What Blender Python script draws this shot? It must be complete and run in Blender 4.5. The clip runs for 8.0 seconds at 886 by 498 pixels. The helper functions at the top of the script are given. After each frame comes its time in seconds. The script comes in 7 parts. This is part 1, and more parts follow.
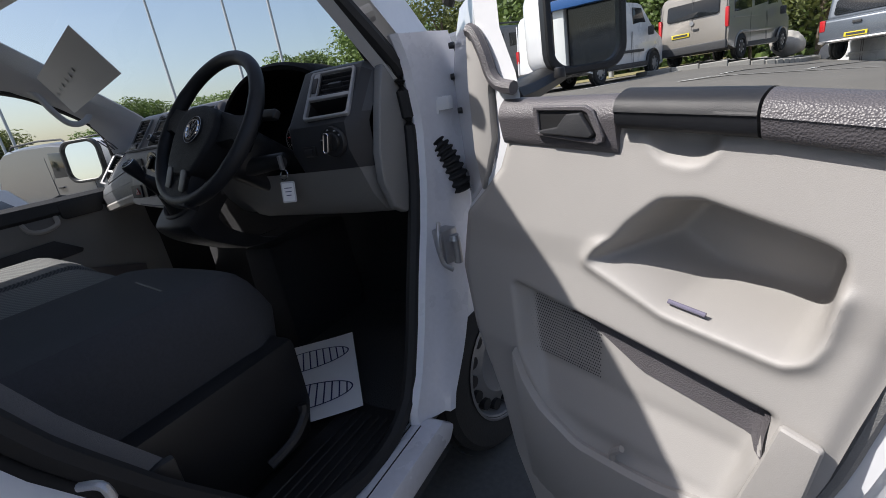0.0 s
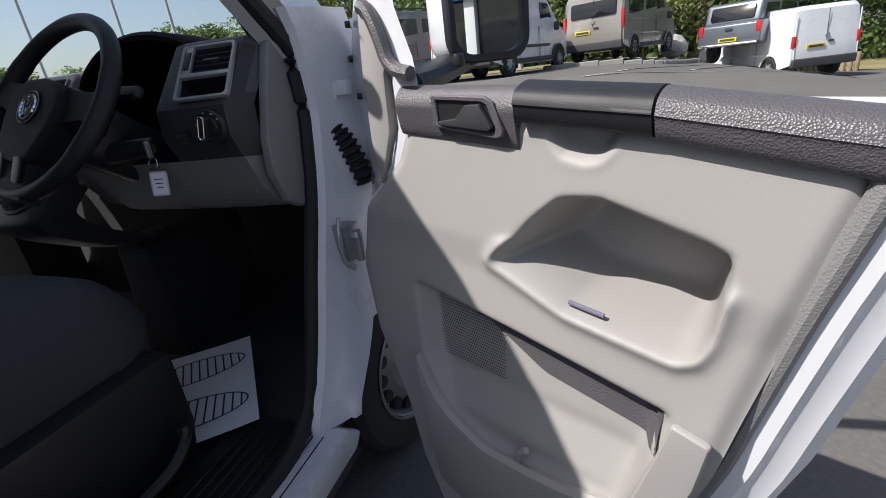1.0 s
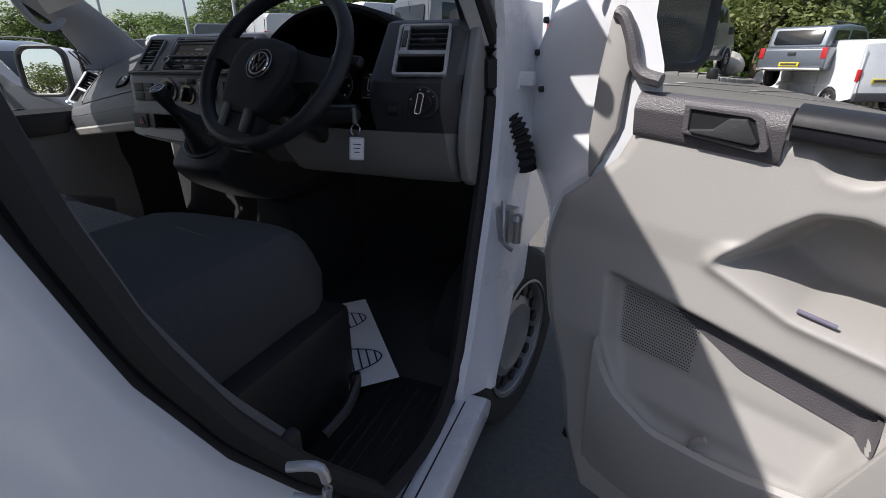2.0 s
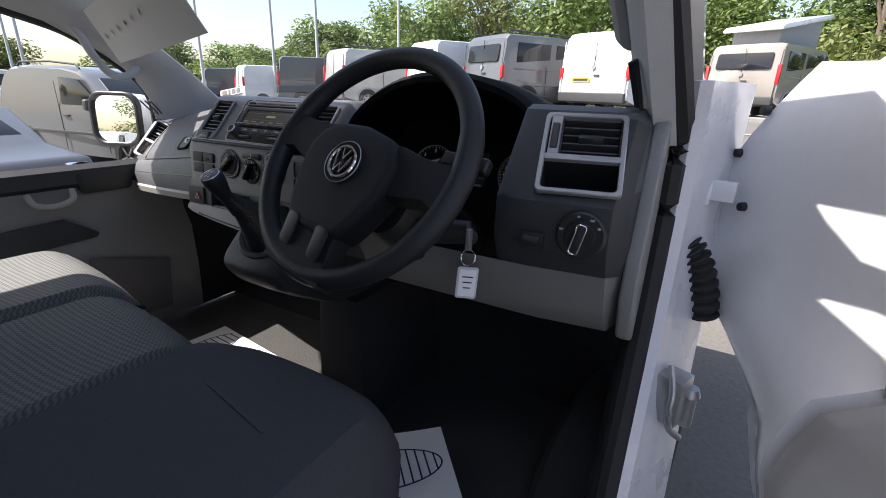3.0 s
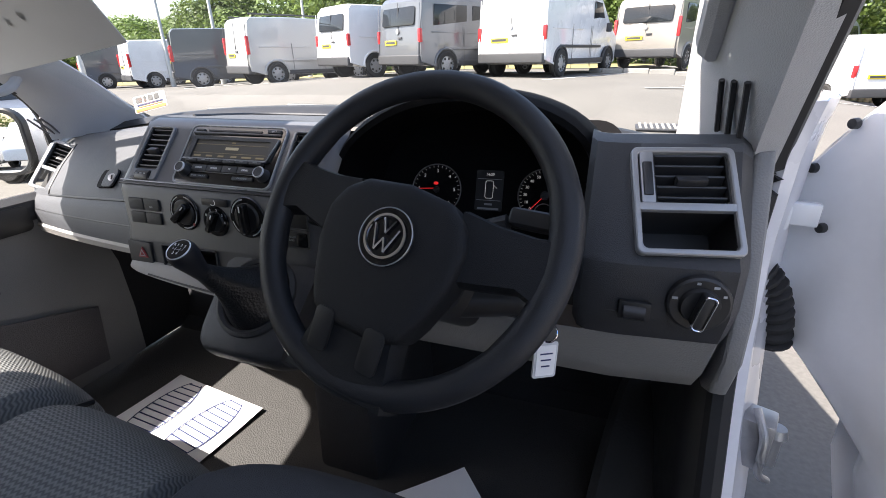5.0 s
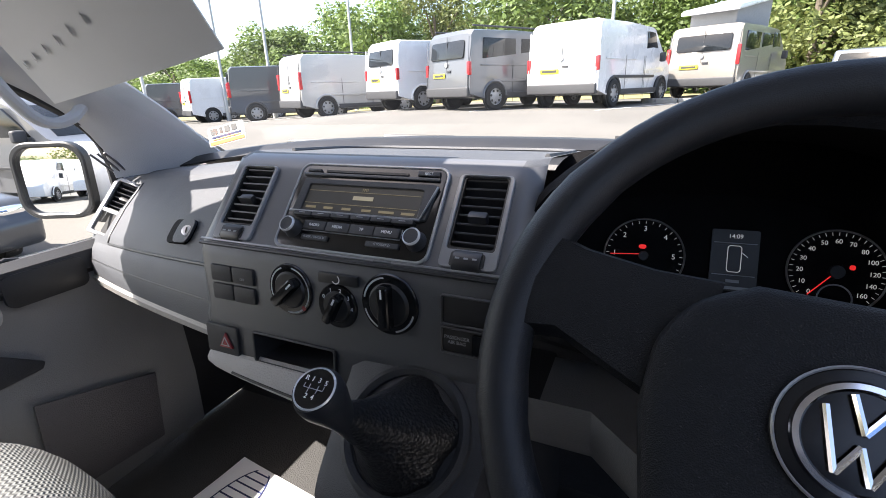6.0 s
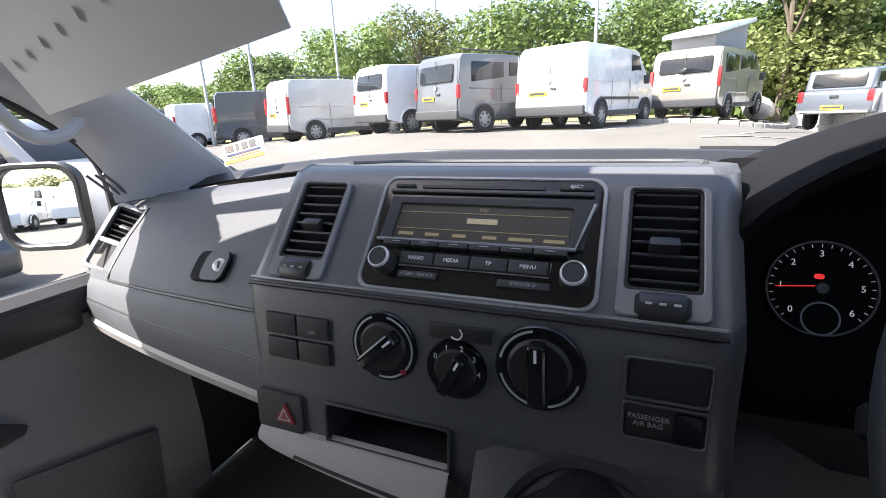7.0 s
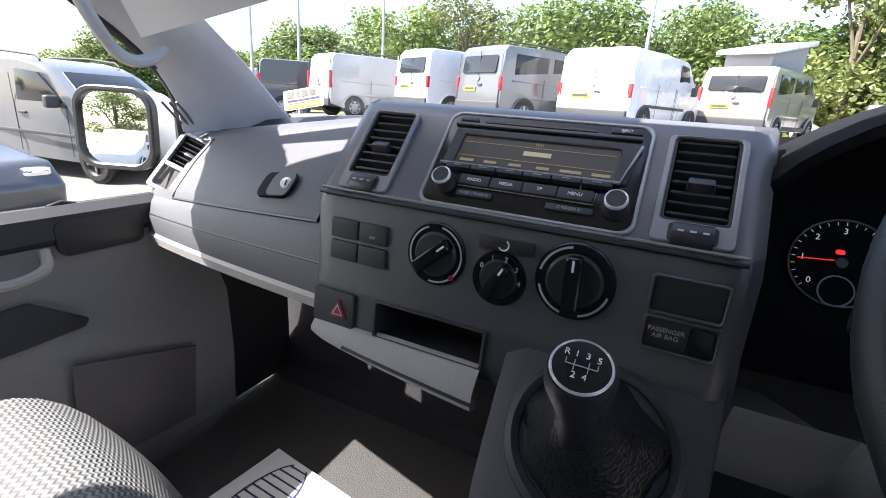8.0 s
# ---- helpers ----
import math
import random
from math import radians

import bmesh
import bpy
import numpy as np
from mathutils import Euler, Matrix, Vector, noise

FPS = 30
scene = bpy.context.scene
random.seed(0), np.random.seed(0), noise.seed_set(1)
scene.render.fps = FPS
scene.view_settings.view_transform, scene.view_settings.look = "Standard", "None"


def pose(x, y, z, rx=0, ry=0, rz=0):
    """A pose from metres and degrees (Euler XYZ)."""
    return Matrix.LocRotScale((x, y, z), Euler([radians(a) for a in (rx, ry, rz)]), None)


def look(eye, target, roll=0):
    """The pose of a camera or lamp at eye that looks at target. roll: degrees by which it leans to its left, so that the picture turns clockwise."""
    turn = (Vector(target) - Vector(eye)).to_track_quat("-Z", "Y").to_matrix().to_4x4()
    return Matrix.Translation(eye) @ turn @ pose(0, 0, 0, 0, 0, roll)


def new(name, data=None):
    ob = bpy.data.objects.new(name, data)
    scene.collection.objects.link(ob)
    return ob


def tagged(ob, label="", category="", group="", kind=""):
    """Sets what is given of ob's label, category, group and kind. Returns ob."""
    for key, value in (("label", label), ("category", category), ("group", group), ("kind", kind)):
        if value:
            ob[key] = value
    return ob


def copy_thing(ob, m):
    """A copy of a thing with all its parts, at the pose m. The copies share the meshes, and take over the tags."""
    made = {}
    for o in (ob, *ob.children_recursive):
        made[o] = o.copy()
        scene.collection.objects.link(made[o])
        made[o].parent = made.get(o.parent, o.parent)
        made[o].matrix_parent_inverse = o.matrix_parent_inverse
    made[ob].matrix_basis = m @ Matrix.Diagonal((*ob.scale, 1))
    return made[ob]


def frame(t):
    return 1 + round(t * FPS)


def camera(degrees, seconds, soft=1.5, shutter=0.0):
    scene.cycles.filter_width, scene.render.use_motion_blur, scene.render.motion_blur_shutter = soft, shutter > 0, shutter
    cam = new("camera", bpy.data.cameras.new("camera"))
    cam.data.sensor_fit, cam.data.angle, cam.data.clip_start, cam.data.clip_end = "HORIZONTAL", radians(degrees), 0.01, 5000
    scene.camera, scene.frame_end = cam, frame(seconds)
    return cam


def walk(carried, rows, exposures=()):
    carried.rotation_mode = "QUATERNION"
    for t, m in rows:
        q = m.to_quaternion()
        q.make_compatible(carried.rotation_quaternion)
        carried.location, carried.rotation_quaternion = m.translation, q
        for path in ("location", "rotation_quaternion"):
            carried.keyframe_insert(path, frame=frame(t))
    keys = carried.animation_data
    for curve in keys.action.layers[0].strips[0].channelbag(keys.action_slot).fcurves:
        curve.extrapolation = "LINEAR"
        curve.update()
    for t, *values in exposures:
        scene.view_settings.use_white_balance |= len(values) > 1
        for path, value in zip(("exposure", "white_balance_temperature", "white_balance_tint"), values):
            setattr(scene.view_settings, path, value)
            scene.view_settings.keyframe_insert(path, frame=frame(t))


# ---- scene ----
cam = camera(88.0, 8.0, soft=0.9)
# seconds, eye x y z, turn x y z (van frame: x right, y ahead, z up from the ground)
ROWS = [
    (0.0, 1.5026, -0.9333, 1.2049, 71.74, 9.06, 27.41),
    (0.5, 1.5509, -0.8484, 1.1796, 70.24, 9.99, 19.19),
    (1.0, 1.5063, -0.8611, 1.1995, 68.83, 6.56, 17.31),
    (1.5, 1.3650, -0.9446, 1.1992, 68.67, 6.30, 14.90),
    (2.0, 1.1980, -1.0404, 1.2350, 67.58, 0.10, 21.83),
    (2.2, 1.1467, -1.0509, 1.2585, 68.12, -0.83, 23.82),
    (3.3, 0.8243, -0.6298, 1.3500, 71.75, -1.88, 30.27),
    (3.5, 0.7770, -0.6138, 1.3619, 71.93, -1.58, 28.90),
    (4.0, 0.6997, -0.5873, 1.4017, 71.97, 1.22, 20.30),
    (4.2, 0.6895, -0.6127, 1.4013, 70.85, 1.47, 19.38),
    (5.3, 0.6177, -0.6363, 1.4205, 66.80, 0.61, 20.03),
    (5.5, 0.5454, -0.5877, 1.4131, 68.28, -0.59, 22.01),
    (6.0, 0.3283, -0.4334, 1.3904, 70.97, 1.87, 23.93),
    (6.5, 0.1975, -0.3674, 1.3759, 72.76, 3.72, 23.82),
    (7.0, 0.1281, -0.3596, 1.3633, 73.63, 2.37, 21.97),
    (7.5, 0.1177, -0.3885, 1.3319, 74.05, -0.59, 22.21),
    (8.0, 0.1279, -0.4418, 1.3087, 72.45, -3.90, 26.48),
]
# the clip's camera opens up as it moves into the cab
EXPOSURES = [(0.0, 0.42, 6600, 12), (1.5, 0.38, 6600, 12), (2.2, 0.45, 6650, 13), (3.3, 1.65, 7000, 14), (4.2, 1.8, 7000, 14), (5.5, 2.05, 6950, 14), (7.5, 2.15, 6800, 14), (8.0, 2.3, 6750, 15)]
walk(cam, [(t, pose(x, y, z, rx, ry, rz)) for t, x, y, z, rx, ry, rz in ROWS], EXPOSURES)

# ---- light ----
SUN_DIR = Vector((-0.645, -0.455, 1.0)).normalized()      # towards the sun: high, over the passenger side
world = bpy.data.worlds.new("sky")
scene.world = world
world.use_nodes = True
wn = world.node_tree.nodes
sky = wn.new("ShaderNodeTexSky")
sky.sky_type, sky.sun_disc = "NISHITA", False
sky.sun_elevation = math.asin(SUN_DIR.z)
sky.sun_rotation = math.atan2(SUN_DIR.x, SUN_DIR.y)
sky.air_density, sky.dust_density, sky.ozone_density = 1.0, 2.0, 1.0
wn["Background"].inputs["Strength"].default_value = 0.115
world.node_tree.links.new(sky.outputs[0], wn["Background"].inputs[0])
sun_data = bpy.data.lights.new("sun", "SUN")
sun_data.energy, sun_data.angle, sun_data.color = 4.8, radians(0.53), (1.0, 0.975, 0.94)
sun = new("sun", sun_data)
sun.matrix_world = look((0, 0, 30), Vector((0, 0, 30)) - SUN_DIR)



# ---- materials ----
def mat(name, color, rough=0.5, metal=0.0, var=0.12, grain=60.0, fine=900.0, bump=0.0, bump_scale=None, coat=0.0, spec=0.5, spread=None):
    """A surface with stains at one scale, fine grain at another, and a fine relief."""
    m = bpy.data.materials.new(name)
    m.use_nodes = True
    nt = m.node_tree
    bs = nt.nodes["Principled BSDF"]
    tc = nt.nodes.new("ShaderNodeTexCoord")
    n1 = nt.nodes.new("ShaderNodeTexNoise")
    n1.inputs["Scale"].default_value = grain
    n1.inputs["Detail"].default_value = 5
    n2 = nt.nodes.new("ShaderNodeTexNoise")
    n2.inputs["Scale"].default_value = fine
    n2.inputs["Detail"].default_value = 2
    for n in (n1, n2):
        nt.links.new(tc.outputs["Object"], n.inputs["Vector"])
    add = nt.nodes.new("ShaderNodeMath")
    add.operation = "ADD"
    nt.links.new(n1.outputs["Fac"], add.inputs[0])
    nt.links.new(n2.outputs["Fac"], add.inputs[1])
    mr = nt.nodes.new("ShaderNodeMapRange")
    mr.inputs["From Min"].default_value, mr.inputs["From Max"].default_value = 0.6, 1.4
    mr.inputs["To Min"].default_value, mr.inputs["To Max"].default_value = 1 - var, 1 + var
    nt.links.new(add.outputs[0], mr.inputs["Value"])
    mix = nt.nodes.new("ShaderNodeVectorMath")
    mix.operation = "SCALE"
    mix.inputs[0].default_value = color[:3]
    nt.links.new(mr.outputs[0], mix.inputs["Scale"])
    src = mix.outputs[0]
    if spread:
        oi = nt.nodes.new("ShaderNodeObjectInfo")
        mx = nt.nodes.new("ShaderNodeMapRange")
        mx.inputs["To Min"].default_value, mx.inputs["To Max"].default_value = 1 - spread, 1 + spread
        nt.links.new(oi.outputs["Random"], mx.inputs["Value"])
        sc = nt.nodes.new("ShaderNodeVectorMath")
        sc.operation = "SCALE"
        nt.links.new(src, sc.inputs[0])
        nt.links.new(mx.outputs[0], sc.inputs["Scale"])
        src = sc.outputs[0]
    nt.links.new(src, bs.inputs["Base Color"])
    r2 = nt.nodes.new("ShaderNodeMapRange")
    r2.inputs["To Min"].default_value, r2.inputs["To Max"].default_value = max(rough - 0.08, 0.02), min(rough + 0.08, 1)
    nt.links.new(n1.outputs["Fac"], r2.inputs["Value"])
    nt.links.new(r2.outputs[0], bs.inputs["Roughness"])
    bs.inputs["Metallic"].default_value = metal
    bs.inputs["Specular IOR Level"].default_value = spec
    bs.inputs["Coat Weight"].default_value = coat
    bs.inputs["Coat Roughness"].default_value = 0.04
    if bump:
        n3 = nt.nodes.new("ShaderNodeTexVoronoi")
        n3.inputs["Scale"].default_value = bump_scale or 500
        nt.links.new(tc.outputs["Object"], n3.inputs["Vector"])
        bp = nt.nodes.new("ShaderNodeBump")
        bp.inputs["Strength"].default_value = bump
        bp.inputs["Distance"].default_value = 0.002
        nt.links.new(n3.outputs["Distance"], bp.inputs["Height"])
        nt.links.new(bp.outputs[0], bs.inputs["Normal"])
    return m


def glow(name, color, strength):
    m = bpy.data.materials.new(name)
    m.use_nodes = True
    bs = m.node_tree.nodes["Principled BSDF"]
    bs.inputs["Base Color"].default_value = (*color, 1)
    bs.inputs["Emission Color"].default_value = (*color, 1)
    bs.inputs["Emission Strength"].default_value = strength
    return m


def glassy(name, tint=(1, 1, 1), gloss=0.06, rough=0.0):
    """A thin pane: mostly clear, with a mirror share that grows at grazing angles."""
    m = bpy.data.materials.new(name)
    m.use_nodes = True
    nt = m.node_tree
    nt.nodes.remove(nt.nodes["Principled BSDF"])
    tr = nt.nodes.new("ShaderNodeBsdfTransparent")
    tr.inputs[0].default_value = (*tint, 1)
    gl = nt.nodes.new("ShaderNodeBsdfGlossy")
    gl.inputs["Roughness"].default_value = rough
    lw = nt.nodes.new("ShaderNodeLayerWeight")
    pw = nt.nodes.new("ShaderNodeMath")
    pw.operation = "POWER"
    pw.inputs[1].default_value = 4.0
    nt.links.new(lw.outputs["Facing"], pw.inputs[0])
    ml = nt.nodes.new("ShaderNodeMath")
    ml.operation = "MULTIPLY_ADD"
    ml.inputs[1].default_value = 0.5
    ml.inputs[2].default_value = gloss
    ml.use_clamp = True
    mx = nt.nodes.new("ShaderNodeMixShader")
    nt.links.new(pw.outputs[0], ml.inputs[0])
    nt.links.new(ml.outputs[0], mx.inputs[0])
    nt.links.new(tr.outputs[0], mx.inputs[1])
    nt.links.new(gl.outputs[0], mx.inputs[2])
    nt.links.new(mx.outputs[0], nt.nodes["Material Output"].inputs[0])
    return m


M_DASH_TOP = mat("dash_soft_grey", (0.062, 0.066, 0.073), 0.58, var=0.08, grain=14, bump=0.3, bump_scale=800)
M_DASH_MID = mat("dash_trim_grey", (0.058, 0.060, 0.064), 0.42, var=0.06, grain=10, bump=0.1, bump_scale=900)
M_SATIN = mat("stack_satin_grey", (0.125, 0.127, 0.134), 0.34, metal=0.15, var=0.05, grain=10, bump=0.06, bump_scale=900)
M_EDGE = mat("satin_edge", (0.24, 0.245, 0.255), 0.3, metal=0.2, var=0.04, grain=12)
M_DASH_DARK = mat("dash_dark", (0.025, 0.026, 0.029), 0.55, var=0.1, grain=20, bump=0.25, bump_scale=900)
M_BLACK = mat("black_plastic", (0.017, 0.017, 0.018), 0.45, var=0.1, grain=30)
M_GLOSS_BLACK = mat("gloss_black", (0.008, 0.008, 0.009), 0.16, var=0.05, grain=30)
M_SLAT = mat("slat_black", (0.022, 0.022, 0.024), 0.4, var=0.1, grain=40)
M_SILVER = mat("satin_silver", (0.33, 0.335, 0.345), 0.38, metal=0.35, var=0.04, grain=20)
M_CHROME = mat("chrome", (0.8, 0.8, 0.82), 0.1, metal=1.0, var=0.02, grain=20)
M_PAD = mat("airbag_grain", (0.013, 0.0135, 0.015), 0.55, var=0.1, grain=40, bump=0.3, bump_scale=1100, spec=0.2)
M_WHEEL_RIM = mat("wheel_leatherette", (0.017, 0.018, 0.021), 0.46, var=0.1, grain=40, bump=0.16, bump_scale=1100, spec=0.35)
M_BEIGE = mat("light_grey_plastic", (0.34, 0.33, 0.312), 0.6, var=0.05, grain=8, bump=0.35, bump_scale=380)
M_DOOR_BEIGE = mat("door_beige", (0.325, 0.312, 0.297), 0.55, var=0.04, grain=6, bump=0.10, bump_scale=900)
M_DOOR_GREY = mat("door_mid_grey", (0.092, 0.086, 0.092), 0.40, var=0.08, grain=12, bump=0.4, bump_scale=420)
M_KNEE = mat("knee_grey", (0.20, 0.198, 0.196), 0.6, var=0.05, grain=8, bump=0.3, bump_scale=380)
M_PAINT = mat("white_paint", (0.74, 0.75, 0.77), 0.22, var=0.025, grain=3, fine=60, coat=0.6)
M_JAMB = mat("white_jamb_paint", (0.66, 0.66, 0.70), 0.28, var=0.05, grain=6, fine=80, coat=0.4)
M_HOOD = mat("hood_black", (0.007, 0.007, 0.008), 0.78, var=0.1, grain=30, bump=0.3, bump_scale=900, spec=0.12)
M_RUBBER = mat("rubber_seal", (0.014, 0.014, 0.015), 0.7, var=0.15, grain=30)
M_CARPET = mat("dark_carpet", (0.020, 0.020, 0.022), 0.95, var=0.3, grain=80, fine=600, bump=0.6, bump_scale=500)
M_MATFLOOR = mat("floor_vinyl", (0.045, 0.044, 0.042), 0.75, var=0.15, grain=30, bump=0.6, bump_scale=260)
M_HEADLINER = mat("headliner", (0.60, 0.595, 0.58), 0.9, var=0.05, grain=20, bump=0.2, bump_scale=800)
M_PILLAR = mat("pillar_trim_grey", (0.50, 0.50, 0.505), 0.7, var=0.05, grain=14, bump=0.35, bump_scale=600)
M_PAPER = mat("paper", (0.80, 0.80, 0.80), 0.8, var=0.03, grain=10)
M_INK = mat("blue_ink", (0.02, 0.03, 0.10), 0.7, var=0.1)
M_SHEET = mat("grey_card", (0.56, 0.57, 0.58), 0.6, var=0.04, grain=8)
M_STEEL = mat("zinc_steel", (0.45, 0.45, 0.46), 0.42, metal=0.8, var=0.15, grain=60)
M_RIM = mat("rim_grey", (0.22, 0.22, 0.225), 0.4, metal=0.4, var=0.15, grain=12)
M_TYRE = mat("tyre_rubber", (0.018, 0.018, 0.018), 0.8, var=0.2, grain=30, bump=0.3, bump_scale=120)
M_GLASS = glassy("clear_glass", (0.95, 0.97, 0.96), 0.02)
M_DARKGLASS = mat("tinted_glass", (0.012, 0.014, 0.016), 0.06, var=0.05, grain=4)
M_MIRROR = mat("mirror_glass", (0.86, 0.88, 0.88), 0.02, metal=1.0, var=0.0)
M_MIRROR.node_tree.nodes["Principled BSDF"].inputs["Roughness"].default_value = 0.0
for ln in list(M_MIRROR.node_tree.nodes["Principled BSDF"].inputs["Roughness"].links):
    M_MIRROR.node_tree.links.remove(ln)
M_WHITE_MARK = mat("white_print", (0.75, 0.75, 0.75), 0.6, var=0.03)
M_DIM_MARK = mat("dim_print", (0.35, 0.36, 0.37), 0.6, var=0.03)
M_RED = mat("red_plastic", (0.22, 0.012, 0.018), 0.35, var=0.05)
M_LCD = glow("display_grey", (0.013, 0.013, 0.012), 0.25)
M_BRIGHT = mat("bright_ring", (0.75, 0.75, 0.76), 0.25, metal=0.3, var=0.03)
M_DIAL = glow("dial_print", (0.62, 0.63, 0.64), 0.10)
M_LCD_TXT = glow("display_text", (0.13, 0.11, 0.065), 0.25)
M_STATION = glow("station_text", (0.22, 0.20, 0.14), 0.2)
M_RED_GLOW = glow("needle_red", (0.8, 0.03, 0.03), 0.18)


def fabric(name, color, tone):
    """Woven seat cloth with small zigzag ribs."""
    m = mat(name, color, 0.92, var=0.12, grain=120, fine=900)
    nt = m.node_tree
    bs = nt.nodes["Principled BSDF"]
    tc = nt.nodes.new("ShaderNodeTexCoord")
    w1 = nt.nodes.new("ShaderNodeTexWave")
    w1.wave_type, w1.bands_direction = "BANDS", "DIAGONAL"
    w1.inputs["Scale"].default_value = 30
    w1.inputs["Distortion"].default_value = 0.0
    w1.inputs["Detail Scale"].default_value = 1.6
    sep = nt.nodes.new("ShaderNodeSeparateXYZ")
    nt.links.new(tc.outputs["Object"], sep.inputs[0])
    zig = nt.nodes.new("ShaderNodeMath")
    zig.operation = "PINGPONG"
    zig.inputs[1].default_value = 0.0055
    nt.links.new(sep.outputs["X"], zig.inputs[0])
    yz = nt.nodes.new("ShaderNodeMath")
    yz.operation = "SUBTRACT"
    nt.links.new(sep.outputs["Y"], yz.inputs[0])
    nt.links.new(sep.outputs["Z"], yz.inputs[1])
    ad = nt.nodes.new("ShaderNodeMath")
    ad.operation = "MULTIPLY_ADD"
    ad.inputs[1].default_value = 0.9
    nt.links.new(zig.outputs[0], ad.inputs[0])
    nt.links.new(yz.outputs[0], ad.inputs[2])
    cmb = nt.nodes.new("ShaderNodeCombineXYZ")
    nt.links.new(ad.outputs[0], cmb.inputs["X"])
    w1.bands_direction = "X"
    nt.links.new(cmb.outputs[0], w1.inputs["Vector"])
    old = bs.inputs["Base Color"].links[0].from_socket
    mx = nt.nodes.new("ShaderNodeMix")
    mx.data_type = "RGBA"
    mx.inputs["B"].default_value = (*tone, 1)
    nt.links.new(w1.outputs["Fac"], mx.inputs["Factor"])
    nt.links.new(old, mx.inputs["A"])
    nt.links.new(mx.outputs["Result"], bs.inputs["Base Color"])
    bp = nt.nodes.new("ShaderNodeBump")
    bp.inputs["Strength"].default_value, bp.inputs["Distance"].default_value = 0.6, 0.002
    nt.links.new(w1.outputs["Fac"], bp.inputs["Height"])
    nt.links.new(bp.outputs[0], bs.inputs["Normal"])
    return m


M_CLOTH = mat("seat_cloth_dark", (0.052, 0.054, 0.060), 0.95, var=0.2, grain=160, fine=1200, bump=0.3, bump_scale=900)
M_CLOTH_RIB = fabric("seat_cloth_ribbed", (0.095, 0.099, 0.101), (0.185, 0.192, 0.184))


# ---- mesh helpers ----
def thing(name, label, category, group="", kind="", at=(0, 0, 0)):
    ob = new(name)
    ob.location = at
    ob.empty_display_size = 0.05
    return tagged(ob, label, category, group, kind)


def placed(ob):
    m = ob.matrix_parent_inverse @ ob.matrix_basis
    return placed(ob.parent) @ m if ob.parent else ob.matrix_basis.copy()


def part(name, bm, material, parent=None, label="", smooth=True, flat_deg=35):
    """Links a bmesh as one mesh object under a thing or a part; the mesh stays in world places."""
    bmesh.ops.recalc_face_normals(bm, faces=bm.faces)
    me = bpy.data.meshes.new(name)
    bm.to_mesh(me)
    bm.free()
    for m in (material if isinstance(material, (list, tuple)) else [material]):
        me.materials.append(m)
    if smooth:
        for p in me.polygons:
            p.use_smooth = True
        me.set_sharp_from_angle(angle=radians(flat_deg))
    ob = new(name, me)
    if parent:
        ob.parent = parent
        ob.matrix_parent_inverse = placed(parent).inverted()
    if label:
        ob["label"] = label
    return ob


def bevel(bm, w, seg=2, edges=None, deg=30):
    es = edges or [e for e in bm.edges if len(e.link_faces) == 2 and e.calc_face_angle(0) > radians(deg)]
    bmesh.ops.bevel(bm, geom=es, offset=w, segments=seg, affect="EDGES", profile=0.6, clamp_overlap=True)
    return bm


def box(sx, sy, sz, m=None, bev=0.0, seg=2):
    bm = bmesh.new()
    bmesh.ops.create_cube(bm, size=1)
    bmesh.ops.scale(bm, vec=(sx, sy, sz), verts=bm.verts)
    if bev:
        bevel(bm, bev, seg)
    if m is not None:
        bm.transform(m)
    return bm


def cyl(r1, r2, h, m=None, seg=32, bev=0.0):
    bm = bmesh.new()
    bmesh.ops.create_cone(bm, cap_ends=True, segments=seg, radius1=r1, radius2=r2, depth=h)
    if bev:
        bevel(bm, bev, 2, deg=50)
    if m is not None:
        bm.transform(m)
    return bm


def join(*bms):
    out = bms[0]
    for b in bms[1:]:
        me = bpy.data.meshes.new("tmp")
        b.to_mesh(me)
        b.free()
        out.from_mesh(me)
        bpy.data.meshes.remove(me)
    return out


def grid(rows, close_u=False, close_v=False, thick=0.0):
    """A sheet through rows of points; thick gives it a back."""
    bm = bmesh.new()
    vs = [[bm.verts.new(p) for p in r] for r in rows]
    nr, nc = len(vs), len(vs[0])
    for i in range(nr if close_u else nr - 1):
        for j in range(nc if close_v else nc - 1):
            q = [vs[i][j], vs[i][(j + 1) % nc], vs[(i + 1) % nr][(j + 1) % nc], vs[(i + 1) % nr][j]]
            if len(set(q)) == 4:
                try:
                    bm.faces.new(q)
                except ValueError:
                    pass
    if thick:
        bmesh.ops.recalc_face_normals(bm, faces=bm.faces)
        bmesh.ops.solidify(bm, geom=list(bm.faces), thickness=thick)
    return bm


def prism(poly, depth, m=None, bev=0.0, seg=2):
    """An outline in x,z pushed along +y, then placed by m."""
    bm = bmesh.new()
    f = bm.faces.new([bm.verts.new((x, 0, z)) for x, z in poly])
    r = bmesh.ops.extrude_face_region(bm, geom=[f])
    bmesh.ops.translate(bm, vec=(0, depth, 0), verts=[v for v in r["geom"] if isinstance(v, bmesh.types.BMVert)])
    bmesh.ops.recalc_face_normals(bm, faces=bm.faces)
    if bev:
        bevel(bm, bev, seg)
    if m is not None:
        bm.transform(m)
    return bm


def rounded(w, h, r, n=5, cx=0.0, cz=0.0):
    out = []
    for sx, sz, a0 in ((1, 1, 0), (-1, 1, 90), (-1, -1, 180), (1, -1, 270)):
        for k in range(n + 1):
            a = radians(a0 + 90 * k / n)
            out.append((cx + sx * (w / 2 - r) + r * math.cos(a), cz + sz * (h / 2 - r) + r * math.sin(a)))
    return out


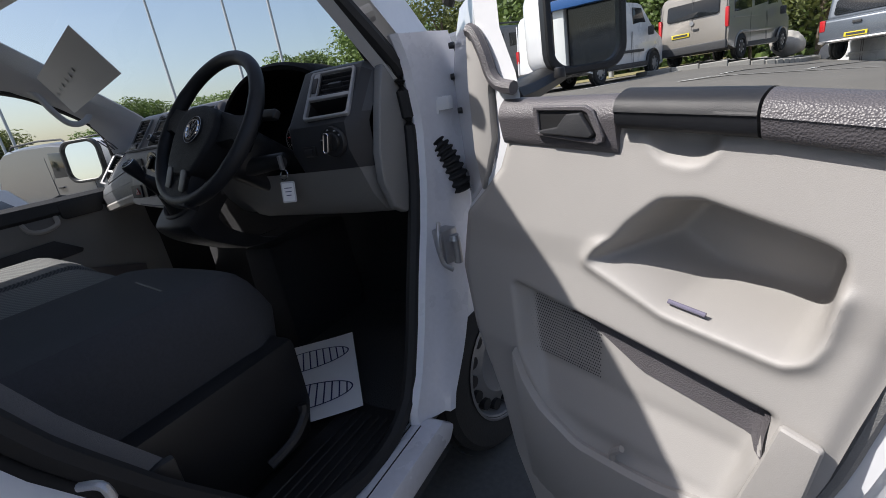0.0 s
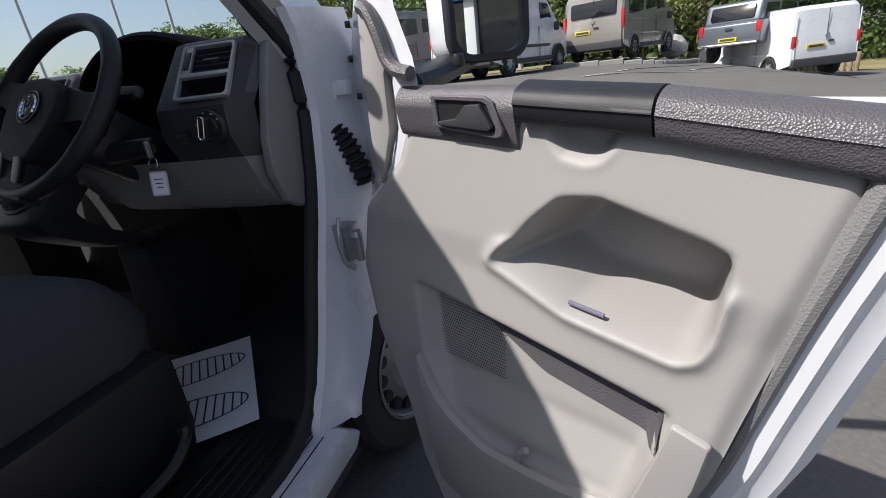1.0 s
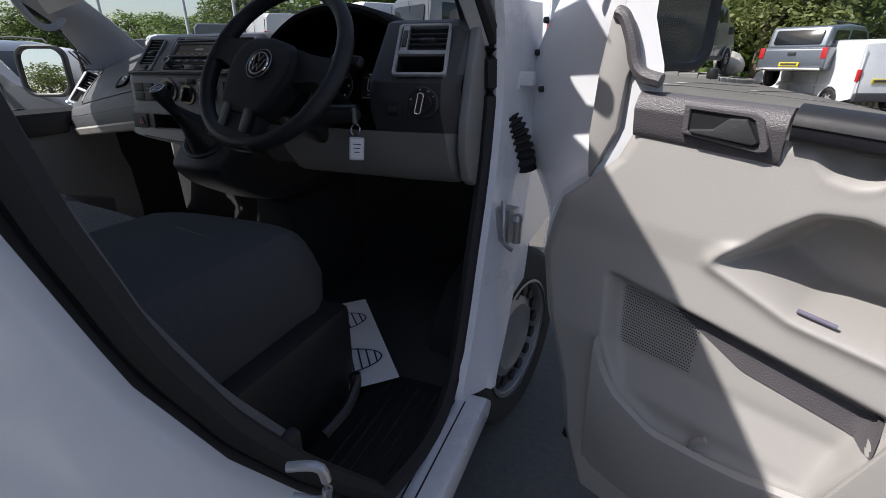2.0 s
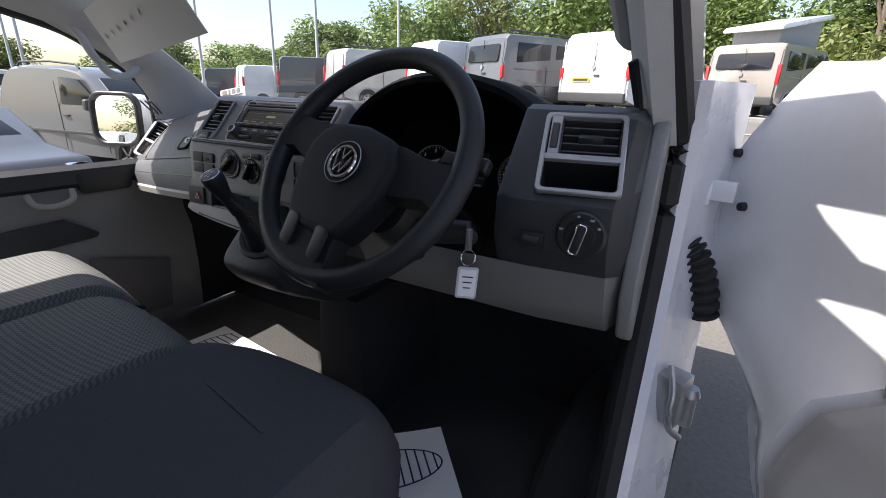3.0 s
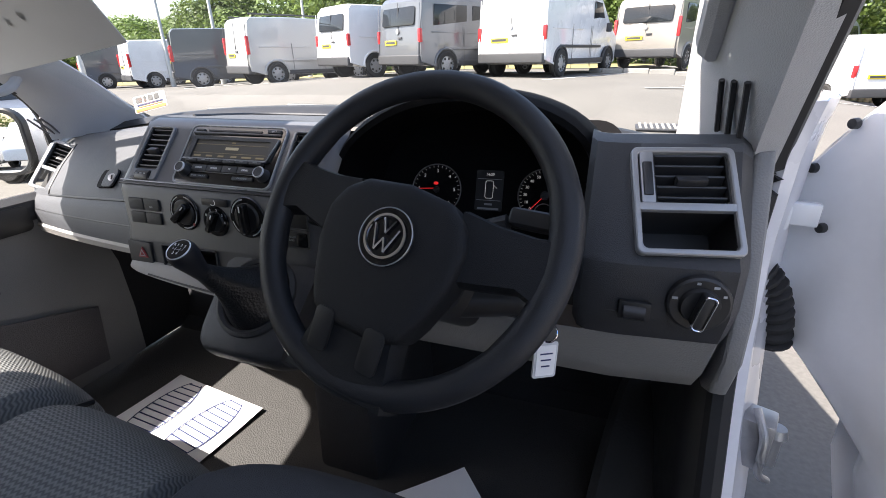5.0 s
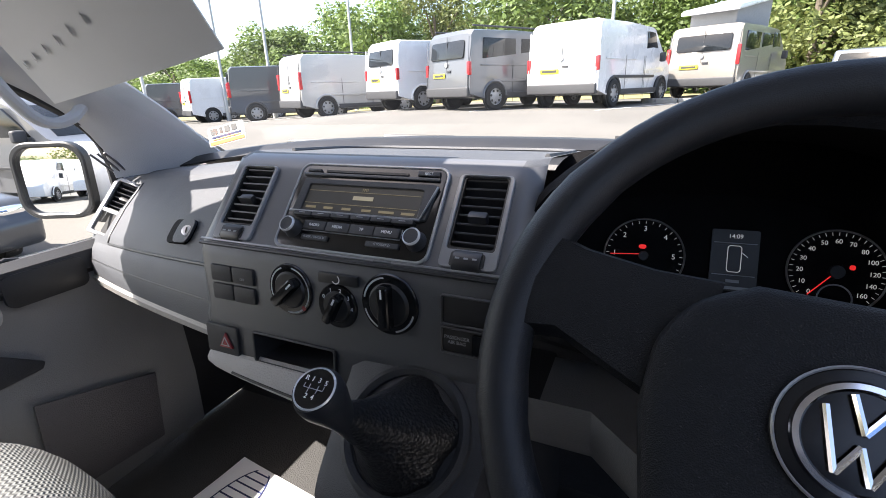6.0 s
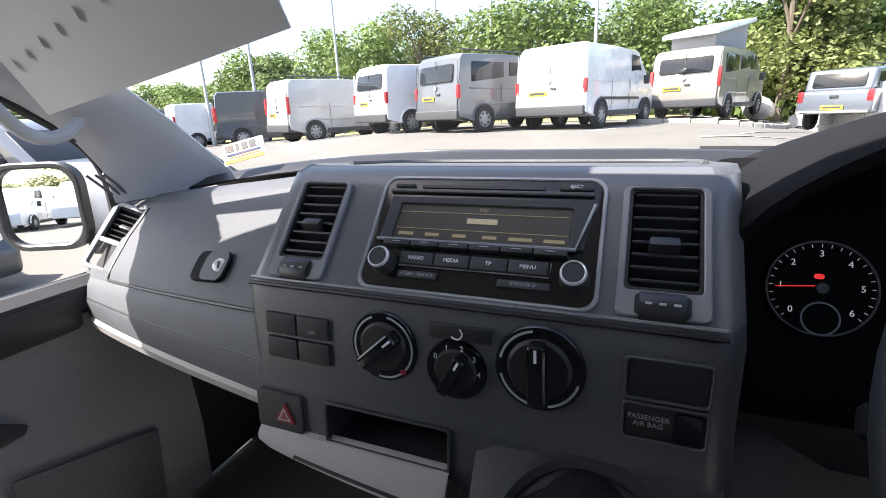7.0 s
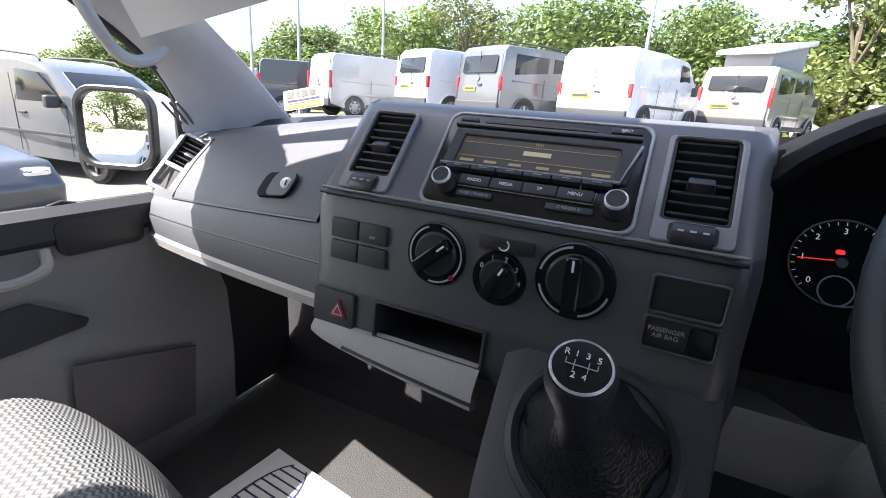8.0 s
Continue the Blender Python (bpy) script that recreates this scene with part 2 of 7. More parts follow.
def ring(outer, inner, depth, m=None, bev=0.0):
    """A frame between two outlines with the same number of points."""
    bm = bmesh.new()
    n = len(outer)
    fo = [bm.verts.new((x, 0, z)) for x, z in outer]
    fi = [bm.verts.new((x, 0, z)) for x, z in inner]
    bo = [bm.verts.new((x, depth, z)) for x, z in outer]
    bi = [bm.verts.new((x, depth, z)) for x, z in inner]
    for i in range(n):
        j = (i + 1) % n
        for a, b in ((fo, fi), (bi, bo), (bo, fo), (fi, bi)):
            bm.faces.new((a[i], a[j], b[j], b[i]))
    bmesh.ops.recalc_face_normals(bm, faces=bm.faces)
    if bev:
        bevel(bm, bev, 1, deg=40)
    if m is not None:
        bm.transform(m)
    return bm


def smooth_path(pts, n=6, closed=False):
    """Catmull-Rom points through pts."""
    P = [Vector(p) for p in pts]
    out = []
    k = len(P)
    for i in range(k if closed else k - 1):
        if closed:
            a, b, c, d = P[i - 1], P[i], P[(i + 1) % k], P[(i + 2) % k]
        else:
            a, b, c, d = P[max(i - 1, 0)], P[i], P[i + 1], P[min(i + 2, k - 1)]
        for s in range(n):
            t = s / n
            out.append(0.5 * ((2 * b) + (c - a) * t + (2 * a - 5 * b + 4 * c - d) * t * t + (3 * b - a - 3 * c + d) * t ** 3))
    if not closed:
        out.append(P[-1])
    return out


def tube(pts, r, seg=10, closed=False, flat=1.0, up=(0, 0, 1)):
    """A rod along pts; r may be one radius or one for each point; flat squeezes it along up."""
    P = [Vector(p) for p in pts]
    rows = []
    for i, p in enumerate(P):
        a = P[i - 1] if (i or closed) else P[0]
        b = P[(i + 1) % len(P)] if (i + 1 < len(P) or closed) else P[-1]
        t = (b - a).normalized()
        s = t.cross(Vector(up))
        s = s.normalized() if s.length > 1e-4 else t.orthogonal().normalized()
        u = s.cross(t)
        rr = r[i] if isinstance(r, (list, tuple)) else r
        rows.append([p + s * (rr * math.cos(2 * math.pi * k / seg)) + u * (rr * flat * math.sin(2 * math.pi * k / seg)) for k in range(seg)])
    bm = grid(rows, close_u=closed, close_v=True)
    if not closed:
        for row in (0, -1):
            n0 = 0 if row == 0 else (len(P) - 1) * seg
            bm.verts.ensure_lookup_table()
            bm.faces.new([bm.verts[n0 + k] for k in range(seg)])
    return bm


def lathe(profile, m=None, seg=40, a0=0.0, a1=360.0):
    """Turns a profile of (radius, height) round z."""
    full = abs(a1 - a0) >= 359.9
    n = seg if full else seg + 1
    rows = [[(r * math.cos(radians(a0 + (a1 - a0) * k / seg)), r * math.sin(radians(a0 + (a1 - a0) * k / seg)), h) for r, h in profile] for k in range(n)]
    bm = grid(rows, close_u=full)
    bmesh.ops.remove_doubles(bm, verts=bm.verts, dist=1e-6)
    if m is not None:
        bm.transform(m)
    return bm


def facing(p, normal, up=(0, 0, 1)):
    """A pose at p whose -y axis looks along normal, with x to the right and z up, as seen by one who faces it."""
    n = Vector(normal).normalized()
    y = -n
    x = y.cross(Vector(up)).normalized()
    z = x.cross(y)
    return Matrix(((x.x, y.x, z.x, p[0]), (x.y, y.y, z.y, p[1]), (x.z, y.z, z.z, p[2]), (0, 0, 0, 1)))


def punch(bm, m, w, h, reach=0.06):
    """Cuts a w by h opening, centred on m, through a sheet."""
    x, y, z, c = (m.to_3x3().col[0], m.to_3x3().col[1], m.to_3x3().col[2], m.translation)
    for n, d in ((x, w / 2), (x, -w / 2), (z, h / 2), (z, -h / 2)):
        near = [f for f in bm.faces if (f.calc_center_median() - c).length < 0.35]
        geom = set(near)
        for f in near:
            geom.update(f.edges)
            geom.update(f.verts)
        bmesh.ops.bisect_plane(bm, geom=list(geom), plane_co=c + n * d, plane_no=n)
    gone = []
    for f in bm.faces:
        q = f.calc_center_median() - c
        if abs(q.dot(x)) < w / 2 and abs(q.dot(z)) < h / 2 and abs(q.dot(y)) < reach:
            gone.append(f)
    bmesh.ops.delete(bm, geom=gone, context="FACES")
    return bm


def lettering(name, words, size, m, material, parent, align="CENTER"):
    cu = bpy.data.curves.new(name, "FONT")
    cu.body, cu.size, cu.align_x, cu.align_y = words, size, align, "CENTER"
    cu.extrude = 0.0002
    tmp = bpy.data.objects.new("tmp", cu)
    scene.collection.objects.link(tmp)
    me = bpy.data.meshes.new_from_object(tmp.evaluated_get(bpy.context.evaluated_depsgraph_get()))
    bpy.data.objects.remove(tmp)
    bpy.data.curves.remove(cu)
    bm = bmesh.new()
    bm.from_mesh(me)
    bpy.data.meshes.remove(me)
    bm.transform(m @ pose(0, 0, 0, 90, 0, 0))
    return part(name, bm, material, parent, smooth=False)

# ---- the van's shell: x right, y ahead, z up ----
def lerp(a, b, t):
    return tuple(x + (y - x) * t for x, y in zip(a, b))


van = thing("van", "white panel van body with its cab standing open", "van", at=(0, -1.0, 0))

# door opening of the driver's side: y over height for the front and rear edges
A_EDGE = [(1.40, 0.02), (1.30, 0.07), (1.15, 0.085), (1.0, 0.055), (0.90, 0.02), (0.78, -0.03), (0.66, -0.075), (0.56, -0.12), (0.47, -0.18)]
B_EDGE = [(1.40, -0.93), (1.28, -0.915), (1.15, -0.890), (1.03, -0.855), (0.90, -0.795), (0.76, -0.710), (0.62, -0.610), (0.47, -0.50)]


def a_edge(z):
    return float(np.interp(z, [p[0] for p in A_EDGE][::-1], [p[1] for p in A_EDGE][::-1]))


def b_edge(z):
    return float(np.interp(z, [p[0] for p in B_EDGE][::-1], [p[1] for p in B_EDGE][::-1]))


# white jamb of the front pillar: folds from the seal outwards to the wing
rows = []
for k in range(25):
    z = 1.36 - k * (1.36 - 0.44) / 24
    y = a_edge(z)
    s = max(0.0, (0.62 - z) / 0.18)
    rows.append([(0.872, y + 0.012, z), (0.884, y + 0.004, z), (0.900, y + 0.012, z), (0.912, y + 0.045, z), (0.925, y + 0.062, z),
                 (0.938, y + 0.085, z), (0.952, y + 0.135 - 0.05 * s, z), (0.958, y + 0.150 - 0.05 * s, z), (0.945, y + 0.165 - 0.05 * s, z)])
part("pillar_jamb", grid(rows, thick=-0.002), M_JAMB, van, "white painted door jamb")
# front wing behind the jamb
rows = []
for k in range(15):
    z = 1.24 - k * 0.72 / 14
    y0 = a_edge(z) + 0.165
    drop = max(0.0, (z - 0.52) / 0.72)      # the wing falls away towards the headlamp
    rows.append([(0.952, y0, z), (0.956, y0 + 0.15, z - 0.03 * drop), (0.953, y0 + 0.5, z - 0.12 * drop), (0.93, y0 + 0.9, z - 0.20 * drop), (0.85, y0 + 1.2, z - 0.32 * drop), (0.6, y0 + 1.34, z - 0.42 * drop)])
wing = grid(rows)
bmesh.ops.delete(wing, geom=[f for f in wing.faces if (Vector((0, f.calc_center_median().y - 0.40, f.calc_center_median().z - 0.32))).length < 0.40], context="FACES")
part("front_wing", wing, M_PAINT, van)
rows = [[(x, y, z) for x in (-0.9, -0.45, 0.0, 0.45, 0.9)] for y, z in ((0.72, 1.16), (1.0, 1.12), (1.4, 1.02), (1.6, 0.9), (1.66, 0.5))]
part("bonnet", grid(rows), M_PAINT, van)
# sill and step
part("sill", prism([(-0.50, 0), (-0.12, 0), (-0.09, 0.03), (-0.14, 0.075), (-0.50, 0.075)], 0.09, pose(0.958, 0, 0.37, 0, 0, 90) @ pose(0, 0, 0), 0.012), M_JAMB, van, "white sill below the door opening")
part("step_tread", box(0.30, 0.62, 0.03, pose(0.80, -0.44, 0.425), 0.01), M_BLACK, van, "black ribbed plastic step")
step = van.children[-1]
for k in range(9):
    part("rib", box(0.006, 0.5, 0.006, pose(0.70 + 0.026 * k, -0.42, 0.443), 0.002, 1), M_BLACK, step)
# rear pillar of the door opening, white outside, black seal inside
rows = []
for k in range(25):
    z = 1.40 - k * (1.40 - 0.40) / 24
    y = b_edge(z)
    rows.append([(0.90, y - 0.030, z), (0.915, y - 0.042, z), (0.93, y - 0.062, z), (0.942, y - 0.11, z), (0.953, y - 0.21, z), (0.958, y - 0.45, z), (0.958, y - 1.3, z), (0.955, -4.0, z)])
part("side_panel", grid(rows, thick=-0.002), M_PAINT, van, "white painted body side behind the door opening")
part("upper_side", grid([[(0.958 - 0.328 * t * t, y, 1.40 + 0.45 * t) for y in (-1.5, -2.4, -4.0)] for t in (0, .33, .66, 1)]), M_PAINT, van)
part("far_side", grid([[(-1.02, y, 0.38), (-1.03, y, 0.8), (-1.03, y, 1.05)] for y in (-4.0, -2.5, -1.05)]), M_PAINT, van)
part("far_upper_side", grid([[(-1.03 + 0.11 * t * t, y, 1.05 + 0.80 * t) for y in (-1.05, -2.5, -4.0)] for t in (0, .33, .66, 1)]), M_PAINT, van)
part("bulkhead", box(1.42, 0.03, 1.42, pose(-0.20, -1.06, 1.12), 0.01), M_HEADLINER, van)
part("striker", tube(smooth_path([(0.945, -0.80, 0.885), (0.975, -0.79, 0.885), (0.975, -0.79, 0.845), (0.945, -0.80, 0.845)], 5), 0.005), M_STEEL, van, "zinc door striker loop")
# black seal round the opening
seal_pts = [(0.79, -0.37, 1.72), (0.815, -0.22, 1.58), (0.842, -0.07, 1.44)] + [(0.868, a_edge(z) + 0.006, z) for z in np.linspace(1.30, 0.5, 20)] + [(0.872, -0.24, 0.455), (0.872, -0.36, 0.45)] + [(0.872, b_edge(z), z) for z in np.linspace(0.5, 1.46, 22)]
part("door_seal", tube(smooth_path(seal_pts, 2), 0.019, 8), M_RUBBER, van, "black rubber door seal")
rows = []
for k in range(21):
    z = 1.46 - k * 1.0 / 20
    y = b_edge(z)
    rows.append([(0.910, y - 0.042, z), (0.896, y - 0.030, z), (0.882, y - 0.016, z), (0.868, y - 0.004, z), (0.84, y + 0.004, z), (0.80, y - 0.05, z), (0.77, y - 0.20, z)])
part("rear_pillar_trim", grid(rows), M_BLACK, van, "black plastic rear pillar trim")
rows = []
for k in range(21):
    z = 1.32 - k * 0.86 / 20
    y = a_edge(z)
    rows.append([(0.865, y + 0.01, z), (0.845, y + 0.03, z), (0.83, y + 0.10, z), (0.83, y + 0.5, z)])
part("kick_panel", grid(rows), M_BLACK, van)
# hinges, check strap, cable gaiter
part("hinge", join(box(0.05, 0.006, 0.036, pose(0.905, 0.135, 1.185, 0, 0, 20), 0.003), box(0.060, 0.020, 0.034, pose(0.935, 0.150, 1.192, 0, 0, -12), 0.004), cyl(0.009, 0.009, 0.05, pose(0.915, 0.145, 1.185), 12)), M_PAINT, van, "white painted upper door hinge")
part("lower_hinge", join(box(0.045, 0.05, 0.09, pose(0.935, 0.055, 0.845, 0, 0, -20), 0.006), cyl(0.012, 0.012, 0.06, pose(0.962, 0.06, 0.825), 12), cyl(0.016, 0.012, 0.014, pose(0.962, 0.055, 0.865), 12)), M_STEEL, van, "zinc lower hinge with check arm")
part("check_loop", tube(smooth_path([(0.925, 0.05, 0.905), (0.935, 0.022, 0.87), (0.938, 0.018, 0.81), (0.958, 0.03, 0.785)], 5), 0.006), M_STEEL, van)
gaiter = smooth_path([(0.885, 0.15, 1.105), (0.905, 0.142, 1.095), (0.927, 0.142, 1.068), (0.945, 0.148, 1.02), (0.957, 0.158, 0.965)], 12)
part("cable_gaiter", tube(gaiter, [0.025 + 0.004 * (1 if (i // 2) % 2 else -1) for i in range(len(gaiter))], 14), M_RUBBER, van, "black ribbed rubber cable gaiter")

# front wheel in its arch
wheel = thing("front_wheel", "steel van wheel with black tyre under the wing", "wheel", at=(0.84, 0.36, 0.0))
wm = pose(0.845, 0.36, 0.325, 0, 90, -12)
part("tyre", lathe([(0.205, -0.09), (0.25, -0.10), (0.30, -0.095), (0.322, -0.075), (0.327, 0), (0.322, 0.075), (0.30, 0.095), (0.25, 0.10), (0.205, 0.09), (0.20, 0.0), (0.205, -0.09)], wm, 48), M_TYRE, wheel)
part("rim", lathe([(0.207, 0.10), (0.215, 0.097), (0.20, 0.085), (0.19, 0.05), (0.16, 0.06), (0.12, 0.075), (0.08, 0.06), (0.04, 0.06), (0.0, 0.062)], wm, 48), M_RIM, wheel, "silver painted steel rim")
rim = wheel.children[-1]
for k in range(16):
    part("hole", cyl(0.021, 0.021, 0.03, wm @ pose(0.168 * math.cos(k * math.pi / 8), 0.168 * math.sin(k * math.pi / 8), 0.060), 10), M_BLACK, rim)
part("wheel_arch_liner", lathe([(0.40, 0.065), (0.40, 0.085)], pose(0.78, 0.40, 0.36, 0, 90, 0), 24, 40, 320), M_BLACK, van)

# floor, firewall, headliner, roof
part("cab_floor", join(box(1.86, 1.25, 0.04, pose(-0.06, 0.0, 0.375), 0.01)), M_MATFLOOR, van, "dark vinyl cab floor")
rows = [[(x, y, z) for x in np.linspace(-1.0, 0.86, 9)] for y, z in ((0.52, 0.37), (0.60, 0.42), (0.65, 0.55), (0.68, 0.8), (0.69, 1.2))]
part("firewall", grid(rows, thick=0.01), M_CARPET, van, "dark carpeted firewall")
rows = [[(x, y, z - 0.13 * (abs(x + 0.06) / 0.82) ** 4) for x in np.linspace(-0.885, 0.60, 15)] for y, z in ((-0.125, 1.734), (-0.17, 1.755), (-0.34, 1.81), (-0.6, 1.93), (-1.06, 1.95))]
part("headliner", grid(rows, thick=0.01), M_HEADLINER, van, "pale grey cloth headliner")
rows = [[(x, y, z + 0.05 - 0.09 * (abs(x + 0.05) / 0.88) ** 3) for x in np.linspace(-0.895, 0.60, 13)] for y, z in ((-0.115, 1.712), (-0.19, 1.752), (-0.5, 1.90), (-0.7, 1.945), (-2, 1.97), (-4.0, 1.95))]
part("roof", grid(rows, thick=0.006), M_PAINT, van)
part("rear_doors", box(1.86, 0.04, 1.5, pose(-0.04, -4.0, 1.12), 0.03), M_PAINT, van)
part("underbody", box(1.8, 3.1, 0.1, pose(-0.04, -2.6, 0.36), 0.02), M_BLACK, van)

# windscreen
rows = []
for t in (0, 0.25, 0.5, 0.75, 1, 1.08):
    y, z, w = 0.70 - 0.76 * t, 1.225 + 0.485 * t, 0.90 - 0.09 * t
    rows.append([(-0.045 + w * s, y - 0.16 * abs(s) ** 2.4, z + 0.01 * (1 - s * s)) for s in np.linspace(-1, 1, 13)])
ws = part("windscreen", grid(rows), M_GLASS, van, "clear curved windscreen")
ws.visible_shadow = False
for name, side in (("left_wiper", -0.25), ("right_wiper", 0.35)):
    part(name, join(tube([(side - 0.42, 0.665, 1.262), (side, 0.69, 1.268), (side + 0.22, 0.69, 1.262)], 0.006, 6), tube([(side + 0.25, 0.75, 1.22), (side + 0.1, 0.70, 1.272), (side - 0.1, 0.69, 1.275)], 0.008, 6)), M_BLACK, van, "black wiper")


# black cowl at the foot of the windscreen
rows = [[(-0.045 + 0.86 * s, y - 0.15 * abs(s) ** 2.4, z - 0.05 * abs(s) ** 3) for s in np.linspace(-1, 1, 17)] for y, z in ((0.60, 1.262), (0.635, 1.280), (0.66, 1.282), (0.70, 1.262), (0.80, 1.20))]
part("cowl", grid(rows, thick=0.004), M_BLACK, van, "black plastic cowl below the windscreen")


# pillar trims: a sheet between the windscreen edge and the door window edge
def pillar(side):
    s = 1 if side == "right" else -1
    rows = []
    for t in np.linspace(0, 1, 12):
        if s > 0:
            inner = lerp((0.79, 0.42, 1.245), (0.730, -0.08, 1.70), t)
            outer = lerp((0.838, 0.06, 1.265), (0.775, -0.37, 1.72), t)
        else:
            inner = [float(np.interp(t, [0, 0.28, 0.5, 0.75, 1], c)) for c in ((-0.86, -0.835, -0.82, -0.80, -0.76), (0.60, 0.40, 0.255, 0.08, -0.11), (1.215, 1.375, 1.475, 1.60, 1.715))]
            outer = [float(np.interp(t, [0, 0.2, 0.4, 0.6, 0.8, 1], c)) for c in ((-0.958, -0.952, -0.945, -0.94, -0.937, -0.93), (0.318, 0.300, 0.245, 0.15, 0.03, -0.18), (1.20, 1.285, 1.358, 1.428, 1.492, 1.55))]
        mid1, mid2 = lerp(inner, outer, 0.33), lerp(inner, outer, 0.72)
        puff = 0.014
        rows.append([(inner[0] + s * 0.012, inner[1] + 0.015, inner[2]), inner, (mid1[0] - s * puff, mid1[1] - 0.012, mid1[2]), (mid2[0] - s * puff, mid2[1] - 0.012, mid2[2]), outer, (outer[0] + s * 0.03, outer[1] + 0.01, outer[2])])
    p = part(side + "_pillar_trim", grid(rows), M_PILLAR, van, "pale grey windscreen pillar trim")
    rows = []
    for t in np.linspace(0, 1, 8):
        if s > 0:
            a, b = lerp((0.81, 0.46, 1.24), (0.75, 0.0, 1.705), t), lerp((0.90, 0.19, 1.255), (0.83, -0.34, 1.75), t)
        else:
            k = float(t)
            a = (-0.885 + 0.10 * k ** 2, 0.64 - 0.72 * k, 1.22 + 0.50 * k)
            b = [float(np.interp(t, [0, 0.2, 0.4, 0.6, 0.8, 1], c)) for c in ((-1.0, -0.99, -0.985, -0.98, -0.975, -0.97), (0.35, 0.335, 0.28, 0.18, 0.05, -0.17), (1.19, 1.295, 1.375, 1.45, 1.515, 1.575))]
        rows.append([a, lerp(lerp(a, b, 0.5), (s * 3, 2, 1.5), 0.02), b])
    part(side + "_pillar_skin", grid(rows), M_PAINT, van)
    return p


pr = pillar("right")
pl = pillar("left")
# demister slots at the foot of each pillar trim
for trim, base, top, off in ((pr, (0.799, 0.092, 1.316), (0.785, 0.049, 1.383), (0.008, -0.028, 0)), (pl, (-0.958, 0.315, 1.22), (-0.95, 0.265, 1.27), (0.006, 0.014, 0))):
    for k in range(3):
        o = Vector(off) * k
        part("vent_slot", tube([Vector(base) + o + Vector((0, 0, -0.004 * k)), Vector(lerp(base, top, 0.5)) + o, Vector(top) + o], 0.0036 if trim == pr else 0.0028, 6), M_DASH_DARK if trim == pr else M_DOOR_GREY, trim)
# cant rail between the passenger window and the headliner
rows = []
for y in np.linspace(0.0, -1.06, 14):
    ze = float(np.interp(-y, [0, 0.1, 0.16, 0.40, 1.06], [1.512, 1.532, 1.55, 1.755, 1.785]))
    zh = float(np.interp(-y, [0.0, 0.17, 0.40, 1.06], [1.60, 1.635, 1.785, 1.81]))
    rows.append([(-0.945, y, ze), (-0.925, y, ze + 0.004), (-0.900, y, (ze + zh) / 2), (-0.872, y, zh + 0.01), (-0.80, y, zh + 0.05)])
part("left_cant_rail", grid(rows, thick=-0.004), M_HEADLINER, van, "pale grey cant rail above the window")
# grab handles
part("left_grab_handle", tube(smooth_path([(-0.925, 0.05, 1.520), (-0.900, 0.085, 1.475), (-0.895, 0.112, 1.415), (-0.900, 0.150, 1.365), (-0.905, 0.190, 1.350), (-0.900, 0.228, 1.362), (-0.905, 0.262, 1.395)], 6), 0.013, 10), M_PILLAR, van, "pale grey grab handle")
part("right_grab_handle", tube(smooth_path([(0.80, 0.115, 1.43), (0.775, 0.085, 1.425), (0.768, 0.03, 1.465), (0.755, -0.10, 1.56), (0.75, -0.2, 1.63)], 6), 0.021, 10), M_PILLAR, van, "pale grey grab handle")

# passenger door: trim, window frame, glass
pdoor = thing("passenger_door", "closed passenger door with dark top rail and pale lower trim", "door", at=(-0.97, -0.4, 0.45))
rows = []
for y in np.linspace(0.36, -1.0, 18):
    rows.append([(-0.99, y, 1.055), (-0.962, y, 1.06), (-0.935, y, 1.045), (-0.93, y, 1.0), (-0.945, y, 0.985)])
part("top_rail", grid(rows), M_DASH_DARK, pdoor, "dark grey door top rail")
rows = []
for y in np.linspace(0.36, -1.0, 18):
    rows.append([(-0.945, y, 0.987), (-0.94, y, 0.93), (-0.935, y, 0.85), (-0.90, y, 0.78), (-0.89, y, 0.60), (-0.90, y, 0.42)])
# same plastic as the driver's trim; the darker grey carries this side's shade
part("trim_panel", grid(rows), M_KNEE, pdoor, "pale door trim panel, coloured darker for its shade")
part("armrest_recess", prism([(-0.17, 0.035), (0.06, 0.045), (0.15, -0.02), (0.14, -0.035), (-0.17, -0.05)], 0.012, facing((-0.917, -0.12, 0.845), (1, 0, 0.25)) @ pose(0, -0.006, 0), 0.006), M_DASH_DARK, pdoor)
part("handle_recess", prism(rounded(0.17, 0.075, 0.02), 0.012, facing((-0.93, 0.09, 1.0), (1, 0, 0.1)) @ pose(0, -0.003, 0), 0.002), M_BLACK, pdoor)
part("pull_handle", tube(smooth_path([(-0.925, -0.02, 0.985), (-0.905, -0.03, 0.955), (-0.905, -0.08, 0.94), (-0.905, -0.13, 0.95), (-0.92, -0.145, 0.985)], 5), 0.010, 8), M_BEIGE, pdoor, "pale pull handle")
part("speaker_mesh", prism([(-0.17, 0.02), (0.10, 0.0), (0.12, 0.20), (-0.15, 0.28)], 0.006, facing((-0.885, 0.12, 0.47), (1, 0, 0)) @ pose(0, -0.006, 0), 0.003), M_DOOR_GREY, pdoor)
rows = [[(-0.955, y, 1.03), (-0.95, y, 0.9), (-0.945, y, 0.7), (-0.94, y, 0.40)] for y in (0.34, 0.38, 0.5, 0.62)]
part("left_kick_panel", grid(rows, thick=0.006), M_CARPET, van, "dark kick panel")
frame_pts = smooth_path([(-0.985, 0.328, 1.06), (-0.975, 0.328, 1.18), (-0.963, 0.314, 1.28), (-0.955, 0.264, 1.352), (-0.950, 0.17, 1.420), (-0.947, 0.06, 1.485), (-0.944, -0.1, 1.530), (-0.943, -0.17, 1.562), (-0.942, -0.40, 1.735), (-0.940, -1.0, 1.762)], 5)
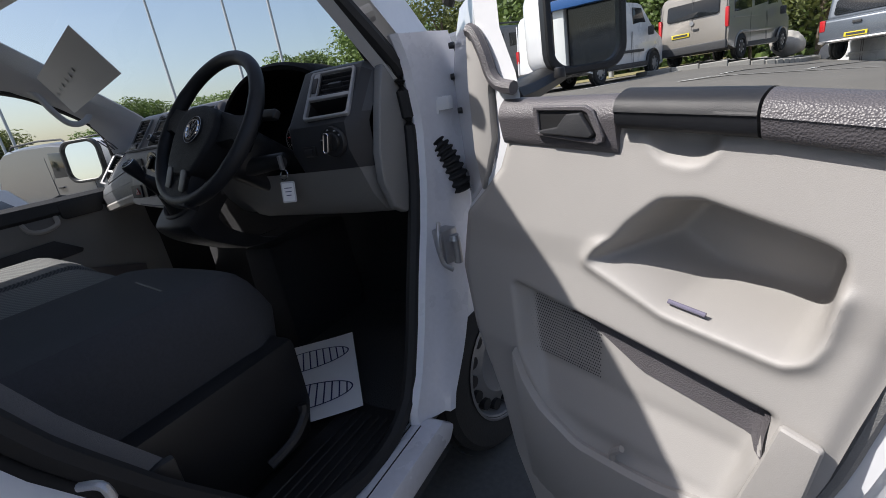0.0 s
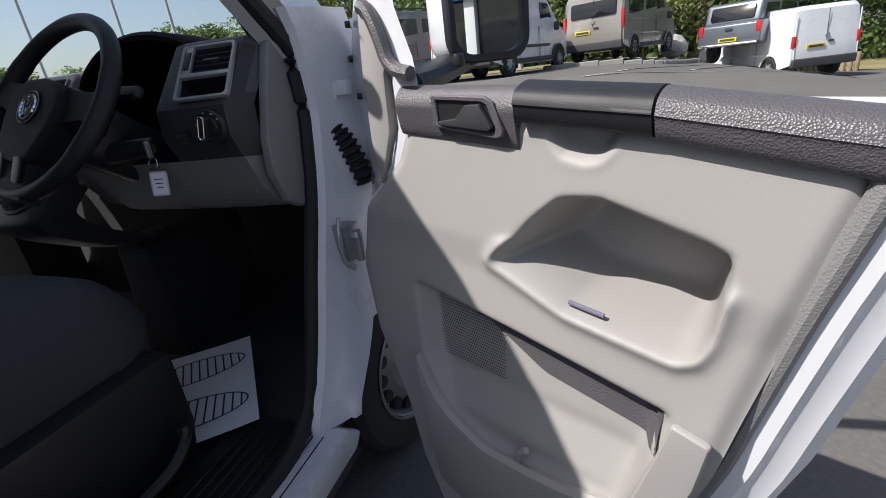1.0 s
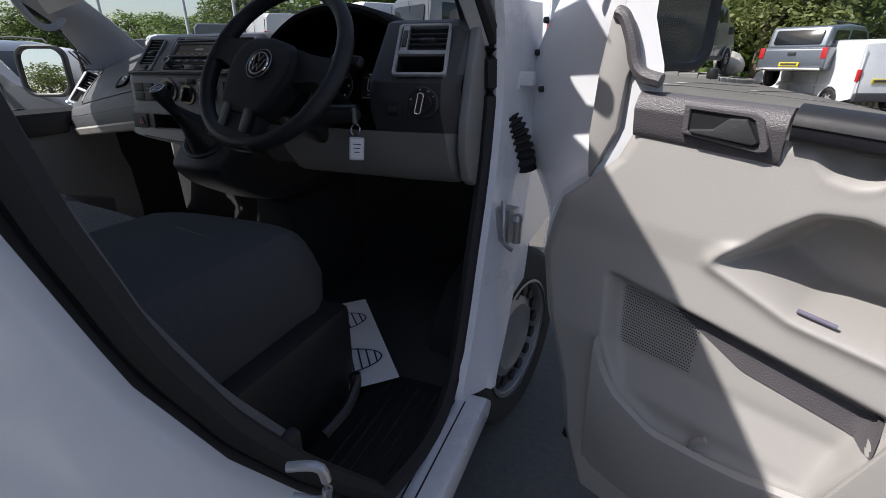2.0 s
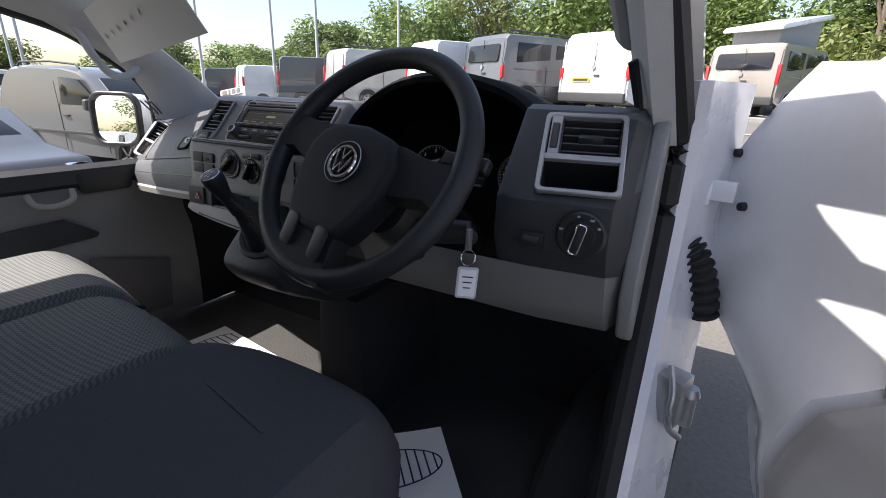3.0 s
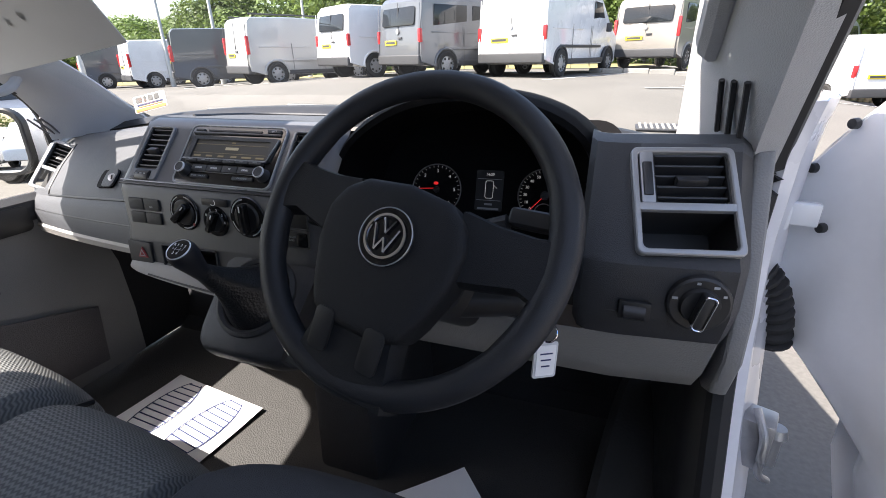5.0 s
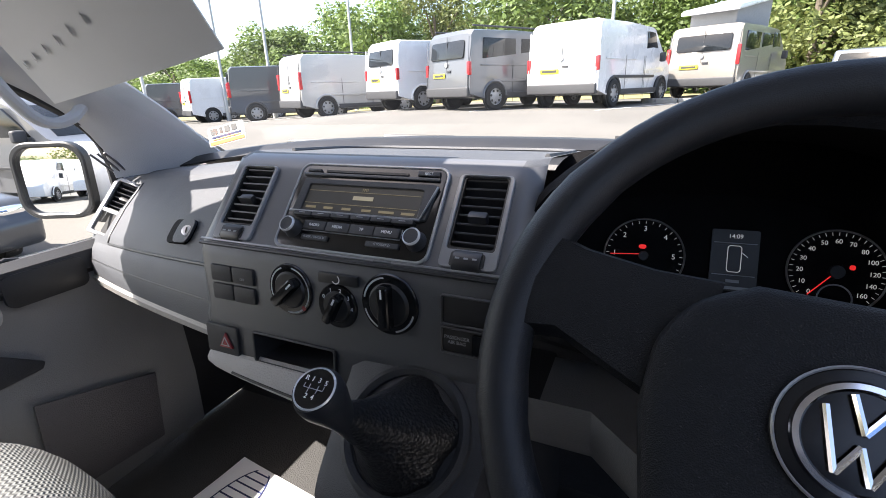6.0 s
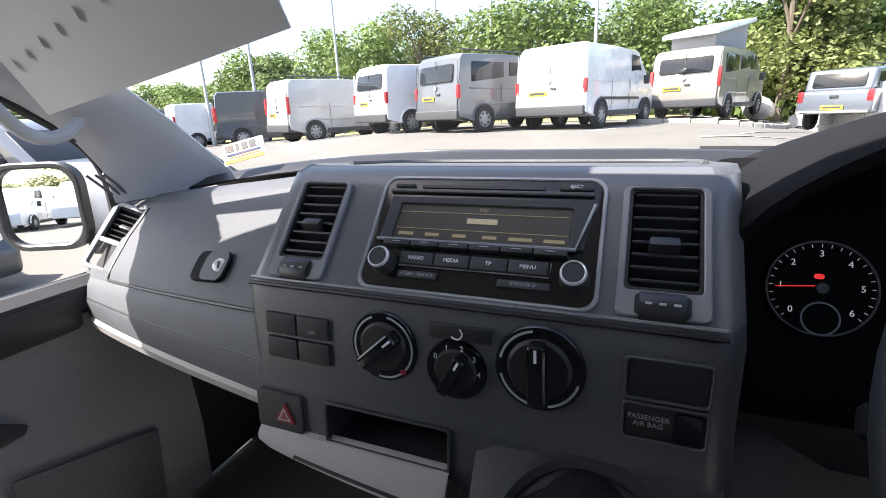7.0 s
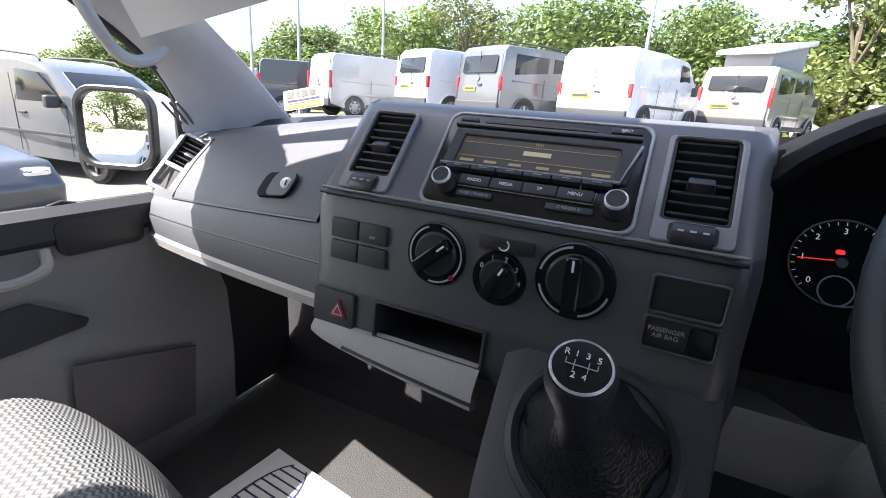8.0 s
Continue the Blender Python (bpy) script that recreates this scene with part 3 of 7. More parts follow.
part("window_seal", tube(frame_pts, 0.016, 8), M_RUBBER, pdoor, "black rubber window seal")
rows = [[(-0.985 + 0.07 * min(1, (z - 1.06) / 0.6), y, min(z, 1.54 - 0.45 * max(0.0, y))) for z in (1.06, 1.25, 1.45, 1.66)] for y in (0.34, 0.1, -0.4, -1.0)]
g = part("window_glass", grid(rows), M_GLASS, pdoor, "clear side window")
g.visible_shadow = False
part("door_skin", grid([[(-1.02, y, z) for z in (0.4, 0.7, 1.05)] for y in (0.42, -0.3, -1.05)]), M_PAINT, pdoor)
part("lock_button", tube([(-0.975, 0.02, 1.055), (-0.975, 0.045, 1.062), (-0.975, 0.07, 1.055)], 0.006, 8), M_BLACK, pdoor)

lm = thing("left_door_mirror", "white door mirror with black rim outside the passenger window", "mirror", at=(-1.1, 0.38, 1.1))
mm = facing((-1.16, 0.275, 1.192), (0.42, -0.905, 0.06))
part("housing", prism(rounded(0.20, 0.20, 0.05, 6), 0.11, mm @ pose(0, 0.012, 0), 0.035, 4), M_PAINT, lm, "white painted mirror housing")
part("rim", ring(rounded(0.205, 0.208, 0.055, 6), rounded(0.175, 0.178, 0.045, 6), 0.03, mm @ pose(0, -0.012, 0), 0.004), M_BLACK, lm)
part("mirror_glass", prism(rounded(0.177, 0.180, 0.046, 6), 0.004, mm @ pose(0, 0.0, 0)), M_MIRROR, lm, "silvered mirror glass")
part("arm", box(0.12, 0.06, 0.05, pose(-1.05, 0.36, 1.09, 0, 0, 20), 0.015), M_BLACK, lm)

# sticker inside the windscreen's corner
st = thing("windscreen_sticker", "small white and orange dealer sticker in the windscreen corner", "sticker", at=(-0.78, 0.50, 1.25))
sm = facing((-0.752, 0.515, 1.298), (0.30, -0.85, 0.45)) @ pose(0, 0, 0, 0, -14, 0)
M_ORANGE = mat("orange_print", (0.70, 0.17, 0.02), 0.6)
part("backing", prism(rounded(0.105, 0.056, 0.004, 2), 0.001, sm), mat("sticker_paper", (0.50, 0.49, 0.47), 0.6, var=0.05, grain=20), st)
part("orange_band", prism(rounded(0.099, 0.010, 0.002, 2, 0, -0.020), 0.0008, sm @ pose(0, -0.001, 0)), M_ORANGE, st)
for x, w in ((-0.034, 0.020), (-0.014, 0.008), (0.004, 0.015), (0.024, 0.015)):
    part("logo_bar", prism(rounded(w, 0.018, 0.002, 2, x, 0.014), 0.0008, sm @ pose(0, -0.001, 0)), M_BLACK, st)
part("text_bar", prism(rounded(0.085, 0.005, 0.001, 2, 0, -0.003), 0.0008, sm @ pose(0, -0.001, 0)), M_INK, st)
part("orange_line", prism(rounded(0.080, 0.003, 0.001, 2, 0, -0.010), 0.0008, sm @ pose(0, -0.001, 0)), M_ORANGE, st)

# ---- dashboard ----
dash = thing("dashboard", "grey moulded plastic van dashboard", "dashboard", at=(0, 0.2, 0.95))

# passenger side: rows run from the centre stack to the passenger door
def prow(u, y0, z0, y1, z1, bend=0.0):
    x = -0.235 - 0.755 * u
    return (x, y0 + (y1 - y0) * u + bend * math.sin(math.pi * u), z0 + (z1 - z0) * u)


US = np.linspace(0, 1, 20)
TOPROWS = ((0.70, 1.245, 0.50, 1.195, 0.03), (0.45, 1.278, 0.46, 1.200, 0.0), (0.22, 1.294, 0.42, 1.199, -0.01), (0.165, 1.292, 0.385, 1.190, -0.012), (0.145, 1.283, 0.37, 1.180, -0.012))
part("passenger_top", grid([[prow(u, *r[:4], r[4]) for u in US] for r in TOPROWS]), M_DASH_TOP, dash, "dark grey soft dash top")
FACE = ((0.145, 1.283, 0.37, 1.180, -0.012), (0.08, 1.232, 0.30, 1.122, -0.012), (0.025, 1.175, 0.245, 1.069, -0.01), (0.006, 1.150, 0.235, 1.050, -0.008))
PVM = facing((-0.931, 0.294, 1.120), (0.42, -0.74, 0.52), (0.22, 0.45, 0.86))
part("passenger_face", punch(grid([[prow(u, *r[:4], r[4]) for u in US] for r in FACE]), PVM, 0.095, 0.152), M_DASH_TOP, dash)
LOW = ((0.006, 1.150, 0.235, 1.050, -0.008), (-0.006, 1.138, 0.222, 1.038, -0.008), (-0.012, 1.105, 0.212, 1.014, -0.008), (-0.015, 1.098, 0.209, 1.008, -0.008), (-0.015, 1.062, 0.212, 0.970, -0.008))
part("passenger_lower", grid([[prow(u, *r[:4], r[4]) for u in US] for r in LOW]), M_DASH_TOP, dash)
LIP = ((-0.015, 1.062, 0.212, 0.970, -0.008), (-0.017, 1.055, 0.206, 0.964, -0.008), (-0.009, 1.038, 0.212, 0.942, -0.008), (0.017, 1.030, 0.235, 0.938, -0.008), (0.25, 1.05, 0.40, 0.98, 0))
part("passenger_lip", grid([[prow(u, *r[:4], r[4]) for u in US] for r in LIP]), M_BEIGE, dash, "pale grey lower lip")


def on_face(u, v, lift=0.0):
    """A place on the passenger face: u to the passenger door, v down from the brow."""
    a, b = prow(u, *FACE[0][:4], FACE[0][4]), prow(u, *FACE[3][:4], FACE[3][4])
    m1, m2 = prow(u, *FACE[1][:4], FACE[1][4]), prow(u, *FACE[2][:4], FACE[2][4])
    p = Vector([np.interp(v, [0, .38, .8, 1], [q[i] for q in (a, m1, m2, b)]) for i in range(3)])
    return p + Vector((0.22, -0.75, 0.62)) * lift


def line_on(pts, r, name, material, parent):
    return part(name, tube(pts, r, 6), material, parent)


# glove box gap lines, lock and grip
line_on([on_face(0.055, v, 0.0005) for v in np.linspace(0.0, 0.97, 9)] + [on_face(u, 0.97, 0.0005) for u in np.linspace(0.08, 0.765, 14)] + [on_face(0.765 + 0.03 * (1 - v), v, 0.0005) for v in np.linspace(0.93, 0.05, 9)], 0.0028, "glovebox_gap", M_BLACK, dash)
line_on([prow(u, *LOW[2][:4], LOW[2][4]) for u in np.linspace(0.02, 1, 14)], 0.0016, "lower_gap", M_BLACK, dash)
def on_grip(a, b, lift):
    """A place on the glove box lid, a metres across and b up from the middle of its grip."""
    return on_face(0.235 - a / 0.80, 0.66 - b / 0.16, lift)


def lid_piece(w, h, r, cx, lift, deep):
    """A rounded plate that follows the lid's curve."""
    bm = bmesh.new()
    edge = rounded(w, h, r, 5, cx)
    lo_ = [bm.verts.new(on_grip(x, z, lift - deep)) for x, z in edge]
    hi_ = [bm.verts.new(on_grip(x, z, lift)) for x, z in edge]
    for i in range(len(edge)):
        j = (i + 1) % len(edge)
        bm.faces.new((lo_[i], lo_[j], hi_[j], hi_[i]))
    bm.faces.new(hi_)
    bmesh.ops.recalc_face_normals(bm, faces=bm.faces)
    return bm


part("grip_recess", lid_piece(0.094, 0.040, 0.014, -0.004, 0.0065, 0.012), M_HOOD, dash, "black recess round the glovebox grip", smooth=False)
part("grip_flap", lid_piece(0.064, 0.038, 0.014, 0.0125, 0.0095, 0.006), M_DASH_TOP, dash, "grey glovebox grip", smooth=False)
gm = facing(on_grip(0.029, 0.0, 0.0105), (0.22, -0.75, 0.62))
part("lock_barrel", cyl(0.0095, 0.0095, 0.004, gm @ pose(0, 0, 0, 90, 0, 0), 24, 0.001), M_BRIGHT, dash, "chrome lock barrel")
part("key_slit", box(0.0024, 0.001, 0.010, gm @ pose(0, -0.0022, 0)), M_BLACK, dash)


def slats(parent, m, w, h, n, depth=0.02, tab=True, tab_x=0.0):
    """A louvred vent: black box, tilted slats and a sliding tab."""
    part("vent_box", ring(rounded(w + 0.004, h + 0.004, 0.005, 3), rounded(w - 0.003, h - 0.003, 0.004, 3), depth, m @ pose(0, 0, 0)), M_BLACK, parent)
    part("vent_back", prism(rounded(w, h, 0.004, 3), 0.002, m @ pose(0, depth, 0)), M_BLACK, parent)
    for k in range(n):
        z = -h / 2 + h * (k + 0.5) / n
        part("slat", box(w - 0.004, depth * 0.75, 0.0032, m @ pose(0, depth * 0.42, z, -24, 0, 0), 0.0012, 1), M_SLAT, parent)
    if tab:
        part("slider_tab", box(w * 0.42, 0.014, 0.011, m @ pose(tab_x, 0.001, -h * 0.08, -24, 0, 0), 0.003), M_SLAT, parent)


# passenger end vent with its cubby
pv = thing("passenger_end_vent", "silver framed black air vent at the passenger door", "air vent", at=(-0.95, 0.3, 1.1))
pvm = PVM
part("frame", ring(rounded(0.105, 0.162, 0.008, 3), rounded(0.083, 0.142, 0.006, 3), 0.012, pvm @ pose(0, -0.008, 0), 0.0015), M_SILVER, pv, "satin silver frame")
part("divider", box(0.09, 0.010, 0.010, pvm @ pose(0, -0.002, -0.012), 0.002), M_SILVER, pv)
slats(pv, pvm @ pose(0, -0.001, 0.033), 0.080, 0.078, 6)
part("cubby", prism(rounded(0.086, 0.055, 0.004, 3), 0.002, pvm @ pose(0, 0.03, -0.043)), M_BLACK, pv)

# centre stack
stack = thing("centre_stack", "grey plastic centre console stack on the dashboard", "console", at=(0, 0.1, 1.0))
SX0, SX1 = -0.250, 0.206
SROWS = ((0.62, 1.256), (0.40, 1.281), (0.150, 1.3050), (0.108, 1.3085), (0.088, 1.3030), (-0.005, 1.2000), (-0.016, 1.184), (-0.022, 1.108), (-0.030, 1.092), (-0.034, 1.045), (-0.032, 1.030))
rows = []
for k, (y, z) in enumerate(SROWS):
    inset = 0.012 * max(0, k - 5) / 5
    xs = [SX0 + inset - 0.012, SX0 + inset, SX0 + inset + 0.012] + list(np.linspace(SX0 + 0.06, SX1 - 0.06, 5)) + [SX1 - 0.012, SX1, SX1 + 0.012]
    ys = [y + 0.03, y + 0.008, y + 0.001] + [y] * 5 + [y + 0.001, y + 0.008, y + 0.03]
    rows.append([(x, yy, z) for x, yy in zip(xs, ys)])
UP = facing((0, 0.040, 1.2515), (0, -0.751, 0.66))        # the sloping upper face
LOWF = facing((0, -0.019, 1.147), (0, -0.996, 0.08))    # the steep lower face
BOTF = facing((0, -0.032, 1.066), (0, -0.995, 0.09))


body = grid(rows)
for cx in (-0.192, 0.157):
    punch(body, UP @ pose(cx, 0, 0.008), 0.056, 0.093)
    punch(body, UP @ pose(cx, 0, -0.052), 0.042, 0.016)
punch(body, BOTF @ pose(-0.078, 0, -0.002), 0.136, 0.043)
for fc in body.faces:
    cz = fc.calc_center_median()
    fc.material_index = 1 if cz.z > 1.198 and cz.y < 0.10 else (2 if cz.y > 0.10 else 0)
part("stack_body", body, [M_DASH_MID, M_SATIN, M_DASH_TOP], stack)
part("panel_joint", tube([(SX0 + 0.004, -0.0085, 1.1985), (0.0, -0.0085, 1.1985), (SX1 - 0.004, -0.0085, 1.1985)], 0.0022, 6), M_BLACK, stack)
part("panel_edge", tube([(SX0 + 0.004, -0.0045, 1.2035), (0.0, -0.0045, 1.2035), (SX1 - 0.004, -0.0045, 1.2035)], 0.0018, 6), M_EDGE, stack, "pale satin edge of the upper panel")


for x0, x1 in ((-0.24, -0.085), (-0.075, 0.08), (0.09, 0.195)):
    part("demister_slot", box(x1 - x0, 0.030, 0.006, pose((x0 + x1) / 2, 0.475, 1.2735, -6.5, 0, 0), 0.002, 1), M_BLACK, stack, "black demister slot on the dash top")
part("tray_edge", tube(smooth_path([(-0.24, 0.20, 1.3015), (-0.235, 0.42, 1.281), (0.0, 0.445, 1.2785), (0.195, 0.42, 1.281), (0.20, 0.20, 1.3015)], 6), 0.004, 6), M_DASH_TOP, stack)


def up(x, z, lift=0.0):
    return UP @ pose(x, -lift, z)


def lo(x, z, lift=0.0):
    return LOWF @ pose(x, -lift, z)


for name, cx in (("left_centre_vent", -0.192), ("right_centre_vent", 0.157)):
    v = thing(name, "black louvred air vent in the centre stack", "air vent", group="centre air vents", at=(cx, 0.05, 1.22))
    part("frame", ring(rounded(0.068, 0.118, 0.006, 3, 0, -0.006), rounded(0.057, 0.094, 0.004, 3, 0, 0.004), 0.006, up(cx, 0.003, 0.004), 0.001), M_EDGE, v)
    slats(v, up(cx, 0.008, 0.001), 0.055, 0.092, 8)
    part("wheel_slot", prism(rounded(0.040, 0.017, 0.003, 3), 0.0015, up(cx, -0.052, 0.0052)), M_BLACK, v)
    part("thumbwheel", cyl(0.016, 0.016, 0.034, up(cx, -0.052, -0.0075) @ pose(0, 0, 0, 0, 90, 0), 20, 0.002), M_SLAT, v)
    for k in range(3):
        part("mark", box(0.005, 0.0006, 0.002, up(cx - 0.010 + 0.010 * k, -0.052, 0.0088)), M_DIM_MARK, v)

# radio
radio = thing("car_radio", "black car radio with wide display and two silver ringed knobs", "radio", at=(0, 0.02, 1.2))
part("surround", ring(rounded(0.226, 0.128, 0.014, 6), rounded(0.219, 0.121, 0.012, 6), 0.006, up(-0.003, 0.0, 0.004), 0.001), M_SILVER, radio, "thin silver surround")
part("faceplate", prism(rounded(0.220, 0.122, 0.012, 6), 0.01, up(-0.003, 0.0, 0.003), 0.002), M_GLOSS_BLACK, radio)
part("cd_slot", box(0.125, 0.003, 0.0032, up(-0.008, 0.051, 0.0035)), M_BLACK, radio)
part("slot_lip", box(0.205, 0.004, 0.004, up(-0.003, 0.0455, 0.004), 0.001), M_DASH_MID, radio)
part("eject_button", box(0.030, 0.004, 0.0065, up(0.083, 0.0525, 0.0045), 0.001), M_DASH_DARK, radio)
part("side_button", box(0.022, 0.004, 0.004, up(-0.09, 0.051, 0.0045), 0.001), M_DASH_DARK, radio)
part("display_hood", ring([(-0.098, 0.036), (0.096, 0.036), (0.104, 0.034), (0.098, -0.012), (0.09, -0.014), (-0.10, -0.014)][::-1], [(-0.085, 0.028), (0.083, 0.028), (0.086, 0.026), (0.086, -0.008), (0.084, -0.010), (-0.087, -0.010)][::-1], 0.010, up(-0.003, 0.002, 0.006), 0.001), M_DASH_DARK, radio)
part("hood_edge", tube([up(x, z, 0.0075).translation for x, z in ((-0.104, -0.012), (0.088, -0.011), (0.101, 0.034))], 0.0016, 6), M_SILVER, radio, "silver display edge")
part("display", prism(rounded(0.172, 0.040, 0.002, 2), 0.002, up(-0.004, 0.011, 0.0035)), M_LCD, radio, "dim grey radio display")
disp = radio.children[-1]
for z in (0.0215, 0.003):
    part("line", box(0.168, 0.0005, 0.0005, up(-0.004, z, 0.0039)), M_LCD_TXT, disp)
lettering("band_text", "FM1", 0.0055, up(0.0, 0.0255, 0.0039), M_LCD_TXT, disp)
part("station_bar", box(0.030, 0.0005, 0.0055, up(0.0, 0.0135, 0.0039)), M_STATION, disp)
for x, w in ((-0.072, 0.018), (-0.044, 0.016), (-0.016, 0.015), (0.014, 0.015), (0.043, 0.024), (0.073, 0.020)):
    part("preset_bar", box(w * 0.9, 0.0005, 0.0032, up(x - 0.004, -0.003, 0.0039)), M_LCD_TXT, disp)
for k in range(6):
    part("preset_button", box(0.0285, 0.008, 0.0058, up(-0.0775 + 0.0297 * k - 0.003, -0.0155, 0.006), 0.0012), M_DASH_DARK, radio)
    part("dash_mark", box(0.009, 0.0004, 0.0007, up(-0.0775 + 0.0297 * k - 0.003, -0.0150, 0.0103)), M_DIM_MARK, radio.children[-1])
for k, word in enumerate(("RADIO", "MEDIA", "TP", "MENU")):
    x = -0.056 + 0.0355 * k
    part("button", box(0.0345, 0.006, 0.0125, up(x, -0.0305, 0.005), 0.0012), M_DASH_DARK, radio)
    lettering("word", word, 0.0052, up(x, -0.0305, 0.0083), M_WHITE_MARK, radio.children[-1])
part("button_edge", tube([up(x, z, 0.0045).translation for x, z in ((-0.074, -0.0375), (0.069, -0.0375), (0.0695, -0.024))], 0.0007, 5), M_SILVER, radio)
for x, w, word in ((-0.052, 0.040, "SEEK / TRACK"), (0.048, 0.046, "FOLDER")):
    part("rocker", box(w, 0.004, 0.007, up(x, -0.0465, 0.0042), 0.001), M_DASH_DARK, radio)
    lettering("word", "\u25c1 " + word + " \u25b7", 0.0040, up(x, -0.0465, 0.0064), M_DIM_MARK, radio.children[-1])
lettering("eject_word", "EJECT", 0.0045, up(0.083, 0.0525, 0.0067), M_WHITE_MARK, radio)
for name, x in (("left_knob", -0.090), ("right_knob", 0.090)):
    part(name, lathe([(0.0, 0.017), (0.0085, 0.017), (0.0098, 0.0155), (0.0105, 0.014), (0.0118, 0.003), (0.013, 0.0)], up(x, -0.0365, 0.003) @ pose(0, 0, 0, 90, 0, 0), 32), M_DASH_DARK, radio)
    part("ring", lathe([(0.0090, 0.0172), (0.0098, 0.0178), (0.0108, 0.0165), (0.0110, 0.0145)], up(x, -0.0365, 0.003) @ pose(0, 0, 0, 90, 0, 0), 32), M_BRIGHT, radio.children[-1], "bright silver ring")

# heater panel
heater = thing("heater_controls", "heater panel with three round rotary knobs", "control panel", at=(0, 0, 1.12))
part("rear_screen_button", box(0.058, 0.006, 0.0135, lo(-0.002, 0.032, 0.002), 0.002), M_BLACK, heater)
part("symbol", lathe([(0.0045, 0.0), (0.006, 0.0)], lo(-0.004, 0.032, 0.0055) @ pose(0, 0, 0, 90, 0, 0), 20, -150, 60), M_WHITE_MARK, heater.children[-1])
for name, x, z, r, ang, ticks in (("temperature_knob", -0.079, 0.007, 0.0335, -48, 0), ("fan_knob", -0.006, -0.004, 0.0275, -28, 5), ("air_knob", 0.068, 0.010, 0.0365, 2, 0)):
    km = lo(x, z, 0.0)
    part("dial_plate", lathe([(0, 0.003), (r, 0.003), (r + 0.0012, 0.0015), (r + 0.0015, 0.0)], km @ pose(0, 0, 0, 90, 0, 0), 40), M_GLOSS_BLACK, heater)
    plate = heater.children[-1]
    if r > 0.03:
        for a0, a1 in (((-100, 80), (110, 225)) if x < 0 else ((100, 170), (195, 255), (285, 345))):
            part("scale_arc", lathe([(r * 0.88, 0.0034), (r * 0.94, 0.0034)], km @ pose(0, 0, 0, 90, 0, 0), 24, a0, a1), M_DIM_MARK, plate)
    else:
        for k in range(5):
            a = radians(150 - 38 * k)
            lettering("digit", str(k), 0.0072, km @ pose(r * 0.80 * math.cos(a), -0.0034, r * 0.80 * math.sin(a)), M_WHITE_MARK, plate)
    knob = part(name, lathe([(0, 0.007), (r * 0.66, 0.006), (r * 0.74, 0.003)], km @ pose(0, 0, 0, 90, 0, 0), 36), M_BLACK, heater)
    grip = prism(rounded(r * 0.42, r * 1.45, r * 0.12, 4), 0.016, km @ pose(0, -0.019, 0, 0, -ang, 0), 0.004, 3)
    part("grip", grip, M_GLOSS_BLACK, knob)
    part("pointer", box(0.0022, 0.0006, r * 0.3, km @ pose(0, -0.0194, 0, 0, -ang, 0) @ pose(0, 0, r * 0.5)), M_WHITE_MARK, knob)
part("red_dot", lathe([(0, 0.0036), (0.0032, 0.0036)], lo(-0.079 + 0.021, 0.007 - 0.022, 0) @ pose(0, 0, 0, 90, 0, 0), 14), M_RED, heater)
for z in (0.014, -0.013):
    for x in (-0.200, -0.160):
        part("blank_switch", box(0.0385, 0.007, 0.0235, lo(x, z, 0.001), 0.003), M_DASH_DARK, heater)
lettering("off_word", "OFF", 0.005, lo(-0.160, 0.010, 0.0048), M_DIM_MARK, heater)
for z, h in ((0.016, 0.031), (-0.020, 0.028)):
    part("blank_bezel", ring(rounded(0.062, h + 0.005, 0.004, 3), rounded(0.057, h, 0.003, 3), 0.005, lo(0.164, z, 0.003), 0.0008), M_DASH_MID, heater)
    part("blank_cover", prism(rounded(0.057, h, 0.003, 3), 0.004, lo(0.164, z, 0.001), 0.001), M_BLACK, heater)
lettering("airbag_word", "PASSENGER\nAIR BAG", 0.0058, lo(0.153, -0.019, 0.0015), M_DIM_MARK, heater)
part("lamp_window", prism(rounded(0.020, 0.024, 0.003, 3), 0.004, lo(0.181, -0.020, 0.003), 0.001), M_GLOSS_BLACK, heater)
part("small_slot", prism(rounded(0.032, 0.015, 0.003, 3), 0.004, lo(0.176, -0.060, 0.004), 0.001), M_BLACK, heater)

# hazard switch, open shelf, pale lip below
part("hazard_panel", prism(rounded(0.060, 0.044, 0.004, 3), 0.006, BOTF @ pose(-0.205, -0.005, -0.002), 0.002), M_DASH_DARK, stack)
part("hazard_switch", prism([(-0.013, -0.010), (0.013, -0.010), (0.0, 0.013)], 0.004, BOTF @ pose(-0.196, -0.008, -0.002), 0.002), M_RED, stack, "dark red hazard triangle switch")
part("hazard_outline", ring([(-0.008, -0.0065), (0.008, -0.0065), (0.0, 0.0075)], [(-0.006, -0.0055), (0.006, -0.0055), (0.0, 0.005)], 0.0006, BOTF @ pose(-0.196, -0.0086, -0.002)), M_DIM_MARK, stack.children[-1])
part("shelf", ring(rounded(0.140, 0.046, 0.004, 3), rounded(0.132, 0.040, 0.003, 3), 0.08, BOTF @ pose(-0.078, -0.004, -0.002), 0.001), M_DASH_DARK, stack, "open black oddments shelf")
part("shelf_back", prism(rounded(0.132, 0.040, 0.003, 3), 0.004, BOTF @ pose(-0.078, 0.07, -0.002)), M_BLACK, stack)
rows = []
for t in np.linspace(0, 1, 14):
    x = -0.232 + 0.222 * t
    d = 0.026 * t ** 0.6
    rows.append([(x, -0.030, 1.046), (x, -0.040, 1.043), (x, -0.046 - 0.35 * d, 1.036 - 0.5 * d), (x, -0.046 - 0.45 * d, 1.030 - 0.95 * d), (x, -0.036 - 0.4 * d, 1.026 - 1.05 * d), (x, 0.03, 1.018 - 0.9 * d)])
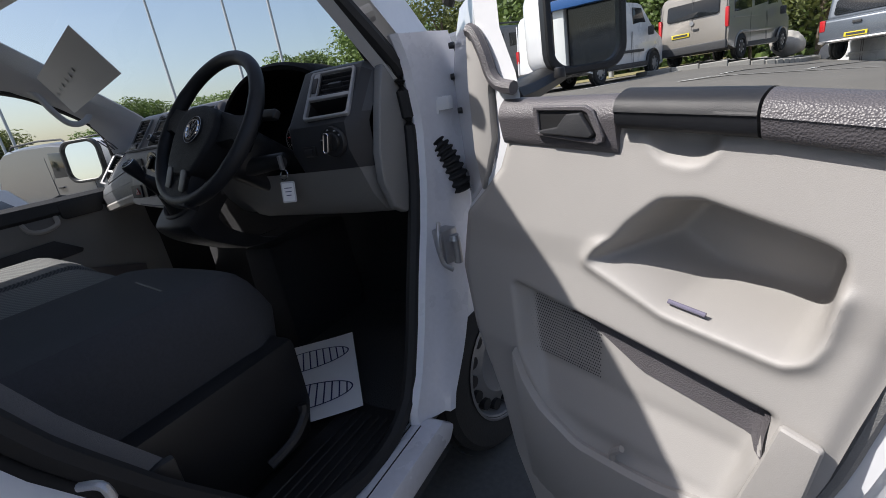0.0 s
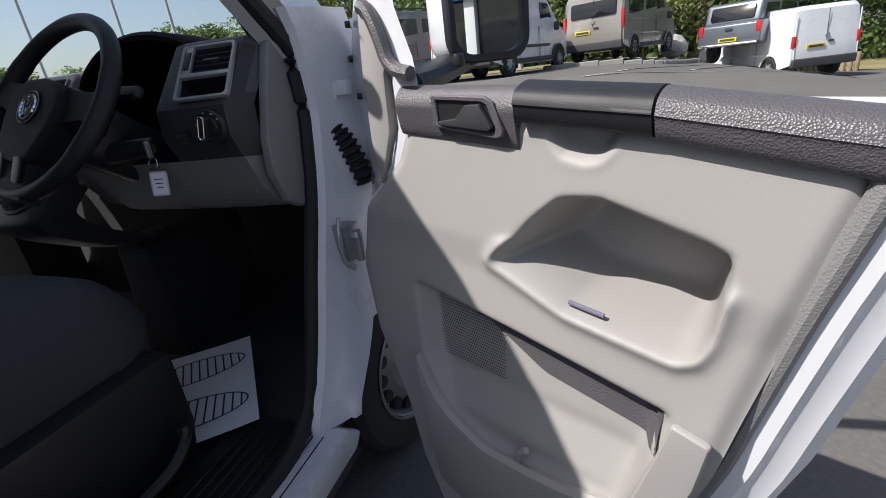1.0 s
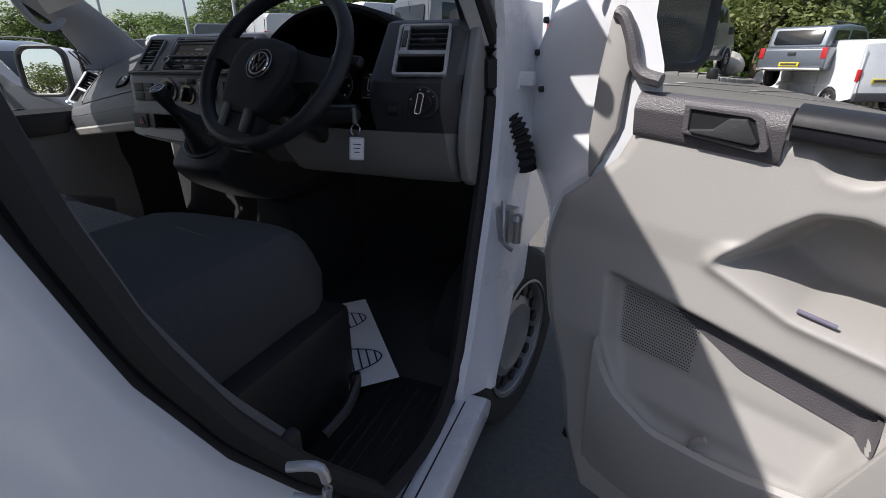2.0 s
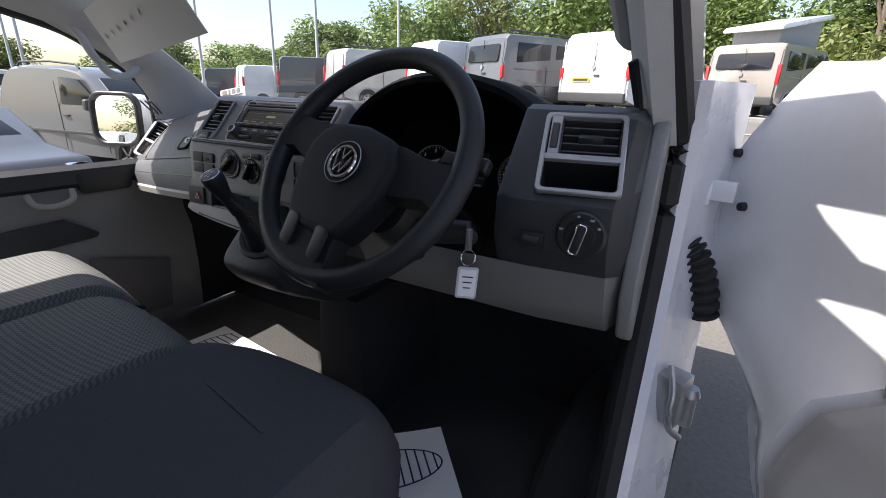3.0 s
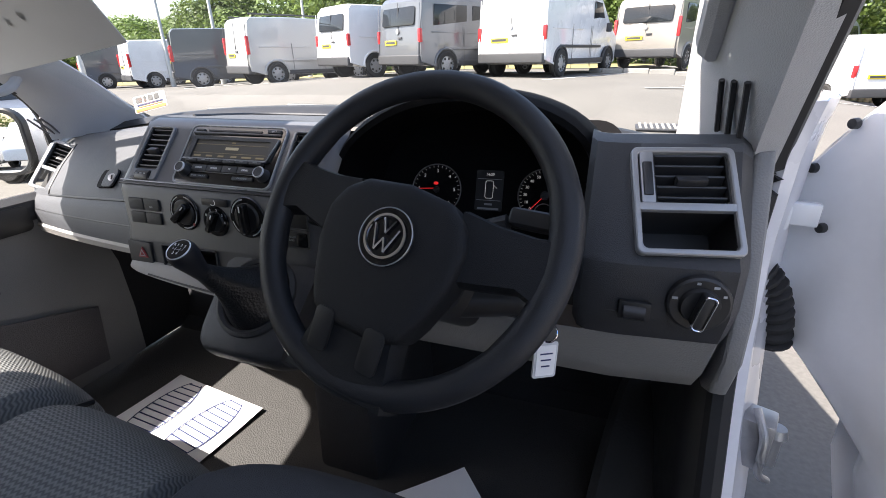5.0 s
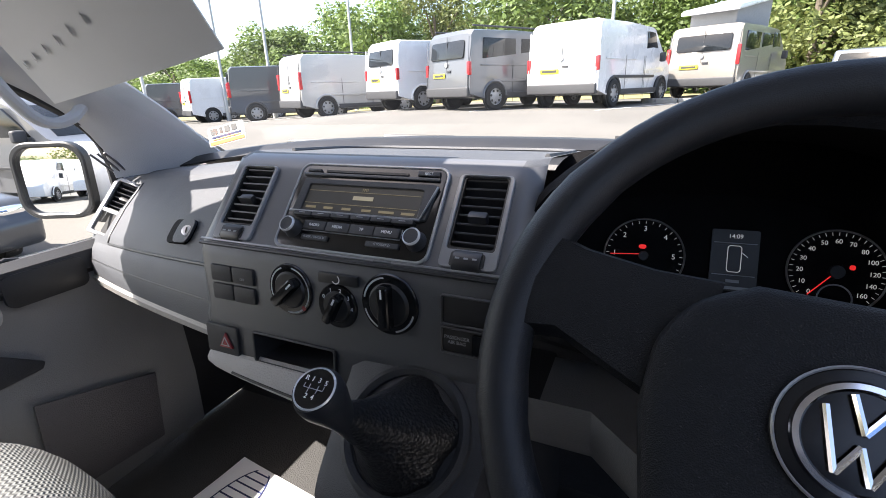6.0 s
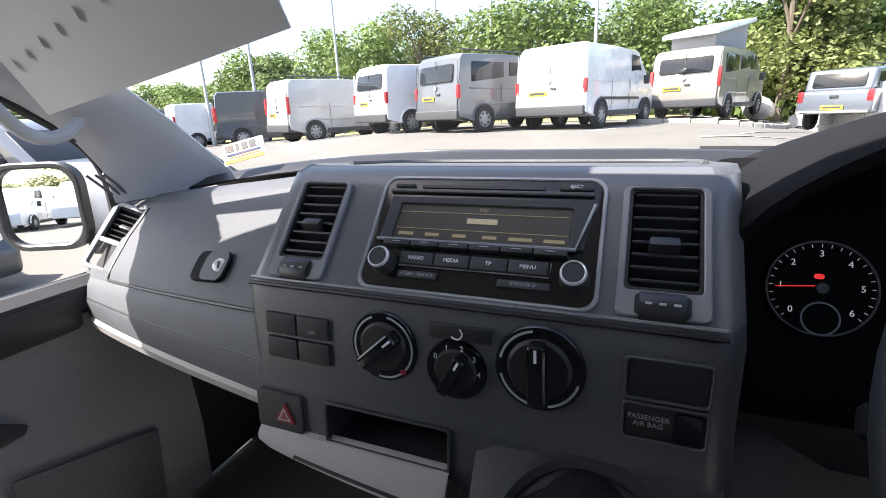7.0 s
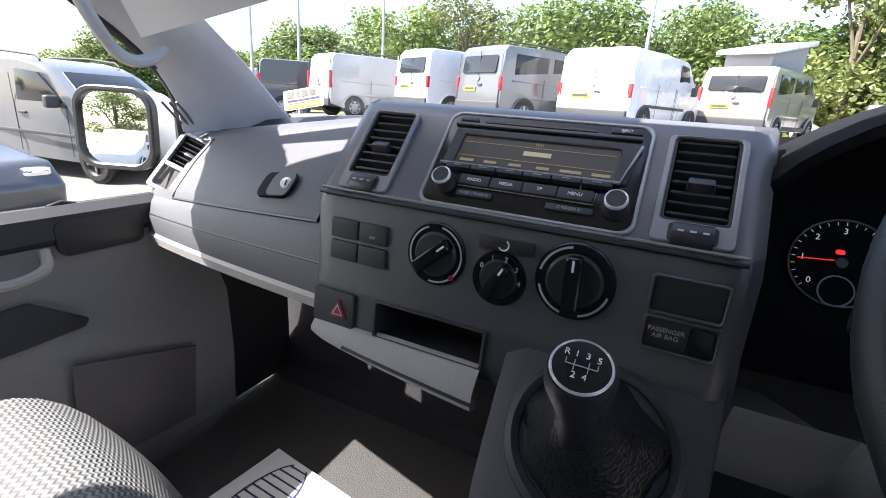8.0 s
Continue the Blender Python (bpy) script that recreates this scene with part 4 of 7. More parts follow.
slot_pts = [Vector(r[2]).lerp(Vector(r[3]), 0.62) + Vector((0, -0.0004, 0)) for r in rows[3:]]
part("tray_slot", tube(slot_pts, 0.0022, 6), M_BLACK, stack)
part("tray_lip", grid(rows), M_BEIGE, stack, "pale grey tray lip")

# gear lever console
gear = thing("gear_lever", "black gear lever with leather gaiter and chrome ringed knob", "gear lever", at=(0.1, -0.08, 0.95))
rows = []
cx = 0.112
prof = smooth_path([(0, -0.012, 1.100), (0, -0.055, 1.062), (0, -0.105, 1.019), (0, -0.148, 0.978), (0, -0.150, 0.955), (0, -0.115, 0.915), (0, -0.04, 0.87), (0, 0.05, 0.83), (0, 0.20, 0.82)], 4)
for k, p in enumerate(prof):
    w = 0.106 - 0.0012 * k
    rows.append([(cx - w, p.y + 0.11, p.z), (cx - w, p.y + 0.035, p.z), (cx - w * 0.95, p.y + 0.014, p.z), (cx - w * 0.75, p.y + 0.002, p.z), (cx, p.y, p.z), (cx + w * 0.75, p.y + 0.002, p.z), (cx + w * 0.95, p.y + 0.014, p.z), (cx + w, p.y + 0.035, p.z), (cx + w, p.y + 0.11, p.z)])
part("console", grid(rows), M_DASH_DARK, gear, "dark grey gear console")
part("tunnel", prism([(0.02, 0.39), (0.20, 0.39), (0.18, 0.80), (0.04, 0.80)], 0.42, pose(0, 0.12, 0), 0.02), M_CARPET, gear, "dark carpeted box below the console")
gmx = facing((0.113, -0.081, 1.038), (0, -0.65, 0.76))
part("bezel", lathe([(0.060, -0.012), (0.063, 0.004), (0.069, 0.008), (0.075, 0.004), (0.080, -0.012)], gmx @ Matrix.Diagonal((1.0, 1, 1.0, 1)) @ pose(0, 0, 0, 90, 0, 0), 48), M_DASH_DARK, gear, "grey oval bezel")
kb = Vector((0.104, -0.174, 1.131))
base = Vector((0.113, -0.079, 1.036))
bootrows = []
for t in np.linspace(0, 1, 10):
    c = base.lerp(kb, t)
    r0 = 0.050 * (1 - t) ** 1.6 + 0.012
    bootrows.append([c + gmx.to_3x3() @ Vector((r0 * (1 + 0.12 * math.sin(5 * a + 3 * t) * (1 - t)) * math.cos(a), 0, r0 * (1 + 0.10 * math.cos(4 * a) * (1 - t)) * math.sin(a))) for a in np.linspace(0, 2 * math.pi, 28, endpoint=False)])
part("gaiter", grid(bootrows, close_v=True), mat("boot_leather", (0.012, 0.012, 0.013), 0.38, var=0.2, grain=40, bump=0.5, bump_scale=260), gear, "creased black leather gaiter")
kn = Vector((0.02, -0.50, 0.86)).normalized()
kq = Matrix.Translation(kb) @ kn.to_track_quat("Z", "X").to_matrix().to_4x4() @ Matrix.Diagonal((0.9, 0.9, 1.0, 1.0))
part("knob", lathe([(0.0, -0.050), (0.0115, -0.050), (0.013, -0.015), (0.0185, 0.010), (0.0232, 0.030), (0.0236, 0.040), (0.0215, 0.0465), (0, 0.047)], kq, 36), M_WHEEL_RIM, gear)
knob = gear.children[-1]
part("chrome_ring", lathe([(0.0182, 0.0475), (0.0192, 0.0490), (0.0203, 0.0472)], kq, 40), M_BRIGHT, knob, "chrome ring")
part("cap", lathe([(0, 0.0480), (0.0184, 0.0478)], kq, 36), M_GLOSS_BLACK, knob)
top = facing(kq @ Vector((0, 0, 0.0490)), kn, (0, 1, 0.5))
for word, x, z in (("R", -0.0095, 0.0065), ("1", -0.0038, 0.0065), ("3", 0.0025, 0.0065), ("5", 0.0090, 0.0055), ("2", -0.0032, -0.0075), ("4", 0.0030, -0.0075)):
    lettering("digit", word, 0.0058, top @ pose(x, 0, z), M_WHITE_MARK, knob)
part("gate", join(box(0.018, 0.0004, 0.0005, top @ pose(0, 0, -0.001)), box(0.0005, 0.0004, 0.007, top @ pose(-0.004, 0, -0.001)), box(0.0005, 0.0004, 0.007, top @ pose(0.004, 0, -0.001)), box(0.0005, 0.0004, 0.0035, top @ pose(-0.009, 0, 0.0008)), box(0.0005, 0.0004, 0.0035, top @ pose(0.009, 0, 0.0008))), M_DIM_MARK, knob)

# driver's side: hood over the dials
cluster = thing("instrument_cluster", "instrument cluster with two round dials under a black hood", "instruments", at=(0.43, 0.2, 1.1))
ARCH = smooth_path([(0.200, 0, 1.10), (0.200, 0, 1.20), (0.235, 0, 1.275), (0.33, 0, 1.335), (0.44, 0, 1.355), (0.55, 0, 1.340), (0.625, 0, 1.298), (0.655, 0, 1.22), (0.655, 0, 1.10)], 4)
rows = []
for y0, grow, dz in ((0.60, 0.03, -0.09), (0.40, 0.022, -0.045), (0.20, 0.016, -0.006), (0.085, 0.012, 0.004), (0.070, 0.006, 0.002), (0.072, 0.0, -0.003), (0.12, -0.003, -0.006), (0.20, -0.01, -0.02), (0.25, -0.012, -0.022), (0.29, -0.10, -0.03)):
    r = []
    for p in ARCH:
        v = Vector((p.x - 0.44, 0, p.z - 1.16))
        v = v * (1 + grow / max(v.length, 0.05))
        lowz = min(1.0, max(0.0, (p.z - 1.10) / 0.12))
        r.append((0.44 + v.x, y0 - (0.05 * (1 - lowz) if y0 < 0.15 else 0), max(1.10, 1.16 + v.z + dz * (1 if p.z > 1.2 else 0))))
    rows.append(r)
part("hood", grid(rows), M_HOOD, cluster, "black grained instrument hood")
CP = facing((0.444, 0.250, 1.158), (0.05, -0.93, 0.35))
part("panel", prism(rounded(0.50, 0.30, 0.05, 6), 0.004, CP), M_HOOD, cluster)


def dial(name, x, r, z=0.0):
    d = part(name, lathe([(0, 0.004), (r, 0.004), (r + 0.002, 0.0)], CP @ pose(x, 0, z, 90, 0, 0), 48), M_HOOD, cluster)
    part("ring", lathe([(r * 0.985, 0.0045), (r + 0.0008, 0.0065), (r + 0.0018, 0.0045)], CP @ pose(x, 0, z, 90, 0, 0), 56), M_SILVER, d, "thin silver dial ring")
    return d


def ticks(d, x, z, r, a0, a1, n, words, size):
    for k in range(n):
        a = radians(a0 + (a1 - a0) * k / (n - 1))
        part("tick", box(0.0006, 0.0003, 0.004, CP @ pose(x + r * 0.92 * math.cos(a), -0.0047, z + r * 0.92 * math.sin(a), 0, 90 - math.degrees(a), 0)), M_DIAL, d)
    for k, w in enumerate(words):
        a = radians(a0 + (a1 - a0) * k / (len(words) - 1))
        lettering("digit", w, size, CP @ pose(x + r * 0.74 * math.cos(a), -0.0047, z + r * 0.74 * math.sin(a)), M_DIAL, d)


d1 = dial("rev_counter", -0.1115, 0.052)
ticks(d1, -0.1115, 0, 0.052, 222, -42, 25, "0 1 2 3 4 5 6".split(), 0.010)
part("needle", box(0.044, 0.0006, 0.0012, CP @ pose(-0.1115 - 0.022, -0.006, 0.001, 0, -4, 0)), M_RED_GLOW, d1, "red lit needle")
part("hub", cyl(0.007, 0.006, 0.006, CP @ pose(-0.1115, -0.006, 0, 90, 0, 0), 20), M_BLACK, d1)
part("warning_lamp", prism(rounded(0.010, 0.006, 0.003, 3), 0.0005, CP @ pose(-0.1115 - 0.002, -0.005, 0.013)), M_RED_GLOW, d1, "red lit warning lamp")
part("fuel_gauge", lathe([(0.017, 0.0048), (0.018, 0.0052), (0.019, 0.0048)], CP @ pose(-0.1115, 0, -0.034, 90, 0, 0), 30), M_DIM_MARK, d1)
d2 = dial("speedometer", 0.1115, 0.052)
ticks(d2, 0.1115, 0, 0.052, 225, -45, 33, "0 10 20 30 40 50 60 70 80 100 120 140 160".split(), 0.0078)
part("needle", box(0.044, 0.0006, 0.0012, CP @ pose(0.1115 - 0.014, -0.006, -0.015, 0, -48, 0)), M_RED_GLOW, d2, "red lit needle")
part("hub", cyl(0.009, 0.008, 0.006, CP @ pose(0.1115, -0.006, 0, 90, 0, 0), 20), M_BLACK, d2)
part("warning_lamp", prism(rounded(0.006, 0.006, 0.002, 3), 0.0005, CP @ pose(0.1115 + 0.016, -0.005, 0.007)), M_RED_GLOW, d2)
part("temperature_gauge", lathe([(0.017, 0.0048), (0.018, 0.0052), (0.019, 0.0048)], CP @ pose(0.1115, 0, -0.034, 90, 0, 0), 30), M_DIM_MARK, d2)
part("trip_display", prism(rounded(0.056, 0.082, 0.003, 3), 0.002, CP @ pose(0, -0.004, 0.004)), M_BLACK, cluster, "small black trip display")
trip = cluster.children[-1]
lettering("clock_text", "14:09", 0.0078, CP @ pose(0, -0.0045, 0.036), M_DIAL, trip)
part("van_symbol", ring(rounded(0.017, 0.036, 0.004, 3), rounded(0.0152, 0.0342, 0.0033, 3), 0.0004, CP @ pose(0, -0.0045, 0.006)), M_DIAL, trip)
part("door_symbol", box(0.009, 0.0004, 0.0009, CP @ pose(0.012, -0.0046, 0.012, 0, 40, 0)), M_DIAL, trip)
for z, w in ((0.027, 0.05), (-0.016, 0.05), (-0.024, 0.016), (-0.033, 0.044)):
    part("text_bar", box(w, 0.0004, 0.0010 if w == 0.05 else 0.004, CP @ pose(0, -0.0046, z)), M_DIM_MARK, trip)

# driver's side panel: vent, cubby, light switch
dp = thing("dash_end_unit", "dark dash panel with vent, cubby and round light switch", "dashboard panel", at=(0.74, 0.0, 1.0))
DROWS = ((0.62, 1.225), (0.35, 1.27), (0.08, 1.309), (0.018, 1.319), (-0.010, 1.312), (-0.094, 1.210), (-0.110, 1.190), (-0.113, 1.132), (-0.092, 1.084))
rows = []
for y, z in DROWS:
    rows.append([(0.640, y + 0.035, z), (0.648, y + 0.008, z), (0.66, y, z)] + [(x, y + 0.20 * (x - 0.70) * (1 if z > 1.19 else 0.55), z) for x in (0.70, 0.74, 0.78, 0.815)] + [(0.832, y + 0.045, z - 0.004), (0.838, y + 0.075, z - 0.006)])
DV = facing((0.754, -0.050, 1.253), (0.15, -0.735, 0.66))
bmx = punch(grid(rows), DV, 0.112, 0.132)
for f in bmx.faces:
    c = f.calc_center_median()
    f.material_index = 0 if c.z > 1.2 and c.y > -0.01 else 1
part("panel_body", bmx, [M_DASH_TOP, M_DASH_DARK], dp)
rows = []
for t, (y, z) in enumerate(((-0.092, 1.084), (-0.088, 1.078), (-0.060, 1.015), (-0.02, 0.965), (0.01, 0.950), (0.2, 0.955))):
    rows.append([(x, y + (0.06 if x < 0.34 else 0.0) + 0.12 * max(0, x - 0.70), z) for x in (0.215, 0.30, 0.36, 0.45, 0.6, 0.70, 0.78, 0.815)] + [(0.832, y + 0.05, z + 0.01)])
part("knee_panel", grid(rows), M_KNEE, dp, "mid grey knee panel")
part("side_cover", prism([(0.030, 1.304), (-0.010, 1.21), (-0.045, 1.11), (-0.050, 1.04), (-0.022, 0.968), (0.02, 0.945), (0.20, 0.95), (0.22, 1.285)], 0.024, Matrix(((0, 1, 0, 0.834), (1, 0, 0, 0), (0, 0, 1, 0), (0, 0, 0, 1))), 0.008, 3), M_KNEE, dp, "grey dash end cover")
part("vent_frame", ring(rounded(0.118, 0.138, 0.008, 3), rounded(0.104, 0.124, 0.006, 3), 0.012, DV @ pose(0, -0.008, 0), 0.0015), M_SILVER, dp, "satin silver vent frame")
part("divider", box(0.108, 0.010, 0.010, DV @ pose(0, -0.003, -0.010), 0.002), M_SILVER, dp)
part("wheel_strip", box(0.016, 0.008, 0.070, DV @ pose(-0.042, -0.003, 0.030), 0.002), M_SILVER, dp)
part("thumbwheel", box(0.011, 0.008, 0.044, DV @ pose(-0.042, -0.006, 0.026), 0.002), M_SLAT, dp)
slats(dp, DV @ pose(0.009, -0.001, 0.031), 0.084, 0.070, 5)
part("cubby", ring(rounded(0.108, 0.056, 0.005, 3), rounded(0.104, 0.052, 0.004, 3), 0.07, DV @ pose(0, 0.0, -0.041)), M_BLACK, dp)
part("cubby_back", prism(rounded(0.106, 0.054, 0.005, 3), 0.002, DV @ pose(0, 0.070, -0.041)), M_BLACK, dp)
SWM = facing((0.779, -0.108, 1.150), (0.06, -0.995, 0.02))
part("switch_ring", lathe([(0.0, 0.002), (0.031, 0.004), (0.034, 0.002), (0.035, -0.004)], SWM @ pose(0, 0, 0, 90, 0, 0), 40), M_BLACK, dp, "round light switch")
swr = dp.children[-1]
part("switch_body", lathe([(0.0, 0.010), (0.020, 0.010), (0.022, 0.004)], SWM @ pose(0, 0, 0, 90, 0, 0), 32), M_BLACK, swr)
part("switch_grip", prism(rounded(0.012, 0.042, 0.004, 4), 0.018, SWM @ pose(0, -0.026, 0, 0, 14, 0), 0.003), M_BLACK, swr)
part("grip_edge", ring(rounded(0.0145, 0.0445, 0.005, 4), rounded(0.010, 0.040, 0.004, 4), 0.003, SWM @ pose(0, -0.0275, 0, 0, 14, 0), 0.001), M_CHROME, swr, "chrome grip edge")
for a, w in ((100, 0.004), (60, 0.006), (165, 0.006), (30, 0.004)):
    part("mark", box(w, 0.0005, 0.003, SWM @ pose(0.0275 * math.cos(radians(a)), -0.0045, 0.0275 * math.sin(radians(a)))), M_DIM_MARK, swr)
part("dimmer", box(0.036, 0.006, 0.024, facing((0.712, -0.115, 1.134), (0, -1, 0)) @ pose(0, 0, 0), 0.002), M_BLACK, dp)
part("dimmer_wheel", cyl(0.010, 0.010, 0.024, facing((0.712, -0.114, 1.132), (0, -1, 0)) @ pose(0, 0, 0, 0, 90, 0), 18), M_SLAT, dp)
line_on([(0.648, -0.104, 1.128), (0.70, -0.114, 1.128), (0.725, -0.116, 1.128)], 0.0012, "panel_gap", M_BLACK, dp)

# steering column and wheel
HUB = Vector((0.439, -0.164, 1.226))
WM = Matrix.Translation(HUB) @ pose(0, 0, 0, -35, 0, -6) @ pose(0, 0, 0, 0, 10, 0) @ Matrix.Scale(1.125, 4)
WP = WM @ pose(0, 0.022, -0.006)
col = thing("steering_column", "black steering column with stalks and ignition lock", "steering column", at=(0.46, 0.05, 1.05))
part("cowl", prism(rounded(0.14, 0.12, 0.04, 6), 0.24, WM @ pose(0.005, 0.05, -0.02), 0.015), M_BLACK, col)
part("right_stalk", join(tube([WM @ Vector((0.05, 0.055, 0.03)), WM @ Vector((0.09, 0.05, 0.052))], 0.010, 10), box(0.075, 0.018, 0.022, WM @ pose(0.128, 0.047, 0.062, 0, -6, 0), 0.007, 3)), M_BLACK, col, "black wiper stalk")
part("left_stalk", join(tube([WM @ Vector((-0.06, 0.06, -0.01)), WM @ Vector((-0.12, 0.06, -0.02))], 0.010, 10), box(0.058, 0.014, 0.019, WM @ pose(-0.145, 0.060, -0.018, 0, -6, 0), 0.006, 3)), M_HOOD, col, "black indicator stalk")
for k in range(3):
    part("mark", box(0.009, 0.0004, 0.003, WM @ pose(-0.163 + 0.018 * k, 0.0523, -0.016)), M_DIM_MARK, col.children[-1 - k])
part("ignition_lock", tube([WM @ Vector((0.05, 0.09, -0.05)), Vector((0.606, -0.100, 1.122)), Vector((0.612, -0.116, 1.120))], [0.024, 0.019, 0.014], 16), M_BLACK, col)

sw = thing("steering_wheel", "black four spoke steering wheel with round silver badge", "steering wheel", at=tuple(HUB))
RAD = 0.1715
pts = [WM @ Vector((RAD * math.cos(a), 0, RAD * math.sin(a))) for a in np.linspace(0, 2 * math.pi, 72, endpoint=False)]
nrm = WM.to_3x3() @ Vector((0, 1, 0))
part("rim", tube(pts, [0.0172 + 0.0013 * (math.cos(2 * a) > 0.55) for a in np.linspace(0, 2 * math.pi, 72, endpoint=False)], 14, True, 1.0, nrm), M_WHEEL_RIM, sw)
pad = prism([(-0.074, 0.040), (-0.05, 0.055), (0.0, 0.061), (0.05, 0.055), (0.074, 0.040), (0.086, 0.016), (0.082, -0.02), (0.066, -0.062), (0.054, -0.084), (0.03, -0.092), (-0.03, -0.092), (-0.054, -0.084), (-0.066, -0.062), (-0.082, -0.02), (-0.086, 0.016)], 0.05, WP @ pose(0, -0.046, -0.014) @ Matrix.Diagonal((1.02, 1.0, 1.08, 1.0)), 0.022, 5)
part("airbag_pad", pad, M_PAD, sw, "black grained airbag pad")
for name, sx in (("left_spoke", -1), ("right_spoke", 1)):
    rows = [[WM @ Vector((sx * x, y, z)) for y, z in ((y0, zt), (y0 - 0.012, zt - 0.004), (y0 - 0.014, (zt + zb) / 2), (y0 - 0.012, zb + 0.004), (y0, zb), (y0 + 0.016, zb), (y0 + 0.016, zt))] for x, y0, zt, zb in ((0.065, 0.0, 0.040, -0.040), (0.10, 0.002, 0.036, -0.032), (0.14, 0.002, 0.036, -0.022), (0.178, 0.0, 0.042, -0.034))]
    part(name, grid(rows, close_v=True), M_PAD, sw)
rows = [[WM @ Vector((x, y, z)) for x, y in ((-w, y0), (-w + 0.005, y0 - 0.012), (0, y0 - 0.014), (w - 0.005, y0 - 0.012), (w, y0), (w, y0 + 0.016), (-w, y0 + 0.016))] for z, y0, w in ((-0.085, -0.004, 0.050), (-0.12, -0.002, 0.054), (-0.15, 0.0, 0.060), (-0.178, 0.0, 0.068))]
part("lower_spoke", grid(rows, close_v=True), M_PAD, sw)
for sx in (-0.032, 0.032):
    part("spoke_slot", prism(rounded(0.024, 0.046, 0.006, 3), 0.004, WM @ pose(sx, -0.021, -0.128, 12, 0, 0), 0.001), M_BLACK, sw)
bd = WP @ pose(0, -0.0465, -0.010, 90, 0, 0)
part("badge_recess", lathe([(0, 0.0012), (0.0295, 0.0012), (0.0305, 0.0022), (0.0318, 0.0006)], bd, 48), M_GLOSS_BLACK, sw)
part("badge_ring", lathe([(0.0205, 0.002), (0.0215, 0.0042), (0.024, 0.0042), (0.025, 0.002)], bd, 48), M_CHROME, sw, "round chrome badge")
badge = sw.children[-1]
part("outer_ring", lathe([(0.0300, 0.002), (0.0307, 0.003), (0.0315, 0.002)], bd, 56), M_SILVER, badge)
for x0, x1, z0, z1 in ((-0.015, -0.006, 0.010, -0.016), (-0.006, 0.0, -0.016, -0.002), (0.006, 0.0, -0.016, -0.002), (0.015, 0.006, 0.010, -0.016), (-0.007, 0.0, 0.018, 0.003), (0.007, 0.0, 0.018, 0.003)):
    part("badge_bar", tube([WP @ Vector((x0, -0.0500, z0 - 0.010)), WP @ Vector((x1, -0.0500, z1 - 0.010))], 0.0017, 6), M_CHROME, badge)

# key with its tag
key = thing("ignition_key", "ignition key with ring and clear plastic tag hanging from the lock", "key", at=(0.597, -0.12, 1.1))
K0 = Vector((0.615, -0.122, 1.118))
part("key_head", box(0.008, 0.012, 0.035, Matrix.Translation(K0), 0.003), M_STEEL, key)
part("key_ring", tube([K0 + Vector((0.012 * math.cos(a), 0.004 * math.sin(a), -0.03 + 0.012 * math.sin(a))) for a in np.linspace(0, 2 * math.pi, 24, endpoint=False)], 0.0013, 6, True), M_CHROME, key)
tm = facing(K0 + Vector((0.0, 0.0, -0.073)), (0.55, -0.8, 0.1)) @ pose(0, 0, 0, 0, 5, 0)
part("tag", prism(rounded(0.034, 0.052, 0.004, 3), 0.004, tm, 0.001), M_SHEET, key, "clear plastic key tag")
part("tag_paper", prism(rounded(0.027, 0.044, 0.002, 2), 0.0006, tm @ pose(0, -0.001, 0)), M_PAPER, key.children[-1])
tag = key.children[-1]
for k in range(3):
    part("text_bar", box(0.018 - 0.003 * k, 0.0004, 0.002, tm @ pose(0, -0.0013, 0.010 - 0.009 * k)), M_INK, tag)

# ---- the driver's door, swung open ----
# door space: x along the door from the hinge, y towards the outside, z up
DM = Matrix(((0.808, 0.4147, 0, 0.948), (-0.3683, 0.910, 0, -0.009), (-0.05, 0, 1, 0.030), (0, 0, 0, 1)))
ddoor = thing("driver_door", "open white van door with pale grey and mid grey inner trim", "door", at=(0.90, 0.13, 0.45))


def dpt(u, w, z):
    return DM @ Vector((u, -w, z))


def edge_u(z):
    """The trim's rear edge."""
    return float(np.interp(z, [0.30, 0.42, 0.58, 0.72, 0.80, 0.95, 1.08, 1.16], [0.745, 0.79, 0.835, 0.885, 0.905, 0.945, 0.985, 1.0]))


def front_u(z):
    """The trim's front edge, with a step below the mirror corner."""
    return float(np.interp(z, [0.30, 0.42, 0.55, 0.70, 0.83, 0.90, 0.955, 1.0, 1.05, 1.1, 1.2, 1.285], [0.33, 0.275, 0.25, 0.19, 0.152, 0.165, 0.185, 0.24, 0.295, 0.318, 0.32, 0.285]))


def skin(z, u):
    """How far the trim stands proud of the door's plane."""
    return 0.012 + 0.020 * max(0.0, min(1.0, (1.10 - z) / 0.15)) + 0.026 * max(0.0, min(1.0, (0.90 - z) / 0.2))


POCKET = [(0.520, 0.920), (0.592, 0.995), (0.640, 1.030), (0.70, 1.034), (0.84, 1.004), (0.868, 0.994), (0.872, 0.974), (0.858, 0.897), (0.845, 0.872), (0.822, 0.861), (0.66, 0.876)]
LOWPK = [(0.325, 0.838), (0.55, 0.814), (0.825, 0.780), (0.805, 0.72), (0.765, 0.605), (0.745, 0.588), (0.60, 0.57), (0.49, 0.56), (0.395, 0.60), (0.345, 0.70)]
SCOOP = [(0.612, 1.135), (0.626, 1.10), (0.645, 1.084), (0.68, 1.078), (0.705, 1.083), (0.722, 1.10), (0.734, 1.135)]


def inside(p, poly):
    c = False
    for i in range(len(poly)):
        a, b = poly[i - 1], poly[i]
        if (a[1] > p[1]) != (b[1] > p[1]) and p[0] < (b[0] - a[0]) * (p[1] - a[1]) / (b[1] - a[1]) + a[0]:
            c = not c
    return c


